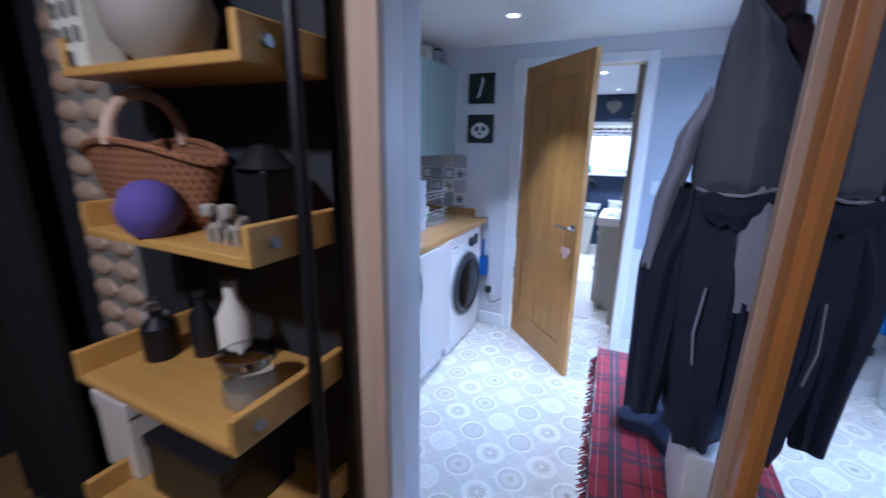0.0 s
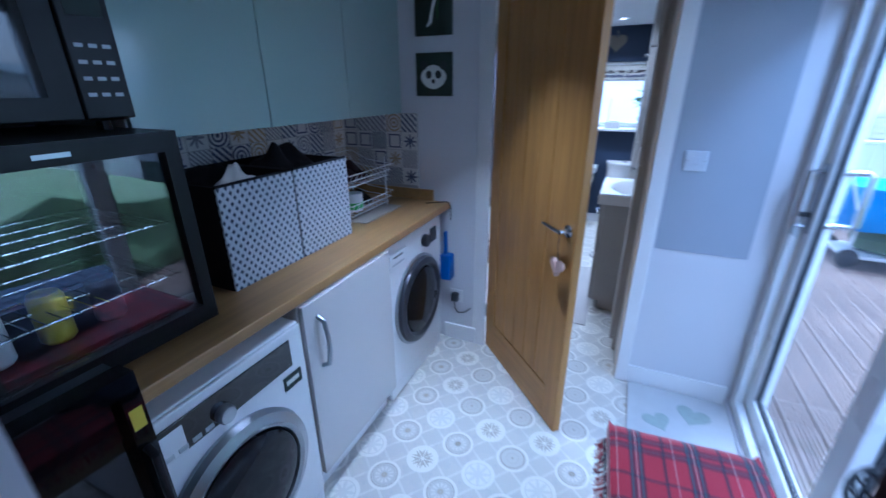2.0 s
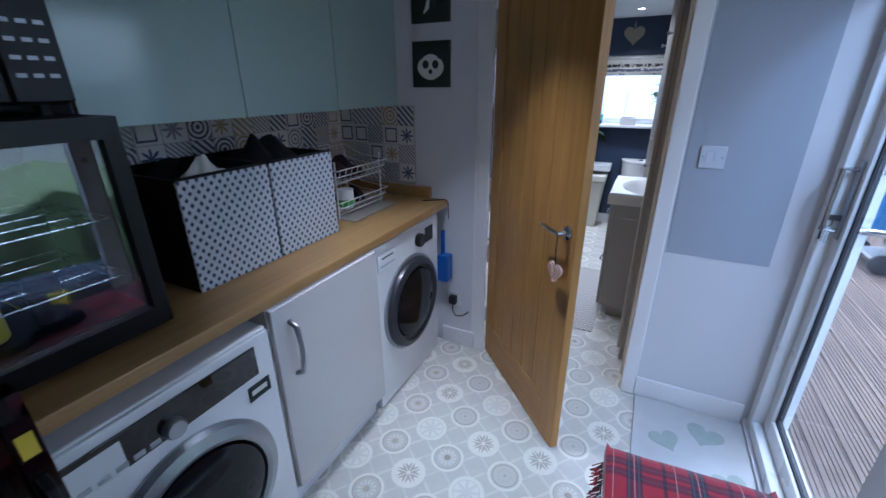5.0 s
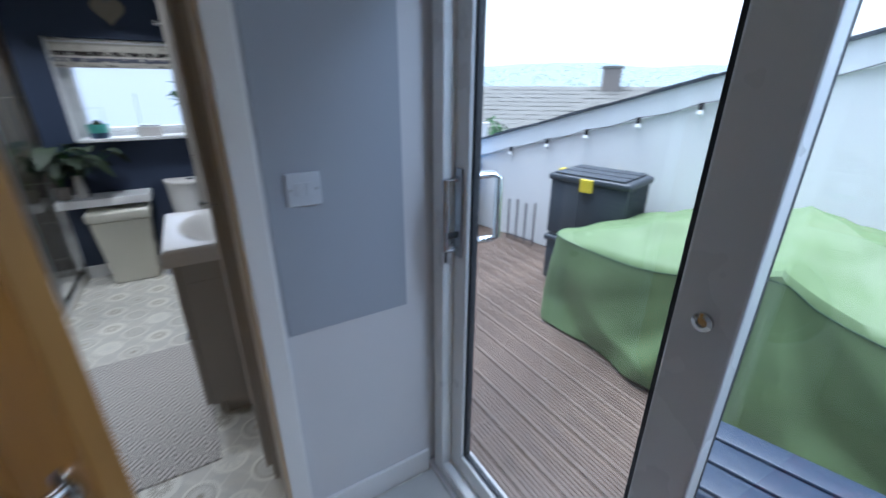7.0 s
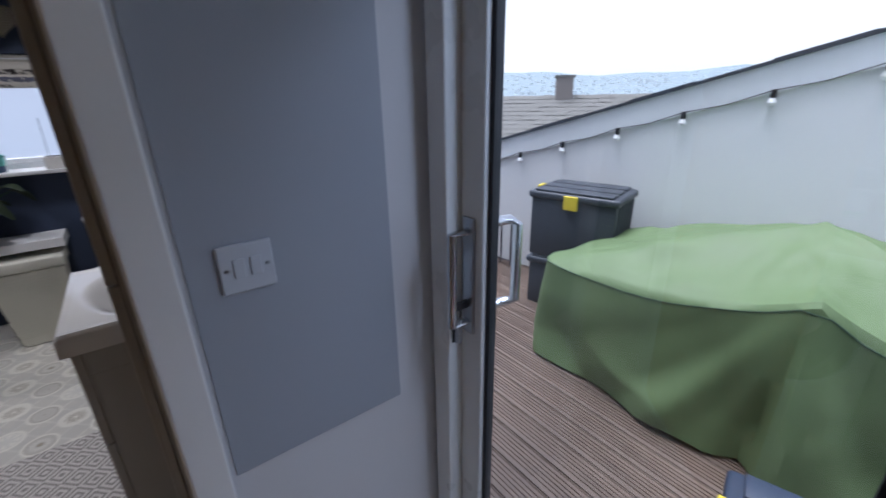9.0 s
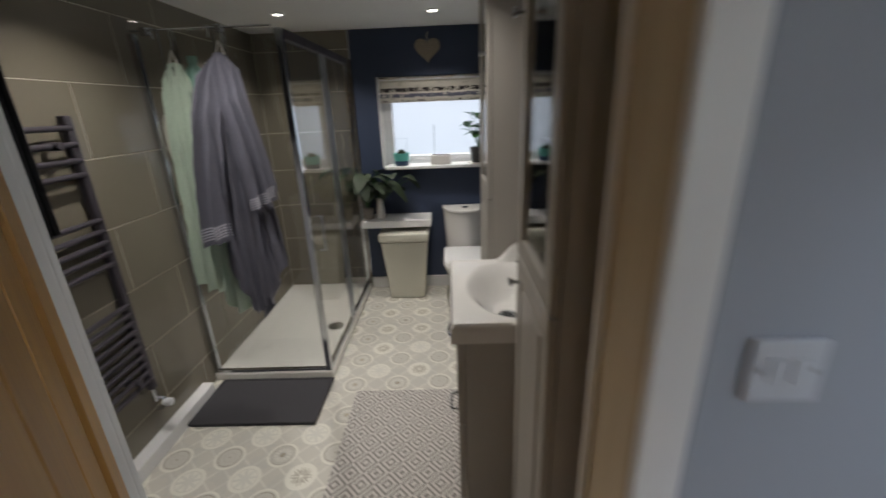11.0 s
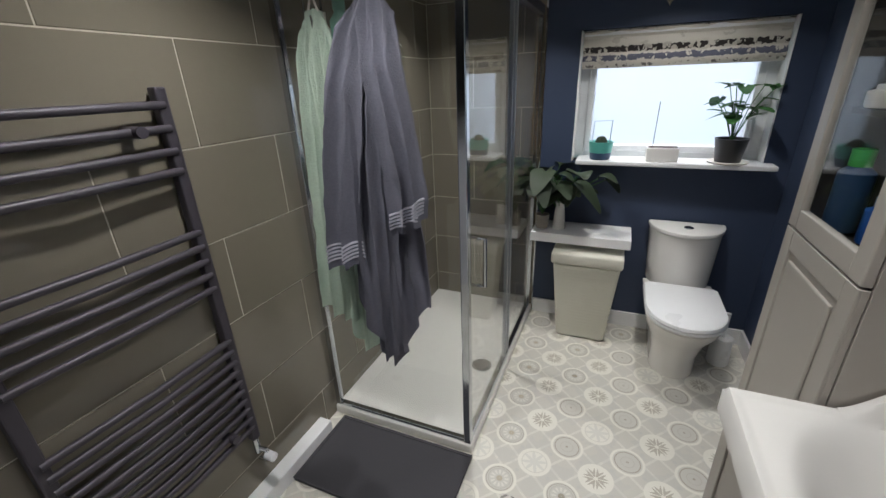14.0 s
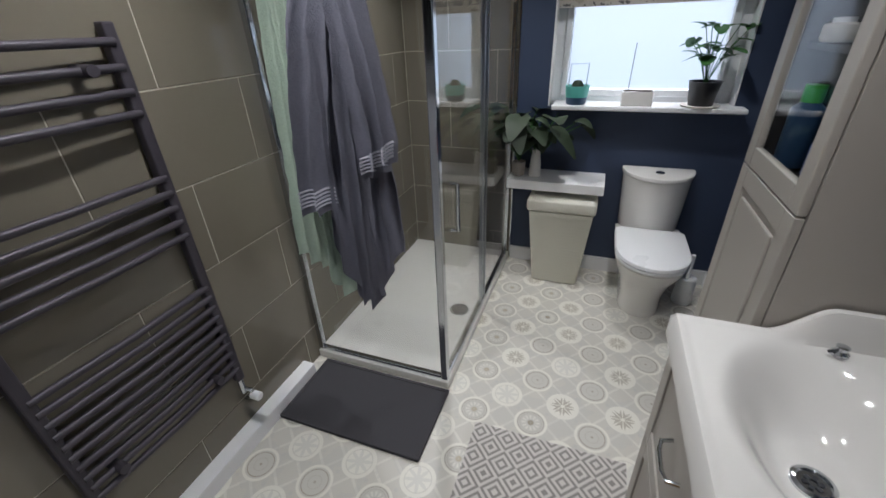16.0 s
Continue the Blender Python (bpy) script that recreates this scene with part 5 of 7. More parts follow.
o = empty("house_ornament", (-0.68, 0.62, z), "cream ceramic house tealight holder with small windows", "ornament")
bm = bx(-0.735, -0.625, 0.585, 0.655, z, z + 0.19, bevel=0.003)
part("house_body", bm, "cream_plastic", o)
for i in range(3):
    for j in range(3):
        part("house_window", bx(-0.722 + i * 0.036, -0.705 + i * 0.036, 0.582, 0.587, z + 0.045 + j * 0.045, z + 0.073 + j * 0.045), "ink", o)
part("house_door", bx(-0.69, -0.67, 0.582, 0.587, z, z + 0.03), "ink", o)
o = empty("vase", (-0.50, 0.66, z), "round stoneware vase on a shelf", "vase")
part("vase_body", lt((-0.50, 0.66, z), [(0.04, 0.0), (0.085, 0.04), (0.10, 0.10), (0.08, 0.17), (0.04, 0.22)], 32), "stone_grey", o, "", True)
part("rim", lt((-0.50, 0.66, z + 0.22), [(0.04, 0.0), (0.045, 0.02), (0.041, 0.022), (0.036, 0.002)], 32), "stone_grey", o, "", True)
z = LZ[1]
o = empty("candle_jar", (-0.29, 0.60, z), "glass candle jar with a silver lid", "jar")
part("jar", lt((-0.29, 0.60, z), [(0.045, 0), (0.052, 0.01), (0.052, 0.085), (0.048, 0.09)], 28), "bottle_glass", o, "", True)
part("wax", lt((-0.29, 0.60, z + 0.004), [(0.044, 0), (0.047, 0.04), (0.0, 0.042)], 28), "paper", o, "", True)
part("lid", lt((-0.29, 0.60, z + 0.09), [(0.054, 0), (0.054, 0.015), (0.05, 0.018), (0.0, 0.02)], 28), "chrome", o, "", True)
for x, y, r, h, m_ in ((-0.40, 0.66, 0.034, 0.22, "paper"), (-0.62, 0.62, 0.036, 0.13, "black_metal"), (-0.54, 0.68, 0.030, 0.16, "black_plastic"), (-0.70, 0.66, 0.03, 0.12, "stone_grey")):
    o = empty("bottle", (x, y, z), "bottle standing on a pine shelf", "bottle", "bottles on the shelf")
    part("bottle_body", lt((x, y, z), [(r, 0), (r, h * 0.62), (r * 0.4, h * 0.8), (r * 0.4, h * 0.94)], 20), m_, o, "", True)
    part("cap", lt((x, y, z + h * 0.94), [(r * 0.46, 0), (r * 0.46, h * 0.06), (0, h * 0.06)], 14), "brushed", o, "", True)
z = LZ[0]
for x0, x1, h, m_, lab in ((-0.80, -0.66, 0.22, "paper", "white cardboard box on a low shelf"), (-0.60, -0.34, 0.16, "black_plastic", "black box on a low shelf")):
    o = empty("shelf_box", ((x0 + x1) / 2, 0.62, z), lab, "box")
    part("box_body", bx(x0, x1, 0.54, 0.74, z, z + h * 0.8, bevel=0.004), m_, o)
    part("box_lid", bx(x0 - 0.004, x1 + 0.004, 0.536, 0.744, z + h * 0.8, z + h, bevel=0.004), m_, o)
tagged(part("curtain", sheet(lambda u, v: (-1.30 - 0.6 * u, 0.66 + 0.03 * math.sin(u * 40) + 0.01 * math.sin(u * 91), 0.02 + 2.1 * v), 90, 4, 0.004), "dark_cloth", None, "", True), "dark heavy curtain hanging beside a shelf", "curtain")

scr = empty("cream_screen", (-1.12, 0.78, 0.4), "cream carved screen of stacked oval shapes on a dark wall", "screen")
part("screen_back", bx(-1.26, -0.98, 0.782, 0.794, 0.3, 2.25, bevel=0.002), "stone_grey", scr)
for i in range(24):
    for j in range(2):
        x, z = -1.19 + 0.14 * j, 0.36 + i * 0.08
        part("oval_boss", lt((x, 0.782, z), [(0.033, 0.0), (0.030, 0.010), (0.018, 0.019), (0.0, 0.022)], 14, sx=1.9, axis="y"), "pale_oak", scr, "", True)

# ---- ceiling lights ----
for x, y, z, _ in DOWNLIGHTS:
    o = empty("downlight", (x, y, z), "recessed white ceiling downlight, switched on", "ceiling light", "recessed downlights")
    part("bezel", lt((x, y, z), [(0.028, -0.002), (0.032, -0.008), (0.042, -0.006), (0.044, 0.0)], 28), "white_plastic", o, "", True)
    part("lens", lt((x, y, z - 0.003), [(0.0, 0.0), (0.028, 0.0), (0.028, 0.002), (0.0, 0.002)], 24), "led", o)

# ---- bathroom ----
# window
wi = empty("window_2", (0.0, YE + 0.13, WZ0), "white plastic window with a frosted pane", "window", kind="structure")
fy0, fy1 = YE + 0.10, YE + 0.16
for b in ((WX0, WX0 + 0.055, fy0, fy1, WZ0, WZ1), (WX1 - 0.055, WX1, fy0, fy1, WZ0, WZ1), (WX0 + 0.055, WX1 - 0.055, fy0, fy1, WZ0, WZ0 + 0.05), (WX0 + 0.055, WX1 - 0.055, fy0, fy1, WZ1 - 0.05, WZ1)):
    part("window_frame", bx(*b, bevel=0.005), "upvc", wi)
for b in ((WX0 + 0.055, WX0 + 0.09, fy0 - 0.012, fy1, WZ0 + 0.05, WZ1 - 0.05), (WX1 - 0.09, WX1 - 0.055, fy0 - 0.012, fy1, WZ0 + 0.05, WZ1 - 0.05), (WX0 + 0.09, WX1 - 0.09, fy0 - 0.012, fy1, WZ0 + 0.05, WZ0 + 0.085), (WX0 + 0.09, WX1 - 0.09, fy0 - 0.012, fy1, WZ1 - 0.085, WZ1 - 0.05)):
    part("sash", bx(*b, bevel=0.005), "upvc", wi)
pn = part("pane", bx(WX0 + 0.088, WX1 - 0.088, YE + 0.125, YE + 0.131, WZ0 + 0.083, WZ1 - 0.083), "frosted", wi)
pn.visible_shadow = False
part("handle", tb([(WX1 - 0.075, fy0 - 0.012, 1.30), (WX1 - 0.075, fy0 - 0.05, 1.30), (WX1 - 0.075, fy0 - 0.05, 1.19)], 0.007, 8), "white_plastic", wi)
for b in ((WX0 - 0.001, WX0 + 0.006, YE - 0.004, fy0, WZ0, WZ1), (WX1 - 0.006, WX1 + 0.001, YE - 0.004, fy0, WZ0, WZ1)):
    part("reveal", bx(*b), "white_paint", wi)
part("window_sill", bx(WX0 + 0.03, WX1 + 0.045, YE - 0.10, fy0, WZ0 - 0.005, WZ0 + 0.02, bevel=0.006), "white_paint", wi)
rb = empty("roman_blind", (0.0, YE + 0.03, 1.57), "pale roman blind printed with dark landscape, half raised", "blind")
def fold_(u, v):
    z = 1.575 + 0.185 * v
    return (WX0 + 0.012 + (WX1 - WX0 - 0.024) * u, YE + 0.035 - 0.014 * abs(math.sin(v * math.pi * 2.5)) - 0.004 * noise.noise(Vector((u * 8, v * 3, 0))), z)
part("fabric", sheet(fold_, 40, 24, 0.003), "blind", rb, "", True)
part("headrail", bx(WX0 + 0.012, WX1 - 0.012, YE + 0.02, YE + 0.05, 1.735, 1.763, bevel=0.003), "white_plastic", rb)

# wall tiles, brick bond, 0.61 by 0.295
def tile_mesh(name, sx, sy, sz, material, bevel=0.0015):
    bm = bx(-sx / 2, sx / 2, -sy / 2, sy / 2, -sz / 2, sz / 2, bevel=bevel, seg=1)
    me = bpy.data.meshes.new(name)
    bm.to_mesh(me)
    bm.free()
    me.materials.append(M[material])
    return me


meshes = {}
def lay(parent, name, lo, hi, z0, z1, fixed, axis, material):
    """One tile at its place on a wall; tiles of one size share a mesh."""
    key = (name, axis, round(hi - lo, 3), round(z1 - z0, 3))
    if key not in meshes:
        w_, h_ = hi - lo, z1 - z0
        meshes[key] = tile_mesh(name, 0.012 if axis == "x" else w_, w_ if axis == "x" else 0.012, h_, material)
    ob = new(name, meshes[key])
    ob.parent = parent
    ob.location = (fixed, (lo + hi) / 2, (z0 + z1) / 2) if axis == "x" else ((lo + hi) / 2, fixed, (z0 + z1) / 2)
    return ob


def tile_wall(parent, a0, a1, first, fixed, axis):
    G_, W_, H_ = 0.004, 0.61, 0.296
    for k in range(-1, 7):
        z0, z1 = max(0.0, 0.194 + k * H_), min(BCEIL, 0.194 + (k + 1) * H_)
        off = first + (W_ / 2 if k % 2 else 0.0)
        j0 = math.floor((a0 - off) / W_)
        for j in range(j0, j0 + 8):
            lo, hi = max(a0, off + j * W_), min(a1, off + (j + 1) * W_)
            if hi - lo > 0.02 and z1 - z0 > 0.02:
                lay(parent, "tile", lo + G_ / 2, hi - G_ / 2, z0 + G_ / 2, z1 - G_ / 2, fixed, axis, "bath_tile")


TILES = [(bw2, YB, YE + 0.006, 4.40, XW - 0.006, "x"), (bw3, XW + 0.002, -0.664, -1.09, YE + 0.006, "y")]
solid("tile_trim", "chrome", [(-0.664, -0.655, YE - 0.006, YE + 0.012, 0.05, BCEIL)], "chrome tile edge trim", "trim")

# shower
st = empty("shower_tray", (-1.03, 5.4, 0), "white low rectangular shower tray with a round drain", "shower tray")
SX1, SY0 = -0.665, 4.775
part("rim", bx(XW, SX1, SY0, YE, 0.0, 0.045, bevel=0.008), "tray_white", st)
part("drain", lt((-0.79, 5.32, 0.045), [(0.055, 0.0), (0.055, 0.004), (0.045, 0.007), (0.0, 0.008)], 28), "chrome", st, "chrome drain cover", True)
en = empty("shower_enclosure", (-1.03, 5.4, 0.045), "chrome-framed glass shower enclosure with a sliding door", "shower enclosure")
T = 1.90
part("corner_post", bx(-0.705, -0.672, 4.782, 4.815, 0.046, T, bevel=0.004), "chrome", en)
part("wall_profile", bx(XW, XW + 0.03, 4.785, 4.81, 0.046, T, bevel=0.003), "chrome", en)
part("wall_profile", bx(-0.70, -0.675, YE - 0.035, YE, 0.046, T, bevel=0.003), "chrome", en)
part("bottom_rail", bx(XW + 0.03, -0.705, 4.786, 4.808, 0.046, 0.066, bevel=0.003), "chrome", en)
part("bottom_rail", bx(-0.702, -0.674, 4.815, YE - 0.035, 0.046, 0.075, bevel=0.003), "chrome", en)
part("top_rail", bx(-0.705, -0.668, 4.815, YE - 0.035, T - 0.045, T, bevel=0.003), "grey_metal", en)
for nm, b in (("fixed_panel", (XW + 0.02, -0.70, 4.793, 4.801, 0.06, T)), ("side_panel", (-0.692, -0.686, 5.40, YE - 0.03, 0.07, T - 0.03)), ("sliding_panel", (-0.683, -0.677, 4.83, 5.46, 0.075, T - 0.03))):
    p = part(nm, bx(*b), "shower_glass", en)
    p.visible_shadow = False
for y in (5.395, 5.455):
    part("glass_edge", bx(-0.695, -0.674, y, y + 0.012, 0.07, T - 0.03, bevel=0.002), "brushed", en)
part("handle", tb([(-0.675, 4.90, 0.98), (-0.645, 4.90, 0.98), (-0.645, 4.90, 0.78), (-0.675, 4.90, 0.78)], 0.008, 8), "chrome", en, "chrome pull handle", True)
part("support_bar", tb([(XW + 0.01, 4.797, T + 0.012), (-1.05, 4.797, T + 0.012), (-0.72, 4.797, T + 0.012)], 0.005, 8), "chrome", en)
for x in (-1.33, -0.98):
    part("clamp", bx(x, x + 0.035, 4.785, 4.81, T - 0.01, T + 0.025, bevel=0.003), "chrome", en)

# caddy hung on the glass with bottles
ca = empty("shower_caddy", (-1.14, 4.83, 1.6), "chrome wire shower caddy hung inside the glass", "caddy")
bm = bmesh.new()
for zz in (1.55, 1.60, 1.42):
    tube(bm, [(-1.28, 4.815, zz), (-1.00, 4.815, zz), (-1.00, 4.92, zz), (-1.28, 4.92, zz), (-1.28, 4.815, zz)], 0.003, 6)
for i in range(8):
    x = -1.28 + 0.04 * i
    tube(bm, [(x, 4.815, 1.60), (x, 4.815, 1.55), (x, 4.92, 1.55), (x, 4.92, 1.60)], 0.002, 5)
for x in (-1.27, -1.01):
    tube(bm, [(x, 4.82, 1.42), (x, 4.82, T + 0.02), (x, 4.78, T + 0.02), (x, 4.78, T - 0.03)], 0.004, 6)
part("wire_frame", bm, "chrome", ca)
for x, r, h, m_ in ((-1.24, 0.030, 0.22, "cream_plastic"), (-1.16, 0.036, 0.25, "mint_plastic"), (-1.08, 0.032, 0.22, "paper"), (-1.03, 0.028, 0.18, "honey_oak")):
    o = empty("shampoo_bottle", (x, 4.868, 1.556), "plastic shampoo bottle in a shower caddy", "bottle", "bottles in the caddy")
    part("bottle_body", lt((x, 4.868, 1.556), [(r * 0.9, 0), (r, 0.01), (r, h * 0.75), (r * 0.5, h * 0.85), (r * 0.5, h * 0.88)], 20), m_, o, "", True)
    part("cap", lt((x, 4.868, 1.556 + h * 0.88), [(r * 0.6, 0), (r * 0.6, h * 0.12), (0, h * 0.12)], 16), m_, o, "", True)
sp = empty("bath_puff", (-1.30, 4.84, 1.45), "cream bath sponge hung in the shower", "sponge")
part("sponge", lt((-1.345, 4.86, 1.30), [(0.0, 0), (0.03, 0.01), (0.045, 0.08), (0.04, 0.18), (0.02, 0.24), (0, 0.25)], 18, sx=0.6), "cream_plastic", sp, "", True)
sc = empty("suction_hook", (-0.93, 4.82, 1.62), "clear round suction hook on the glass", "hook")
part("disc", lt((-0.93, 4.803, 1.62), [(0.045, 0.0), (0.04, -0.006), (0.0, -0.010)], 24, axis="y"), "bottle_glass", sc, "", True)


def towel(label, material, cx, y, ztop, panels):
    """A towel gathered on a hook: overlapping panels (centre and width at the hem, hem heights, depth, folds, seed, striped hem)."""
    o = empty("towel", (cx, y, min(min(p[2]) for p in panels)), label, "towel")
    for bx_, wb, hems, depth, folds, seed, striped in panels:
        def f(u, v, lift=0.0):
            d = 1 - v
            e_ = min(1.0, d * 1.15) ** 0.65
            q = u * (len(hems) - 1)
            k = min(int(q), len(hems) - 2)
            e = q - k
            zb = hems[k] + (hems[k + 1] - hems[k]) * e * e * (3 - 2 * e)
            top_ = min(wb, 0.105)
            width = top_ + (wb - top_) * e_
            ph = folds * math.pi * u + seed + 0.9 * noise.noise(Vector((u * 2.0, d * 2.2, seed)))
            amp = (0.036 + 0.030 * d) * (0.75 + 0.5 * noise.noise(Vector((u * 3, d * 2, seed + 3))))
            roll = 0.5 - 0.5 * math.cos(2 * ph)
            n_ = 0.004 * noise.noise(Vector((u * 9, d * 16, seed)))
            x = cx + (bx_ - cx) * e_ + (u - 0.5) * width + 0.012 * math.sin(2 * ph) * d + n_
            shoulder = max(0.0, 1 - d * 9)
            yy = y - 0.014 - depth * min(1.0, 0.25 + d * 2.5) - amp * roll * (1 - 0.5 * shoulder) - lift + n_
            return (x, min(yy, y - 0.006), ztop + (zb - ztop) * d - 0.055 * abs(2 * u - 1) ** 2.2 * shoulder)
        cl = part("cloth", cloth_sheet(f, 70, 60, (0.001, 0.006, 0)), material, o, "", True)
        if striped:
            for k in range(5):
                pts = [f(0.03 + 0.94 * i / 24, 0.035 + 0.016 * k, 0.002) for i in range(25)]
                part("hem_stripe", tb(pts, 0.0042, 6), "towel_hem", cl)
    part("loop", tb([(cx - 0.02, y - 0.02, ztop - 0.01), (cx, y - 0.02, ztop + 0.05), (cx + 0.02, y - 0.02, ztop - 0.01)], 0.004, 6), "paper", o)
    return o


towel("pale mint bath towel hung over the shower glass", "towel_mint", -1.19, 4.785, 1.77,
      [(-1.12, 0.15, (0.58, 0.50, 0.48, 0.54), 0.0, 2.2, 4.0, False), (-1.22, 0.17, (0.66, 0.62, 0.61, 0.63), 0.012, 3.0, 2.0, False)])
towel("slate grey bath towel hung over the shower glass", "towel_grey", -0.952, 4.765, 1.80,
      [(-0.95, 0.29, (0.82, 0.64, 0.50, 0.47, 0.56, 0.68, 0.76), 0.03, 5.0, 0.6, False),
       (-1.100, 0.15, (0.90, 0.91, 0.93), 0.085, 1.9, 1.2, True),
       (-0.822, 0.13, (1.06, 1.09, 1.13), 0.09, 2.2, 2.1, True),
       (-0.975, 0.16, (0.74, 0.51, 0.60), 0.065, 2.8, 0.3, False)])
th_ = empty("towel_hook", (-0.93, 4.79, 1.85), "chrome over-glass towel hook", "hook", "towel hooks")
part("hook_bar", tb([(-0.952, 4.81, 1.75), (-0.952, 4.81, T + 0.015), (-0.952, 4.785, T + 0.015), (-0.952, 4.78, 1.75), (-0.952, 4.75, 1.74), (-0.952, 4.74, 1.78)], 0.004, 8), "chrome", th_)
th_ = empty("towel_hook", (-1.19, 4.79, 1.75), "chrome over-glass towel hook", "hook", "towel hooks")
part("hook_bar", tb([(-1.19, 4.81, 1.72), (-1.19, 4.81, T + 0.015), (-1.19, 4.785, T + 0.015), (-1.19, 4.78, 1.72), (-1.19, 4.755, 1.71), (-1.19, 4.75, 1.75)], 0.004, 8), "chrome", th_)

sm = empty("shower_mat", (-1.0, 4.55, 0), "dark charcoal stone bath mat with a raised edge", "bath mat")
part("mat", bx(-1.325, -0.655, 4.385, 4.755, 0.001, 0.018, bevel=0.006), "slate_mat", sm)
bm = bmesh.new()
for b in ((-1.325, -0.655, 4.385, 4.40), (-1.325, -0.655, 4.74, 4.755), (-1.325, -1.31, 4.40, 4.74), (-0.67, -0.655, 4.40, 4.74)):
    box(bm, *b, 0.016, 0.022, bevel=0.002)
part("edge", bm, "slate_mat", sm)
rg = empty("bath_rug", (-0.19, 4.1, 0), "flat-woven rug with grey lozenges on off-white", "rug")
part("weave", sheet(lambda u, v: (-0.492 + 0.60 * u, 3.62 + 1.02 * v, 0.006 + 0.0015 * noise.noise(Vector((u * 6, v * 8, 0)))), 24, 40, 0.005), "rug", rg)

# towel radiator
ra = empty("towel_radiator", (-1.35, 4.04, 0.3), "tall anthracite ladder towel radiator on the tiled wall", "radiator")
RY0, RY1, RX = 3.775, 4.295, -1.362
for y in (RY0, RY1):
    part("upright", bx(RX - 0.016, RX + 0.016, y - 0.016, y + 0.016, 0.32, 1.55, bevel=0.005), "grey_metal", ra)
rungs = [1.505, 1.445, 1.385, 1.33] + [1.145 - 0.047 * i for i in range(5)] + [0.757 - 0.042 * i for i in range(10)]
for z in rungs:
    part("rung", tb([(RX + 0.012, RY0, z), (RX + 0.022, (RY0 + RY1) / 2, z), (RX + 0.012, RY1, z)], 0.011, 10), "grey_metal", ra, "", True)
for y, z in ((3.85, 1.445), (4.20, 1.445), (3.85, 0.42), (4.20, 0.42)):
    br = part("bracket", tb([(XW, y, z), (RX + 0.045, y, z)], 0.015, 14), "grey_metal", ra, "", True)
va = part("valve", tb([(RX, RY1, 0.32), (RX, RY1, 0.25)], 0.012, 12), "chrome", ra, "chrome radiator valve", True)
part("valve_pipe", tb([(RX, RY1, 0.27), (RX + 0.03, RY1 + 0.01, 0.26), (RX + 0.045, RY1 + 0.015, 0.22), (RX, RY1 + 0.02, 0.19), (XW, RY1 + 0.02, 0.185)], 0.009, 10), "chrome", va, "", True)
part("valve_cap", lt((RX + 0.03, RY1 + 0.01, 0.235), [(0.018, 0), (0.018, 0.035), (0.012, 0.04), (0, 0.04)], 16, axis="x"), "white_plastic", va, "", True)

bk = empty("wall_cabinet_black", (-0.97, 3.28, 1.31), "matt black bathroom wall cabinet beside the door", "cabinet")
part("body", bx(-1.25, -0.70, YB, 3.467, 1.31, 2.05, bevel=0.003), "satin_black", bk)
for xa in (-1.249, -0.974):
    dr_ = part("door", bx(xa, xa + 0.273, 3.469, 3.485, 1.312, 2.048, bevel=0.003), "satin_black", bk)
    xh = xa + (0.25 if xa < -1.1 else 0.023)
    part("handle", tb([(xh, 3.485, 1.44), (xh, 3.505, 1.44), (xh, 3.505, 1.56), (xh, 3.485, 1.56)], 0.005, 8), "black_metal", dr_)

# shelf over the laundry bin
lsf = empty("ledge_shelf", (-0.37, 5.97, 0.6), "thick white floating shelf", "shelf")
part("plank", bx(-0.65, -0.09, 5.85, YE, 0.625, 0.682, bevel=0.004), "white_paint", lsf)
bn = empty("laundry_bin", (-0.31, 5.93, 0), "cream plastic laundry bin with a perforated front", "laundry bin")
def hull(z0, z1, a0, a1, x0, x1, y0, y1):
    bm = bmesh.new()
    vs = [bm.verts.new(p) for p in ((x0 + a0, y0 + a0 * 0.6, z0), (x1 - a0, y0 + a0 * 0.6, z0), (x1 - a0, y1, z0), (x0 + a0, y1, z0), (x0 + a1, y0 + a1 * 0.6, z1), (x1 - a1, y0 + a1 * 0.6, z1), (x1 - a1, y1, z1), (x0 + a1, y1, z1))]
    for f in ((3, 2, 1, 0), (4, 5, 6, 7), (0, 1, 5, 4), (1, 2, 6, 5), (2, 3, 7, 6), (3, 0, 4, 7)):
        bm.faces.new([vs[i] for i in f])
    bmesh.ops.bevel(bm, geom=bm.edges[:], offset=0.012, segments=3, affect="EDGES")
    return bm
part("tub", hull(0.0, 0.515, 0.045, 0.0, -0.50, -0.125, 5.815, 6.03), "cream_plastic", bn, "", True)
part("lid", bx(-0.512, -0.113, 5.795, 6.04, 0.515, 0.585, bevel=0.014, seg=3), "cream_plastic", bn, "", True)
bm = bmesh.new()
for i in range(15):
    for j in range(20):
        x = -0.458 + i * 0.0205 + (0.010 if j % 2 else 0.0)
        z = 0.06 + j * 0.0215
        yy = 5.815 + 0.027 * (1 - z / 0.515) - 0.003
        box(bm, x, x + 0.011, yy, yy + 0.006, z, z + 0.009)
ob = part("perforation", bm, "cream_plastic", bn)
ob["kind"] = "stuff"

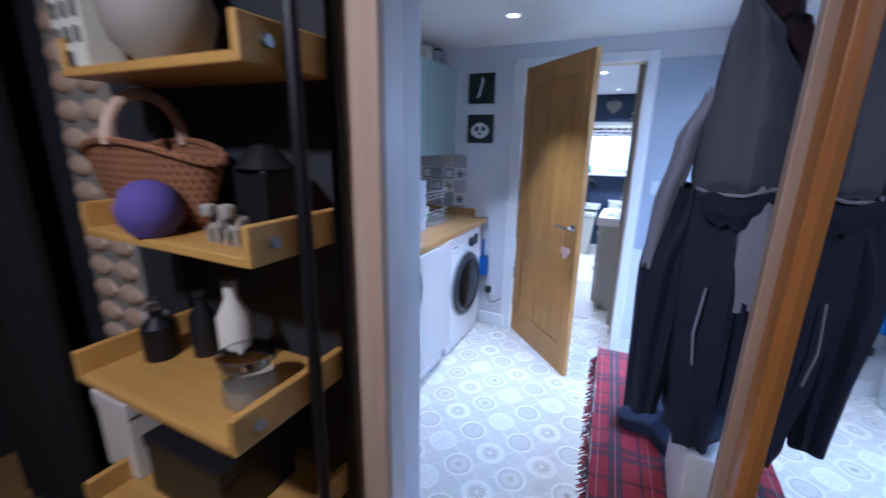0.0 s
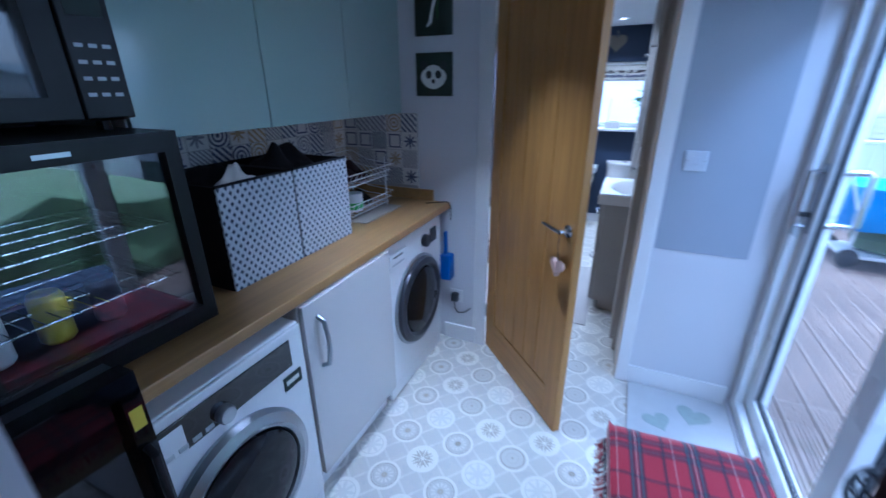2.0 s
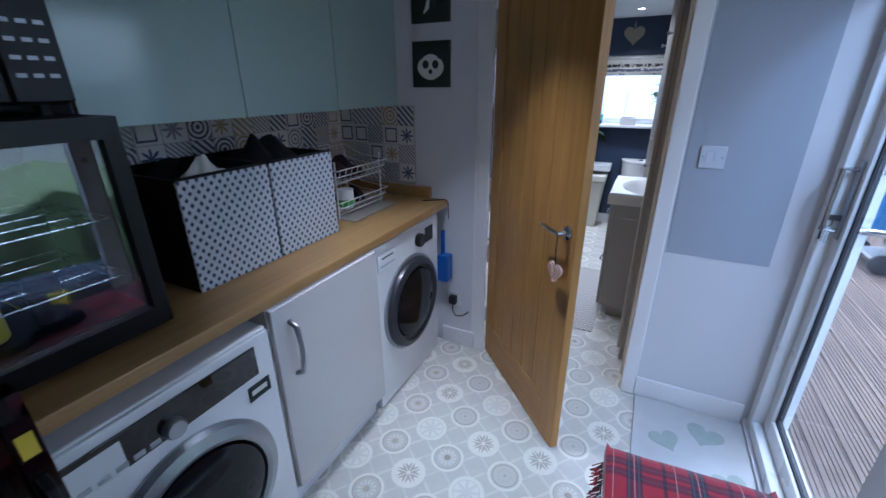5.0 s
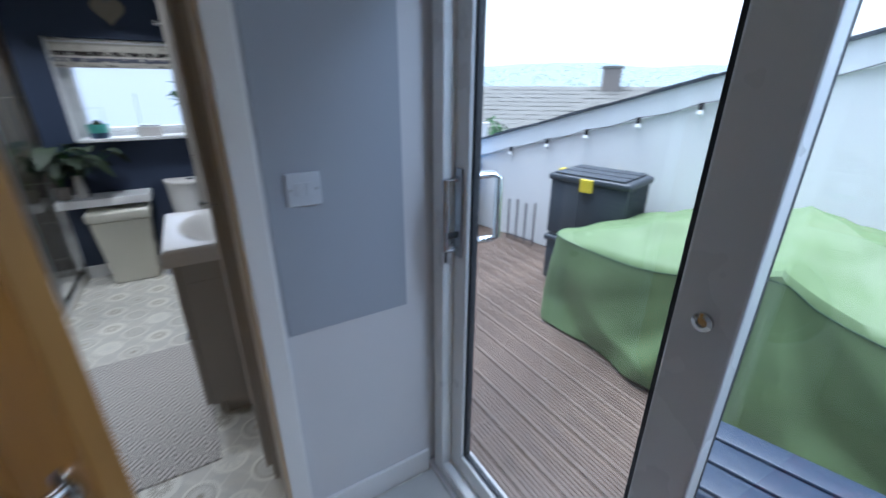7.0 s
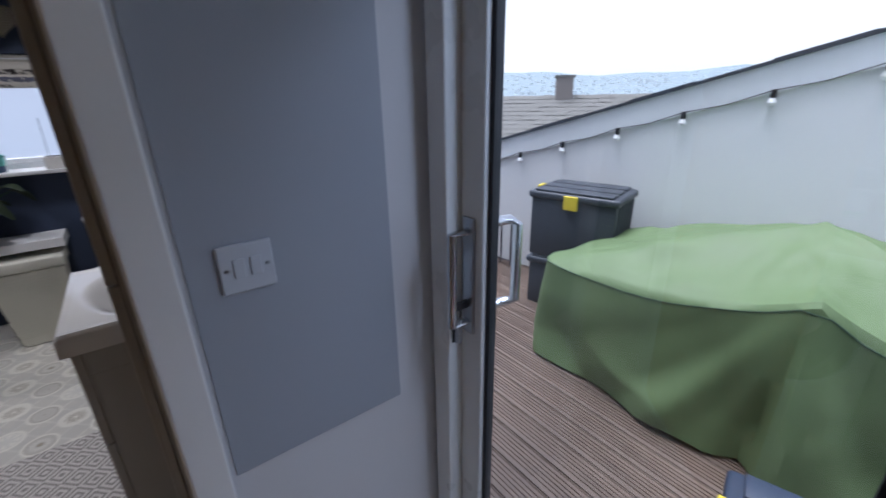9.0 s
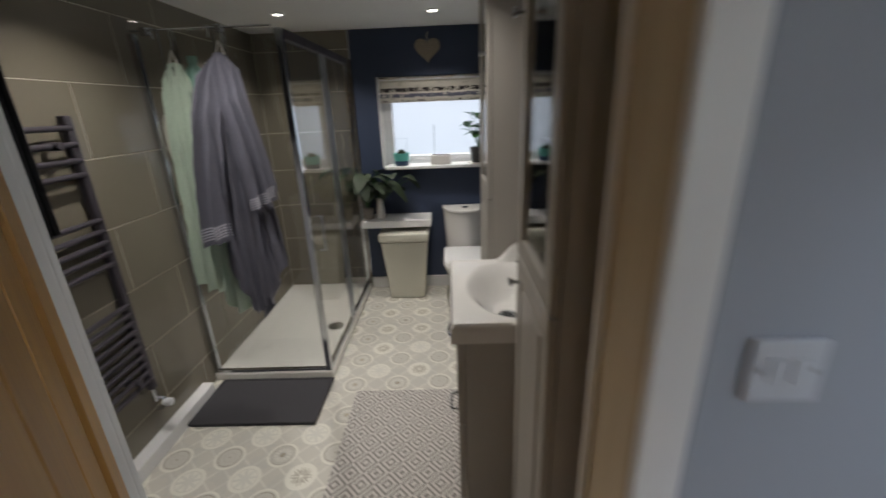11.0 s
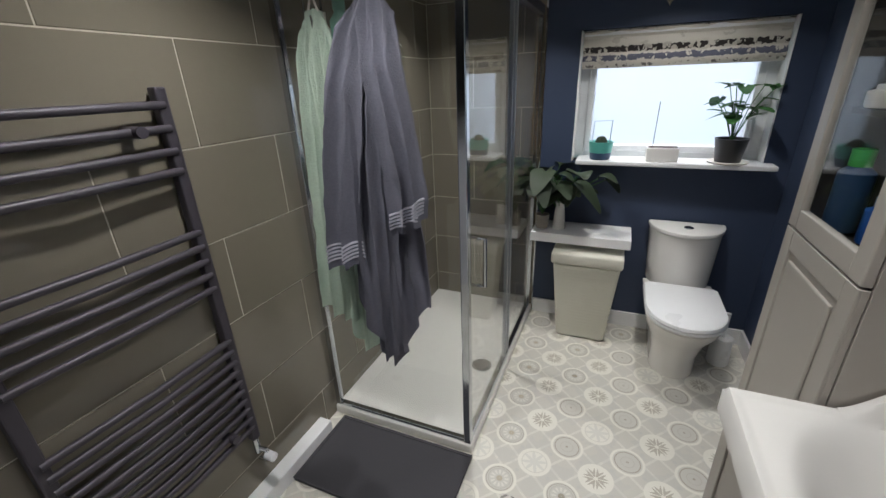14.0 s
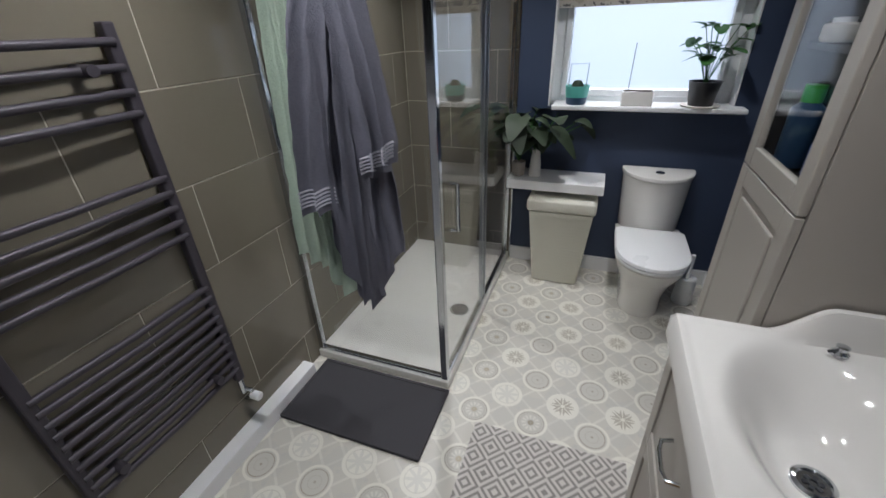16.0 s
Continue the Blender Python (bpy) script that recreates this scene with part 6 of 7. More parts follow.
# toilet
wc = empty("toilet", (0.175, 5.75, 0), "white ceramic close-coupled toilet with the lid down", "toilet")
def dshape(cx, y_back, y_front, w, n=36):
    """Plan outline with a straight back and a round front."""
    out = []
    ym = y_front + w / 2 * 1.15
    for i in range(n + 1):
        a = math.pi * i / n
        out.append((cx - w / 2 * math.cos(a) * (1 if True else 0), ym - (ym - y_front) * math.sin(a)))
    return [(cx - w / 2, y_back)] + out + [(cx + w / 2, y_back)]
def loft(levels, cx):
    bm = bmesh.new()
    rings = [[bm.verts.new((x, y, z)) for x, y in dshape(cx, yb, yf, w_)] for z, yb, yf, w_ in levels]
    n = len(rings[0])
    for a, b in zip(rings, rings[1:]):
        for j in range(n):
            bm.faces.new((a[j], a[(j + 1) % n], b[(j + 1) % n], b[j]))
    bm.faces.new(rings[0][::-1]), bm.faces.new(rings[-1])
    bmesh.ops.recalc_face_normals(bm, faces=bm.faces[:])
    return bm
CX = 0.192
part("pan", loft([(0.0, 6.06, 5.62, 0.215), (0.02, 6.06, 5.615, 0.225), (0.12, 6.06, 5.61, 0.22), (0.24, 6.05, 5.55, 0.27), (0.33, 6.04, 5.47, 0.34), (0.375, 6.04, 5.445, 0.36), (0.385, 6.04, 5.45, 0.355)], CX), "ceramic", wc, "", True)
part("seat", loft([(0.387, 5.90, 5.44, 0.355), (0.391, 5.90, 5.432, 0.37), (0.402, 5.90, 5.432, 0.37), (0.406, 5.90, 5.44, 0.36)], CX), "white_plastic", wc, "", True)
part("lid", loft([(0.408, 5.895, 5.44, 0.355), (0.412, 5.895, 5.432, 0.368), (0.425, 5.895, 5.437, 0.362), (0.436, 5.89, 5.47, 0.31), (0.439, 5.87, 5.55, 0.2)], CX), "white_plastic", wc, "", True)
part("cistern", loft([(0.385, 6.09, 5.905, 0.33), (0.42, 6.09, 5.898, 0.335), (0.70, 6.09, 5.885, 0.368), (0.712, 6.09, 5.885, 0.368)], CX), "ceramic", wc, "", True)
cl = part("cistern_lid", loft([(0.714, 6.092, 5.88, 0.38), (0.722, 6.092, 5.874, 0.388), (0.737, 6.092, 5.876, 0.386), (0.744, 6.09, 5.89, 0.36)], CX), "ceramic", wc, "", True)
part("flush_button", lt((CX, 5.98, 0.743), [(0.024, 0), (0.024, 0.005), (0.019, 0.008), (0, 0.008)], 20), "chrome", cl, "", True)
tbr = empty("toilet_brush", (0.44, 5.86, 0), "white toilet brush in a round holder", "toilet brush")
part("holder", lt((0.44, 5.86, 0), [(0.05, 0), (0.055, 0.01), (0.05, 0.17), (0.043, 0.175), (0.0, 0.17)], 24), "white_plastic", tbr, "", True)
part("handle", tb([(0.44, 5.86, 0.17), (0.44, 5.86, 0.32)], [0.010, 0.012], 12), "white_plastic", tbr, "", True)


def tall_unit(y0, y1, far):
    """A tall grey bathroom unit that faces -x: panelled door below, glazed door above."""
    u = empty("tall_cabinet", (0.42, (y0 + y1) / 2, 0), "tall grey painted cabinet with a glazed upper door", "cabinet", "pair of tall cabinets")
    X0, X1, zt, zm = 0.24 if far else 0.264, 0.598, 2.07, 1.135
    t = 0.018
    # back and inner shelves carry the painted shade instead of the grey
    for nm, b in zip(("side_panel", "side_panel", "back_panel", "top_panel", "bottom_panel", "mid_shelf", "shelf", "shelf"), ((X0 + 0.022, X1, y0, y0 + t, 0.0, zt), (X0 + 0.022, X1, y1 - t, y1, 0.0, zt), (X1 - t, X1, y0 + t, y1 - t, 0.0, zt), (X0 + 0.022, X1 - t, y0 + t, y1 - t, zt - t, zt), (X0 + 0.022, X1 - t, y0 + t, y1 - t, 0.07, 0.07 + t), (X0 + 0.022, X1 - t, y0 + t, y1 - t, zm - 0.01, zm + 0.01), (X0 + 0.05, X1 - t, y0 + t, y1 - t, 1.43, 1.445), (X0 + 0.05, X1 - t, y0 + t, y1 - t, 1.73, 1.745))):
        part(nm, bx(*b), "cabinet_shade" if nm in ("back_panel", "shelf", "mid_shelf") else "grey_cabinet", u)
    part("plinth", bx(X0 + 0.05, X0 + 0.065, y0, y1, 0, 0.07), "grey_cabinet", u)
    # dark sheets added on both sides so the glazed half looks unlit
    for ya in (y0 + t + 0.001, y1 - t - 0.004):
        part("inner_lining", bx(X0 + 0.024, X1 - t - 0.002, ya, ya + 0.003, zm + 0.012, zt - t - 0.002), "cabinet_shade", u, "added inner sheet in the painted shade colour")
    f = 0.055
    ld = part("lower_door", bx(X0 + 0.006, X0 + 0.02, y0 + 0.002, y1 - 0.002, 0.075, zm - 0.003, bevel=0.002), "grey_cabinet", u)
    bm = bmesh.new()
    for b in ((y0 + 0.002, y0 + f, 0.075, zm - 0.003), (y1 - f, y1 - 0.002, 0.075, zm - 0.003), (y0 + f, y1 - f, zm - 0.003 - f, zm - 0.003), (y0 + f, y1 - f, 0.075, 0.075 + f)):
        box(bm, X0, X0 + 0.0075, *b, bevel=0.002)
    part("door_moulding", bm, "grey_cabinet", ld)
    part("raised_panel", bx(X0 - 0.001, X0 + 0.0075, y0 + f + 0.02, y1 - f - 0.02, 0.075 + f + 0.03, zm - f - 0.025, bevel=0.005), "grey_cabinet", ld)
    bm = bmesh.new()
    for b in ((y0 + 0.002, y0 + f, zm + 0.002, zt - 0.003), (y1 - f, y1 - 0.002, zm + 0.002, zt - 0.003), (y0 + f, y1 - f, zt - f, zt - 0.003), (y0 + f, y1 - f, zm + 0.002, zm + f)):
        box(bm, X0, X0 + 0.02, *b, bevel=0.003)
    ud = part("upper_door", bm, "grey_cabinet", u)
    p = part("door_glass", bx(X0 + 0.008, X0 + 0.012, y0 + f - 0.004, y1 - f + 0.004, zm + f - 0.004, zt - f + 0.004), "cabinet_glass", ud)
    ky_ = y0 + 0.03 if far else y1 - 0.03
    for z in ((1.72,) if far else (1.72, 1.06)):
        k = part("knob", lt((X0, ky_, z), [(0.005, 0.0), (0.005, -0.014), (0.012, -0.020), (0.012, -0.027), (0.0, -0.030)], 16, axis="x"), "chrome", ud if z > 1.2 else ld, "small chrome knob", True)
    return u


tall_unit(4.472, 4.885, True)
tall_unit(3.405, 3.782, False)
def toiletries(items):
    for x, y, z, r, h, m_, cap in items:
        o = empty("toiletry_bottle", (x, y, z), "toiletry bottle in a glazed cabinet", "bottle", "toiletries in the cabinets")
        part("bottle_body", lt((x, y, z), [(r * 0.9, 0), (r, 0.006), (r, h * 0.72), (r * 0.55, h * 0.8)], 16), m_, o, "", True)
        part("cap", lt((x, y, z + h * 0.8), [(r * 0.62, 0), (r * 0.62, h * 0.2), (0, h * 0.2)], 14), cap, o, "", True)
toiletries([(0.315, 4.80, 1.154, 0.036, 0.20, "navy_pot", "green_plastic"), (0.34, 4.70, 1.154, 0.03, 0.11, "blue_plastic", "navy_pot"), (0.32, 4.80, 1.446, 0.035, 0.05, "paper", "white_plastic"), (0.40, 4.74, 1.446, 0.025, 0.15, "navy_pot", "ink"), (0.40, 4.60, 1.746, 0.03, 0.16, "stone_grey", "ink"),
            (0.40, 3.58, 1.446, 0.03, 0.15, "navy_pot", "paper"), (0.37, 3.71, 1.446, 0.022, 0.10, "paper", "ink"), (0.42, 3.63, 1.746, 0.03, 0.14, "stone_grey", "ink"), (0.36, 3.64, 1.154, 0.028, 0.12, "coat_brown", "ink")])
o = empty("toiletry_box", (0.37, 3.63, 1.446), "pale blue carton in a glazed cabinet", "box")
part("carton", bx(0.34, 0.40, 3.60, 3.67, 1.446, 1.57, bevel=0.002), "tarp_blue", o)
o = tagged(part("soap_dish", lt((0.36, 3.64, 1.154), [(0.03, 0), (0.045, 0.012), (0.046, 0.02), (0.04, 0.016), (0, 0.012)], 24), "ceramic", None, "", True), "white round dish in a glazed cabinet", "dish")

# vanity and basin
vu = empty("vanity_unit", (0.34, 4.16, 0), "grey painted vanity unit with drawers under the basin", "vanity unit")
part("body", bx(0.112, 0.598, 3.895, 4.455, 0.07, 0.70, bevel=0.002), "grey_cabinet", vu)
for b in ((0.112, 0.598, 3.895, 3.912, 0.70, 0.79), (0.112, 0.598, 4.438, 4.455, 0.70, 0.79), (0.112, 0.13, 3.912, 4.438, 0.70, 0.79)):
    part("side_panel", bx(*b), "grey_cabinet", vu)
part("plinth", bx(0.16, 0.58, 3.90, 4.45, 0.0, 0.07), "grey_cabinet", vu)
for z0, z1 in ((0.075, 0.43), (0.435, 0.785)):
    dr = part("drawer", bx(0.092, 0.11, 3.898, 4.452, z0, z1, bevel=0.003), "grey_cabinet", vu)
    bm = bmesh.new()
    for b in ((3.898, 3.95, z0, z1), (4.40, 4.452, z0, z1), (3.95, 4.40, z1 - 0.05, z1), (3.95, 4.40, z0, z0 + 0.05)):
        box(bm, 0.086, 0.0935, *b, bevel=0.002)
    part("moulding", bm, "grey_cabinet", dr)
    zz = (z0 + z1) / 2 + 0.06
    part("handle", tb([(0.086, 4.12, zz), (0.062, 4.125, zz - 0.004), (0.056, 4.15, zz - 0.008), (0.056, 4.20, zz - 0.008), (0.062, 4.225, zz - 0.004), (0.086, 4.23, zz)], 0.005, 8), "chrome", dr, "chrome bow handle", True)
ba = empty("basin", (0.33, 4.165, 0.79), "white ceramic inset basin with an oval bowl", "basin")
def basin():
    """A slab whose top sinks into an oval bowl, with a raised back ledge."""
    bm = bmesh.new()
    x0, x1, y0, y1, zt = 0.068, 0.60, 3.868, 4.464, 0.857
    nx, ny = 64, 72
    def top(x, y):
        ex, ey = (x - 0.303) / 0.168, (y - 4.17) / 0.25
        d = math.hypot(ex, ey)
        z = zt
        if d < 1.12:
            k = max(0.0, min(1.0, (1.08 - d) / 0.75))
            k = k * k * (3 - 2 * k)
            z -= 0.120 * k
        rim = min(x - x0, y - y0, y1 - y) if x < 0.27 else 0.2
        z += 0.006 * math.exp(-((rim - 0.012) / 0.008) ** 2)
        z -= 0.010 * max(0.0, 1 - rim / 0.010) ** 2
        ease = lambda k: max(0.0, min(1.0, k)) ** 2 * (3 - 2 * max(0.0, min(1.0, k)))
        back = ease((x - 0.555) / 0.03)
        side = ease((0.040 - min(y - y0, y1 - y)) / 0.022) * ease((x - 0.265) / 0.115)
        z += 0.080 * max(back, side)
        return z
    g_ = [[bm.verts.new((x0 + (x1 - x0) * i / nx, y0 + (y1 - y0) * j / ny, top(x0 + (x1 - x0) * i / nx, y0 + (y1 - y0) * j / ny))) for j in range(ny + 1)] for i in range(nx + 1)]
    for i in range(nx):
        for j in range(ny):
            bm.faces.new((g_[i][j], g_[i + 1][j], g_[i + 1][j + 1], g_[i][j + 1]))
    edge = [g_[i][0] for i in range(nx + 1)] + [g_[nx][j] for j in range(1, ny + 1)] + [g_[i][ny] for i in range(nx - 1, -1, -1)] + [g_[0][j] for j in range(ny - 1, 0, -1)]
    low = [bm.verts.new((v.co.x, v.co.y, 0.79)) for v in edge]
    n = len(edge)
    for k in range(n):
        bm.faces.new((edge[k], low[k], low[(k + 1) % n], edge[(k + 1) % n]))
    bmesh.ops.recalc_face_normals(bm, faces=bm.faces[:])
    return bm
part("bowl", basin(), "ceramic", ba, "", True)
part("waste", lt((0.295, 4.152, 0.737), [(0.036, 0.0), (0.036, 0.006), (0.028, 0.009), (0.026, 0.004), (0.0, 0.003)], 28), "chrome", ba, "chrome waste", True)
for k in range(6):
    a = k * math.pi / 3
    part("waste_slot", bx(0.278, 0.288, 4.148, 4.156, 0.7405, 0.7425, m=Matrix.Translation((0.295, 4.152, 0)) @ Matrix.Rotation(a, 4, "Z") @ Matrix.Translation((-0.295, -4.152, 0))), "ink", ba)
part("overflow", lt((0.458, 4.19, 0.80), [(0.018, 0.0), (0.018, -0.006), (0.010, -0.008), (0.0, -0.004)], 20, axis="x"), "chrome", ba, "", True)
tp = empty("basin_tap", (0.50, 4.20, 0.86), "chrome basin mixer tap with a curved spout", "tap")
part("tap_body", lt((0.515, 4.20, 0.862), [(0.026, 0), (0.024, 0.008), (0.02, 0.05), (0.021, 0.07), (0.0, 0.078)], 24), "chrome", tp, "", True)
part("spout", tb([(0.515, 4.20, 0.90), (0.48, 4.20, 0.925), (0.44, 4.20, 0.93), (0.41, 4.20, 0.915), (0.40, 4.20, 0.893)], [0.016, 0.014, 0.012, 0.012, 0.012], 14), "chrome", tp, "", True)
part("lever", tb([(0.515, 4.20, 0.935), (0.53, 4.20, 0.95), (0.555, 4.20, 0.985)], [0.010, 0.008, 0.006], 10), "chrome", tp, "", True)
pc = empty("plug_chain_stay", (0.385, 4.405, 0.862), "small chrome plug rest on the basin", "plug")
part("stay", lt((0.385, 4.405, 0.858), [(0.016, 0), (0.016, 0.006), (0.010, 0.012), (0.012, 0.022), (0.0, 0.025)], 18), "chrome", pc, "", True)
part("pin", tb([(0.385, 4.405, 0.872), (0.36, 4.397, 0.868)], 0.0035, 6), "ink", pc)
tu = empty("cream_tube", (0.495, 4.375, 0.858), "white and dark green cosmetic tube standing on its cap", "tube")
def tube_body(u, v):
    a = 2 * math.pi * u
    px, py = 0.024 * math.cos(a) * (1 - 0.92 * v), (0.027 + 0.020 * v) * math.sin(a)
    return (0.495 + px * 0.85 + py * 0.55, 4.375 - py * 0.82 + px * 0.5, 0.895 + 0.115 * v)
part("tube_wall", sheet(tube_body, 28, 12), "paper", tu, "", True)
part("tube_base", lt((0.495, 4.375, 0.858), [(0.024, 0), (0.026, 0.004), (0.0275, 0.045), (0.0275, 0.06)], 28), "tube_green", tu, "", True)
turn_ = Matrix.Translation((0.495, 4.375, 0)) @ Matrix.Rotation(radians(33), 4, "Z")
for z, w_ in ((0.985, 0.030), (0.973, 0.024), (0.945, 0.016)):
    part("print_bar", bx(-0.019, -0.0178, -w_ / 2, w_ / 2, z, z + 0.007, m=turn_), "ink", tu)

# plants and small things on the sill and shelf
def leafy(parent, base, stems, r, leaf_len, material, seed, droop=0.3, wide=0.55, spread=1.0):
    """Stems with broad pointed leaves, each leaf a bent blade of its own."""
    rnd = random.Random(seed)
    for i in range(stems):
        a = 2 * math.pi * (i / stems) + rnd.uniform(-0.4, 0.4)
        h, out = rnd.uniform(0.55, 1.0) * r * 1.2, rnd.uniform(0.25, 1.0) * r * spread
        tip = Vector(base) + Vector((math.cos(a) * out, math.sin(a) * out * 0.7, h))
        mid = (Vector(base) + tip) / 2 + Vector((0, 0, 0.15 * r))
        st_ = part("stem", tb([base, mid, tip], 0.0022, 5), "leaf", parent)
        for k in range(2):
            aa = a + rnd.uniform(-0.8, 0.8)
            L = leaf_len * rnd.uniform(0.7, 1.15)
            p0 = tip if k == 0 else mid
            dirv = Vector((math.cos(aa), math.sin(aa) * 0.7, rnd.uniform(-0.2, 0.7))).normalized()
            side = dirv.cross(Vector((0, 0, 1))).normalized()
            def fn(u, v, p0=p0, dirv=dirv, side=side, L=L):
                w_ = wide * L * math.sin(math.pi * min(1.0, u ** 0.75 * 0.95 + 0.03)) ** 0.6 * (1 - 0.25 * u)
                return p0 + dirv * (L * u) + side * ((v - 0.5) * w_) + Vector((0, 0, -droop * L * u * u + 0.25 * L * abs(v - 0.5) * (1 - u)))
            part("leaf", sheet(fn, 8, 4), material, parent, "", True)
SZ = WZ0 + 0.02
pp = empty("potted_plant", (0.318, 6.08, SZ), "green leafy houseplant in a black pot", "plant")
part("pot", lt((0.318, 6.08, SZ), [(0.055, 0), (0.058, 0.004), (0.075, 0.12), (0.078, 0.125), (0.07, 0.125), (0.066, 0.11)], 28), "black_plastic", pp, "", True)
part("soil", lt((0.318, 6.08, SZ + 0.105), [(0.066, 0), (0.0, 0.006)], 20), "soil", pp)
part("saucer", lt((0.318, 6.08, SZ), [(0.09, 0.0), (0.095, 0.008), (0.088, 0.008), (0.0, 0.003)], 24), "paper", pp, "", True)
leafy(pp, (0.318, 6.08, SZ + 0.10), 15, 0.235, 0.088, "leaf", 5, 0.2, 0.8, 0.62)
ct = empty("cactus_pot", (-0.312, 6.07, SZ), "small plant in a teal and navy striped pot", "plant")
part("pot", lt((-0.312, 6.07, SZ), [(0.050, 0), (0.055, 0.005), (0.060, 0.04)], 24), "navy_pot", ct, "", True)
part("pot_rim", lt((-0.312, 6.07, SZ + 0.04), [(0.060, 0), (0.067, 0.06), (0.061, 0.06), (0.056, 0.03)], 24), "teal_pot", ct, "", True)
part("cactus", lt((-0.312, 6.07, SZ + 0.07), [(0.03, 0), (0.034, 0.03), (0.02, 0.055), (0, 0.06)], 16), "leaf_dark", ct, "", True)
part("wire_hoop", tb([(-0.362, 6.07, SZ + 0.08), (-0.357, 6.07, SZ + 0.21), (-0.262, 6.07, SZ + 0.215), (-0.268, 6.07, SZ + 0.08)], 0.0025, 6), "brushed", ct)
wt = empty("white_trough", (0.005, 6.07, SZ), "white ceramic trough on the window sill", "trough")
part("trough", bx(-0.075, 0.085, 6.03, 6.11, SZ, SZ + 0.075, bevel=0.006), "ceramic", wt)
part("dip", bx(-0.065, 0.075, 6.038, 6.102, SZ + 0.070, SZ + 0.077), "soil", wt)
part("stick", tb([(-0.045, 6.07, SZ + 0.07), (-0.04, 6.07, SZ + 0.31)], 0.002, 6), "leaf_dark", wt)
for x, y, prof, m_, lab in ((-0.60, 5.95, [(0.034, 0), (0.038, 0.01), (0.042, 0.085), (0.036, 0.085), (0.034, 0.02)], "stone_grey", "grey patterned pot with a dark leafy plant"), (-0.50, 5.96, [(0.035, 0), (0.038, 0.01), (0.03, 0.10), (0.024, 0.15), (0.03, 0.165), (0.024, 0.165)], "ceramic", "white ceramic vase with dark leaves")):
    o = empty("potted_plant", (x, y, 0.682), lab, "plant")
    part("pot", lt((x, y, 0.682), prof, 24), m_, o, "", True)
    leafy(o, (x, y, 0.682 + prof[2][1]), 12, 0.27, 0.145, "leaf_dark", int(-x * 100), 0.7, 0.95)
hr = empty("heart_ornament", (-0.065, YE, 1.94), "pale woven heart hung on a navy wall", "ornament")
bm = pr([(-0.065 + a, 1.945 + b) for a, b in heart(0.19, 36)], "y", YE - 0.022, YE - 0.002)
part("heart_shape", bm, "heart_weave", hr, "", True)
part("hanging_cord", tb([(-0.065, YE - 0.012, 1.99), (-0.065, YE - 0.006, 2.06)], 0.002, 6), "paper", hr)

# ---- outside: terrace and distance ----
DZ_ = -0.10
solid("ground", "hill", [(-1200, 1800, -1200, 1800, -9.2, -9.0)], "land around the house reaching the horizon in the hill's haze-tinted grey", "ground")
dk = empty("deck", (2.6, 3.0, DZ_), "weathered grooved timber decking on a terrace", "deck", kind="structure")
part("deck_frame", bx(1.0, 5.2, -0.5, 7.6, DZ_ - 0.25, DZ_ - 0.03), "deck", dk)
def board_mesh():
    w_, n, d = 0.138, 6, 0.006
    prof = [(0.0, -0.028), (0.0, -0.002)]
    for i in range(n):
        a = 0.008 + i * (w_ - 0.016) / n
        b = (w_ - 0.016) / n
        prof += [(a, 0.0), (a + b * 0.55, 0.0), (a + b * 0.62, -d), (a + b * 0.93, -d)]
    prof += [(w_ - 0.004, 0.0), (w_, -0.002), (w_, -0.028)]
    bm = pr(prof, "y", -0.5, 7.6)
    me = bpy.data.meshes.new("board")
    bm.to_mesh(me)
    bm.free()
    me.materials.append(M["deck"])
    return me
bme = board_mesh()
for i in range(29):
    ob = new("board", bme)
    ob.parent = dk
    ob.location = (1.005 + i * 0.144 - 2.6, -3.0, 0.0 + random.uniform(-0.001, 0.001))

def wy(y):
    return 3.2 - 0.179 * (y - 5.1)
def wtop(y):
    return 1.829 - 0.2876 * (y - 2.653)
bw_ = empty("boundary_wall", (3.5, 3.5, DZ_), "white rendered neighbouring wall with a sloping slate verge", "wall", kind="structure")
def slab_(y0, y1, a0, a1, off0, off1):
    """A piece along the sloping wall: from top - a0 to top - a1, between two offsets across."""
    bm = bmesh.new()
    vs = []
    for y in (y0, y1):
        for off in (off0, off1):
            zt = wtop(y)
            vs.append((bm.verts.new((wy(y) + off, y, zt - a0)), bm.verts.new((wy(y) + off, y, (zt - a1) if a1 < 50 else DZ_))))
    (a, b), (c, d), (e, f), (g_, h) = vs
    for q in ((a, b, d, c), (e, g_, h, f), (a, c, g_, e), (b, f, h, d), (a, e, f, b), (c, d, h, g_)):
        bm.faces.new(q)
    bmesh.ops.recalc_face_normals(bm, faces=bm.faces[:])
    return bm
part("rendered_wall", slab_(-0.6, 6.4, 0.06, 99, 0.0, 0.25), "render_white", bw_)
part("fascia", slab_(-0.6, 6.4, 0.012, 0.185, -0.022, 0.0), "upvc", bw_, "white fascia board")
for i in range(18):
    y = -0.6 + i * 0.39
    part("slate", slab_(y, y + 0.40, -0.008 - 0.006 * (i % 2), 0.012, -0.045, 0.4), "box_black", bw_)
fl = empty("string_lights", (3.4, 3.8, 1.2), "festoon string of round bulbs along a white wall", "string lights")
ys = [6.0, 5.4, 4.972, 4.577, 4.145, 3.725, 3.273, 2.828, 2.35, 1.85]
pts = []
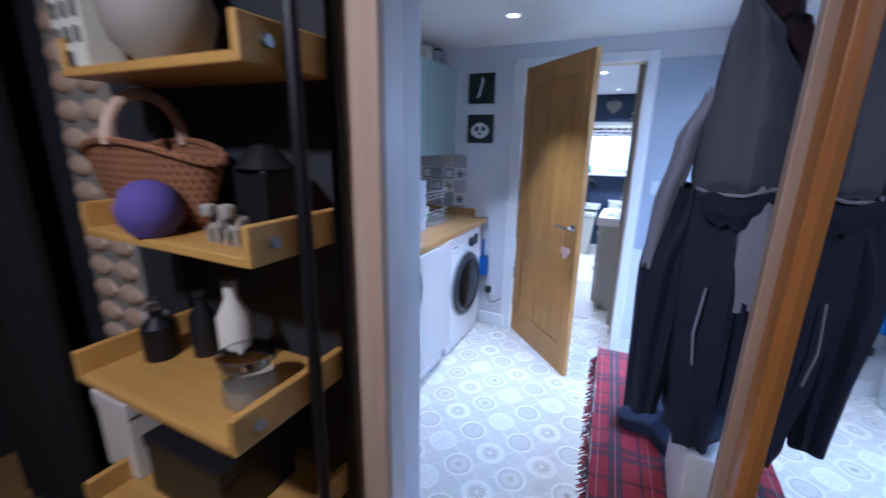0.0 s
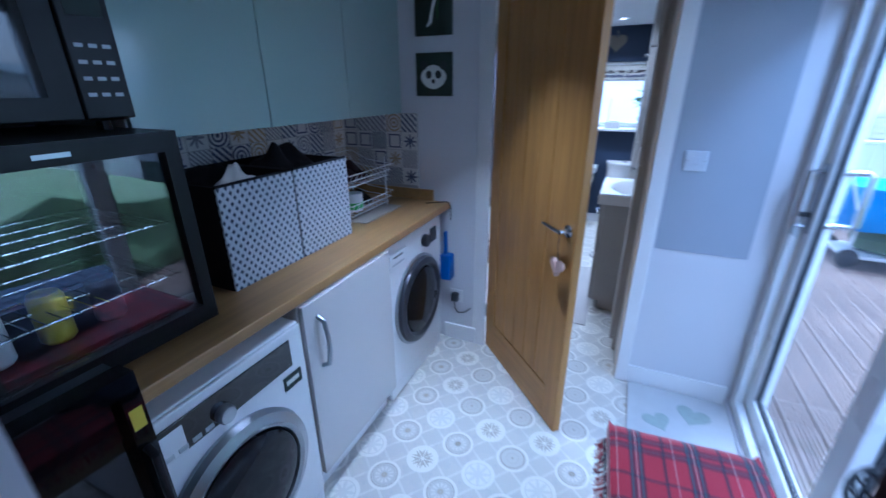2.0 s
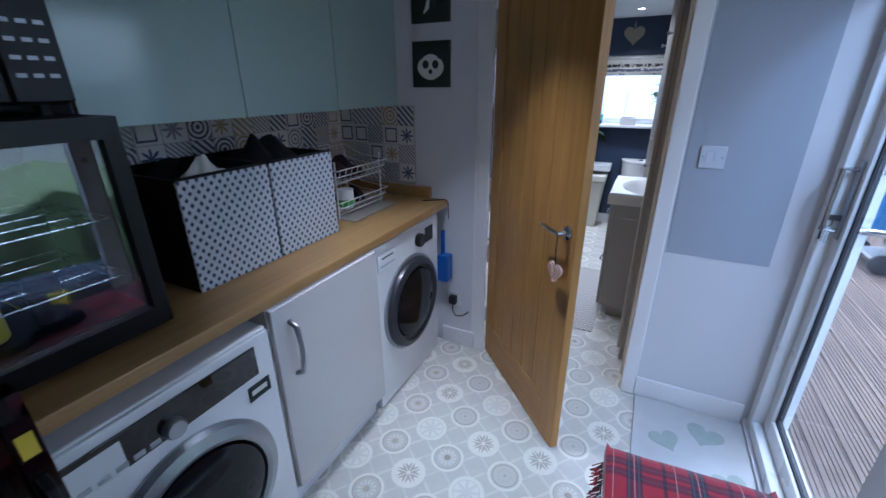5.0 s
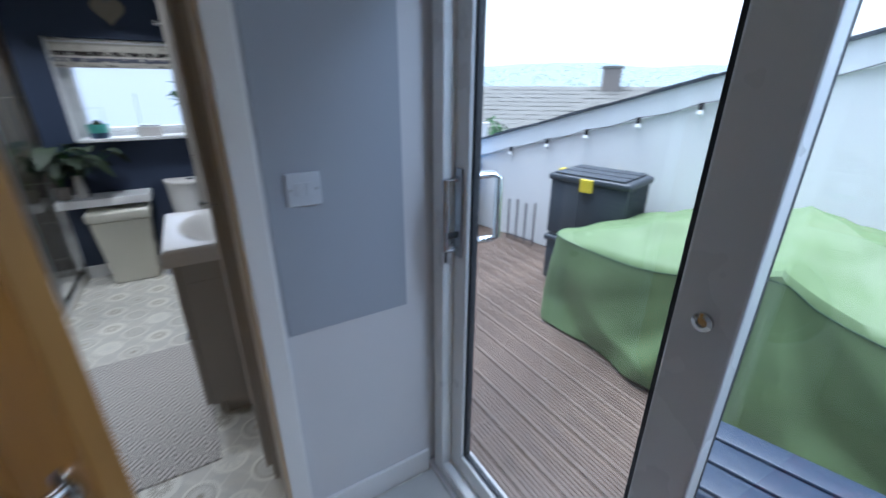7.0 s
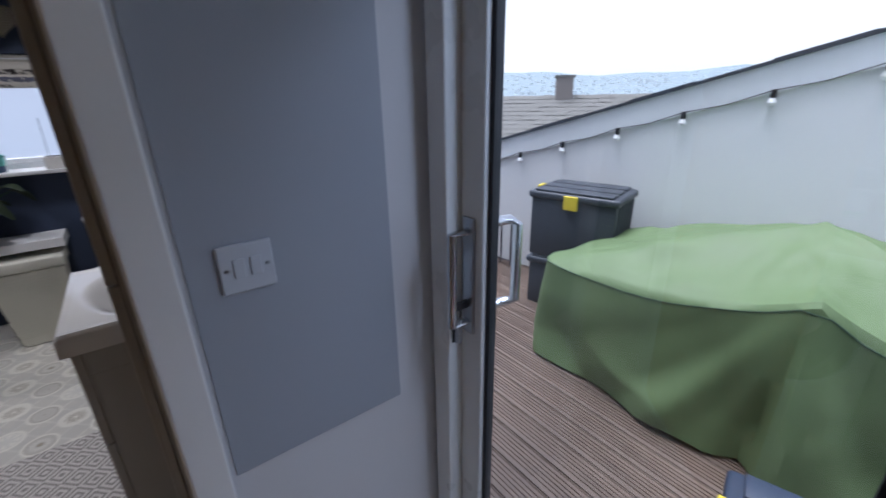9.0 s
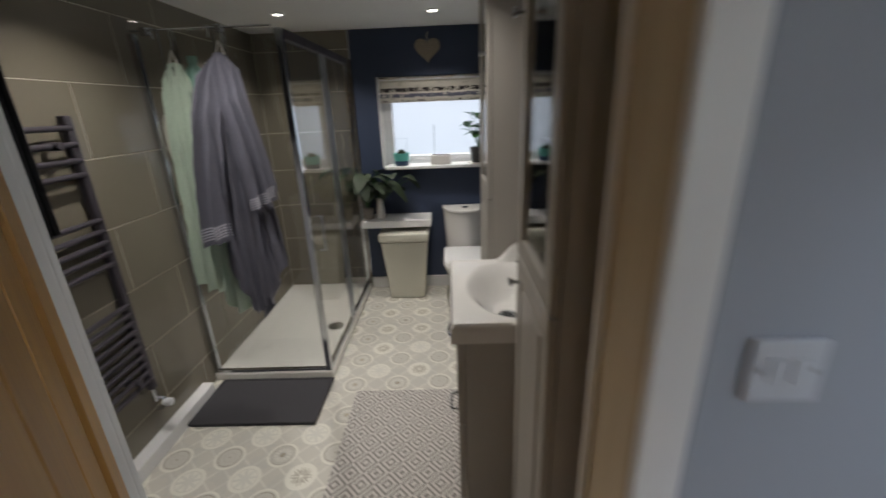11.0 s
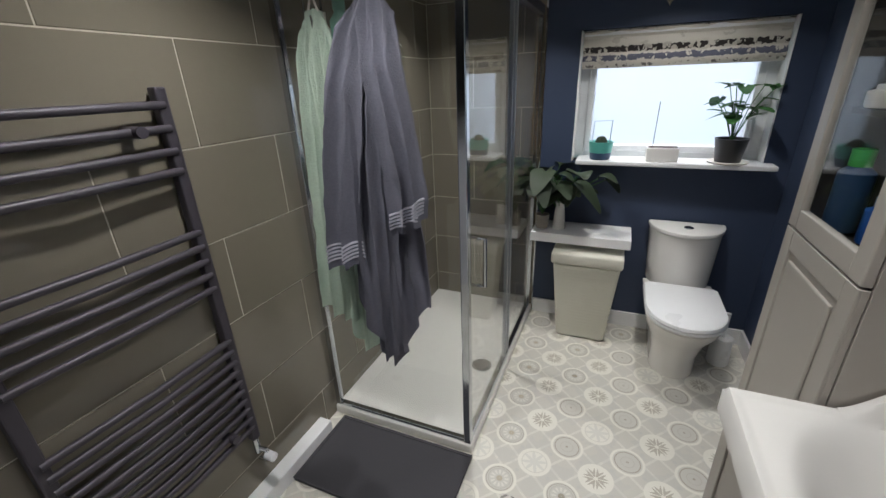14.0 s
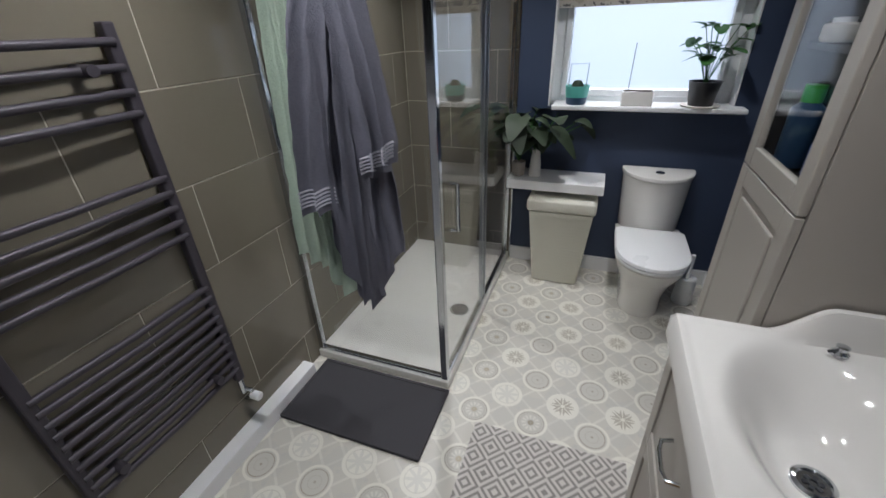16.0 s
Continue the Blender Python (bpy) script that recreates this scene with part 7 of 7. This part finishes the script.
for k, y in enumerate(ys):
    z = wtop(y) - 0.17
    pts.append((wy(y) - 0.035, y, z))
    if k < len(ys) - 1:
        ym = (y + ys[k + 1]) / 2
        pts.append((wy(ym) - 0.035, ym, wtop(ym) - 0.188))
    x = wy(y) - 0.035
    s_ = part("lamp_holder", lt((x, y, z - 0.045), [(0.014, 0), (0.017, 0.01), (0.015, 0.05), (0.0, 0.052)], 12), "black_plastic", fl, "", True)
    part("bulb", lt((x, y, z - 0.095), [(0.0, 0), (0.018, 0.006), (0.025, 0.025), (0.018, 0.045), (0.012, 0.055)], 14), "white_plastic", s_, "white round bulb", True)
part("flex", tb(pts, 0.003, 6), "black_plastic", fl)

gc = empty("furniture_cover", (2.75, 2.9, DZ_), "green weatherproof cover over garden furniture", "furniture cover")
def cov(u, v):
    a = 2 * math.pi * u
    ca_, sa_ = math.cos(a), math.sin(a)
    p = 12.0
    k = (abs(ca_) ** p + abs(sa_) ** p) ** (-1 / p)
    hx, hy, cx, cy = 0.60, 1.17, 2.76, 2.76
    dx, dy = ca_ * k, sa_ * k
    yy = cy + hy * dy
    front = 1.0 if dx < 0 else 0.45
    peak = math.exp(-abs(yy - 2.62) / 0.26) * front
    far_peak = 0.10 * math.exp(-abs(yy - 1.75) / 0.3)
    edge = 0.53 + 0.24 * peak + far_peak + 0.03 * noise.noise(Vector((dx * 2, dy * 3, 1)))
    if v < 0.5:
        r = v / 0.5
        yr = cy + hy * dy * r
        ridge_ = math.exp(-abs(yr - 2.62) / 0.30) * max(0.0, -dx) * r
        z = 0.93 + (0.53 + far_peak - 0.93) * r ** 1.12 + 0.24 * ridge_ ** 0.8 * r
        if r > 0.97:
            z = edge
        z += (0.012 * noise.noise(Vector((dx * r * 3, dy * r * 4, 2))) - 0.022 * abs(noise.noise(Vector((dx * r * 3 + dy * r * 3, dy * r * 9 - dx * r * 2, 3)))) - 0.03 * abs(noise.noise(Vector((dx * r * 2.4, dy * r * 3.4, 7))))) * (1 - r ** 6)
        return (cx + hx * dx * r * 0.95, cy + hy * dy * r * 0.97, z)
    q = (v - 0.5) / 0.5
    fan = math.atan2(yy - 2.62, 0.10 + 0.55 * q)
    tri = lambda c: abs(c % 1.0 - 0.5) * 4 - 1
    crease = (0.09 * tri(fan * 1.15 + 0.32) + 0.045 * tri(fan * 2.9 + 0.1)) * (0.35 + 0.65 * peak)
    far_ = 0.05 * tri(dy * 1.6 + q * 0.55 + 0.4 * noise.noise(Vector((dx * 2, dy * 2, q))))
    fold = crease + far_ + 0.03 * abs(noise.noise(Vector((dx * 2, dy * 3, q * 1.5)))) - 0.02
    f = 0.95 + 0.07 * q + fold * min(1.0, q * 1.4)
    hemz = DZ_ + 0.02 + 0.07 * max(0.0, noise.noise(Vector((dx * 3, dy * 3, 5))))
    return (cx + hx * dx * f, cy + hy * dy * (0.97 + 0.04 * q + 0.4 * fold * q), edge + (hemz - edge) * q)
bm = sheet(cov, 200, 56)
bmesh.ops.remove_doubles(bm, verts=bm.verts[:], dist=1e-4)
part("canvas", bm, "cover_green", gc, "", True)
seam = [cov(i / 80, 0.5) for i in range(81)]
part("seam", tb([(x, y, z + 0.001) for x, y, z in seam], 0.0035, 5), "cover_seam", gc)

def storage_trunk(name, label, at, rot, w_, d, z0, z1, material, lidm):
    t = empty(name, (at[0], at[1], z0), label, "storage box")
    h = z1 - z0
    part("tub", bx(-w_ / 2 + 0.02, w_ / 2 - 0.02, -d / 2 + 0.02, d / 2 - 0.02, 0, h - 0.06, bevel=0.015, m=Matrix.Translation((at[0], at[1], z0))), material, t, "", True)
    l_ = part("lid", bx(-w_ / 2, w_ / 2, -d / 2, d / 2, h - 0.065, h - 0.01, bevel=0.02, seg=3, m=Matrix.Translation((at[0], at[1], z0))), lidm, t, "", True)
    for i in range(3):
        x = -w_ / 2 + w_ * (i + 0.5) / 3
        part("lid_panel", bx(x - w_ * 0.135, x + w_ * 0.135, -d / 2 + 0.05, d / 2 - 0.05, h - 0.012, h + 0.006, bevel=0.008, m=Matrix.Translation((at[0], at[1], z0))), lidm, l_, "", True)
    for i in range(5):
        x = -w_ / 2 + 0.08 + (w_ - 0.16) * i / 4
        part("rib", bx(x - 0.012, x + 0.012, -d / 2 + 0.008, d / 2 - 0.008, 0.02, h - 0.07, bevel=0.004, m=Matrix.Translation((at[0], at[1], z0))), material, t)
    for sx in (-1, 1):
        part("clip", bx(sx * w_ / 2 - 0.014, sx * w_ / 2 + 0.014, -0.05, 0.05, h - 0.12, h - 0.02, bevel=0.006, m=Matrix.Translation((at[0], at[1], z0))), "yellow_plastic", l_, "yellow plastic clip")
    for sy in (1,):
        part("clip", bx(-0.05, 0.05, sy * d / 2 - 0.014, sy * d / 2 + 0.016, h - 0.12, h - 0.005, bevel=0.006, m=Matrix.Translation((at[0], at[1], z0))), "yellow_plastic", l_, "yellow plastic clip")
    t.rotation_euler = (0, 0, radians(rot))
    return t
storage_trunk("storage_chest", "black plastic storage trunk with ribbed lid and yellow clips", (2.97, 4.14), 14, 0.46, 0.66, 0.32, 0.83, "box_black", "box_black")
storage_trunk("storage_chest", "black plastic storage trunk under another trunk", (2.97, 4.14), 14, 0.45, 0.65, DZ_, 0.312, "box_black", "box_black")
storage_trunk("storage_chest", "blue-grey plastic storage trunk with yellow clips on the deck", (1.70, 2.25), 15, 0.40, 0.76, DZ_, 0.25, "box_blue", "box_blue")

rl = empty("metal_rack", (3.1, 5.1, DZ_), "small grey metal rod rack by the white wall", "rack")
for i in range(4):
    x, y = wy(4.98 + i * 0.11) - 0.10, 4.98 + i * 0.11
    part("rod", tb([(x, y, DZ_), (x, y, 0.36 - 0.02 * (i % 2))], 0.009, 8), "grey_metal", rl)
part("crossbar", tb([(wy(4.98) - 0.10, 4.96, DZ_ + 0.05), (wy(5.31) - 0.10, 5.33, DZ_ + 0.05)], 0.008, 8), "grey_metal", rl)

bb = empty("covered_barbecue", (2.6, 6.1, DZ_), "wheeled barbecue under a blue tarpaulin", "barbecue")
def tarp(u, v):
    a = 2 * math.pi * u
    p = 4.0
    k = (abs(math.cos(a)) ** p + abs(math.sin(a)) ** p) ** (-1 / p)
    r = min(1.0, v / 0.45)
    z = 0.70 - 0.04 * r * r if v < 0.45 else 0.66 - (v - 0.45) / 0.55 * 0.38
    n_ = 1 + 0.06 * noise.noise(Vector((math.cos(a) * 3, math.sin(a) * 3, v * 3)))
    return (2.62 + 0.48 * math.cos(a) * k * r * n_, 6.1 + 0.32 * math.sin(a) * k * r * n_, z + 0.03 * noise.noise(Vector((u * 12, v * 5, 0))))
bm = sheet(tarp, 60, 18)
bmesh.ops.remove_doubles(bm, verts=bm.verts[:], dist=1e-4)
part("tarpaulin", bm, "tarp_blue", bb, "", True)
for x in (2.25, 2.98):
    for y in (5.88, 6.32):
        part("leg", tb([(x, y, DZ_), (x, y, 0.5)], 0.014, 8), "white_plastic", bb)
part("push_handle", tb([(2.2, 5.85, 0.45), (2.05, 5.85, 0.85), (2.05, 6.3, 0.85), (2.2, 6.3, 0.45)], 0.012, 8), "white_plastic", bb)
part("bag", lt((2.65, 6.1, 0.02), [(0.05, 0), (0.30, 0.03), (0.34, 0.14), (0.28, 0.24), (0.0, 0.26)], 24, sy=0.7), "cover_green", bb, "green bag on the lower shelf", True)
part("lower_shelf", bx(2.22, 3.02, 5.86, 6.34, -0.01, 0.02, bevel=0.004), "white_plastic", bb)
for y in (5.86, 6.34):
    part("wheel", lt((2.25, y, DZ_ + 0.09), [(0.02, -0.02), (0.085, -0.02), (0.09, 0.0), (0.085, 0.02), (0.02, 0.02)], 20, axis="y"), "black_plastic", bb, "", True)

fe = empty("terrace_fence", (3.0, 7.5, DZ_), "low pale boarded fence at the end of the terrace", "fence")
for i in range(22):
    x = 1.0 + i * 0.155
    part("fence_board", bx(x, x + 0.148, 7.5, 7.52, DZ_, 0.88 + random.uniform(-0.004, 0.004), bevel=0.003), "render_white", fe)
part("fence_cap", bx(0.98, 4.42, 7.48, 7.54, 0.886, 0.92, bevel=0.004), "render_white", fe)
part("fence_post", bx(3.08, 3.20, 7.3, 7.42, DZ_, 1.75, bevel=0.006), "house_white", fe)
pa = empty("parasol", (3.6, 9.0, DZ_ - 1), "folded-out teal garden parasol beyond the fence", "parasol")
part("canopy", lt((3.55, 9.0, 2.25), [(0.75, 0.0), (0.45, 0.10), (0.15, 0.20), (0.0, 0.22)], 8), "tarp_blue", pa)
part("pole", tb([(3.55, 9.0, -9.0), (3.55, 9.0, 2.46)], 0.025, 10), "white_plastic", pa)

# neighbouring house with a slate roof, and the town on the far hill
hs = empty("house", (13.0, 11.0, -9.0), "neighbouring house with a grey slate roof and chimney", "house")
rm = Matrix.Translation((13.5, 11.5, 0)) @ Matrix.Rotation(radians(-48), 4, "Z")
def placed(bm):
    bmesh.ops.transform(bm, matrix=rm, verts=bm.verts[:])
    return bm
part("wall", placed(bx(-9, 9, -2.2, 4.0, -9.0, -0.25)), "house_white", hs)
rf = part("roof", placed(pr([(-2.7, -0.45), (0.9, 1.42), (4.4, -0.45), (4.4, -0.6), (-2.7, -0.6)], "x", -9.3, 9.3)), "roof_slate", hs)
bm = bmesh.new()
for j in range(14):
    for i in range(62):
        y0 = -2.7 + j * 0.257
        x0 = -9.3 + i * 0.30 + (0.15 if j % 2 else 0)
        z0 = -0.45 + (y0 + 2.7) * 1.87 / 3.6
        dzz = random.uniform(0.012, 0.03)
        vs = [bm.verts.new(p) for p in ((x0, y0, z0 + dzz + 0.02), (x0 + 0.285, y0, z0 + dzz + 0.02), (x0 + 0.285, y0 + 0.27, z0 + 0.145 + dzz), (x0, y0 + 0.27, z0 + 0.145 + dzz))]
        bm.faces.new(vs)
ob = part("slates", placed(bm), "roof_slate", rf)
ob["kind"] = "stuff"
part("chimney", placed(bx(-0.9, -0.3, 0.6, 1.2, 0.9, 2.05, bevel=0.01)), "brick_far", rf)
part("chimney_cap", placed(bx(-0.95, -0.25, 0.55, 1.25, 2.05, 2.13)), "roof_slate", rf)
for i in range(6):
    wn_ = part("window", placed(bx(-7.6 + i * 2.6, -6.6 + i * 2.6, -2.23, -2.18, -2.2, -1.1)), "black_gloss", hs)
bm = bmesh.new()
rnd = random.Random(5)
N = 90
def ridge(a):
    return 46 + 16 * noise.noise(Vector((a * 3.0, 0, 0))) + 8 * noise.noise(Vector((a * 9.0, 2, 0)))
rows_ = []
for k in range(9):
    f = k / 8
    d = 250 + 750 * f
    row = []
    for i in range(N + 1):
        a = radians(-25 + 145 * i / N)
        row.append(bm.verts.new((d * math.cos(a), d * math.sin(a), -9 + (ridge(a) + 9) * f ** 1.5 + 3 * noise.noise(Vector((a * 20, f * 5, 1))))))
    rows_.append(row)
for a, b in zip(rows_, rows_[1:]):
    for i in range(N):
        bm.faces.new((a[i], a[i + 1], b[i + 1], b[i]))
tagged(part("backdrop_hill", bm, "hill", None, "", True), "grey hillside beyond the town with haze painted into its colour", "hill", kind="structure")
bm = bmesh.new()
for k in range(1500):
    a = radians(rnd.uniform(-20, 115))
    f = rnd.uniform(0.15, 0.93)
    d = 250 + 750 * f
    z = -9 + (ridge(a) + 9) * f ** 1.5
    w_, h_ = rnd.uniform(2, 5.5), rnd.uniform(1.0, 2.4)
    box(bm, d * math.cos(a) - w_ / 2, d * math.cos(a) + w_ / 2, d * math.sin(a) - w_ / 2, d * math.sin(a) + w_ / 2, z - 4, z + h_)
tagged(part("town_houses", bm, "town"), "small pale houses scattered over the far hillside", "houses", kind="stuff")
tr = empty("shrub", (7.5, 12.0, -9), "dense green garden tree below the terrace", "tree")
part("trunk", tb([(7.5, 12.0, -9), (7.55, 12.05, -3), (7.5, 12.0, 0.0)], [0.18, 0.12, 0.03], 8), "soil", tr)
bm = bmesh.new()
for k in range(1400):
    v = Vector((rnd.gauss(0, 1), rnd.gauss(0, 1), rnd.gauss(0, 1))).normalized() * rnd.uniform(0.5, 1.0) ** 0.5
    c = Vector((7.5, 12.0, -0.9)) + Vector((v.x * 1.3, v.y * 1.3, v.z * 1.5)) * (1 + 0.3 * noise.noise(v * 2))
    n_ = Vector((rnd.gauss(0, 1), rnd.gauss(0, 1), rnd.gauss(0, 1))).normalized()
    a_ = n_.orthogonal().normalized() * 0.09
    b_ = n_.cross(a_).normalized() * 0.05
    bm.faces.new([bm.verts.new(c + p) for p in (a_, b_, -a_, -b_)])
ob = part("crown", bm, "leaf", tr)
ob["kind"] = "stuff"

# ---- tiles, laid last ----
for args in TILES:
    tile_wall(*args)
sb = solid("backsplash", "grout_grey", [(XW, XW + 0.012, 1.13, YN - 0.012, 0.968, 1.386), (XW, -0.885, YN - 0.012, YN, 0.968, 1.386)], "patterned blue and cream tile splashback", "splashback")
P_ = 0.1
for j in range(5):
    z1 = 1.384 - j * P_
    z0 = max(0.97, z1 - P_)
    if z1 - z0 < 0.03:
        continue
    for i in range(5):
        lay(sb, "splash_tile", -0.886 - (i + 1) * P_ + 0.002, -0.886 - i * P_ - 0.002, z0 + 0.0015, z1 - 0.0015, YN - 0.008, "y", "patterned_tile")
    for i in range(14):
        y1 = YN - 0.016 - i * P_
        lay(sb, "splash_tile", y1 - P_ + 0.002, y1 - 0.002, z0 + 0.0015, z1 - 0.0015, XW + 0.008, "x", "patterned_tile")
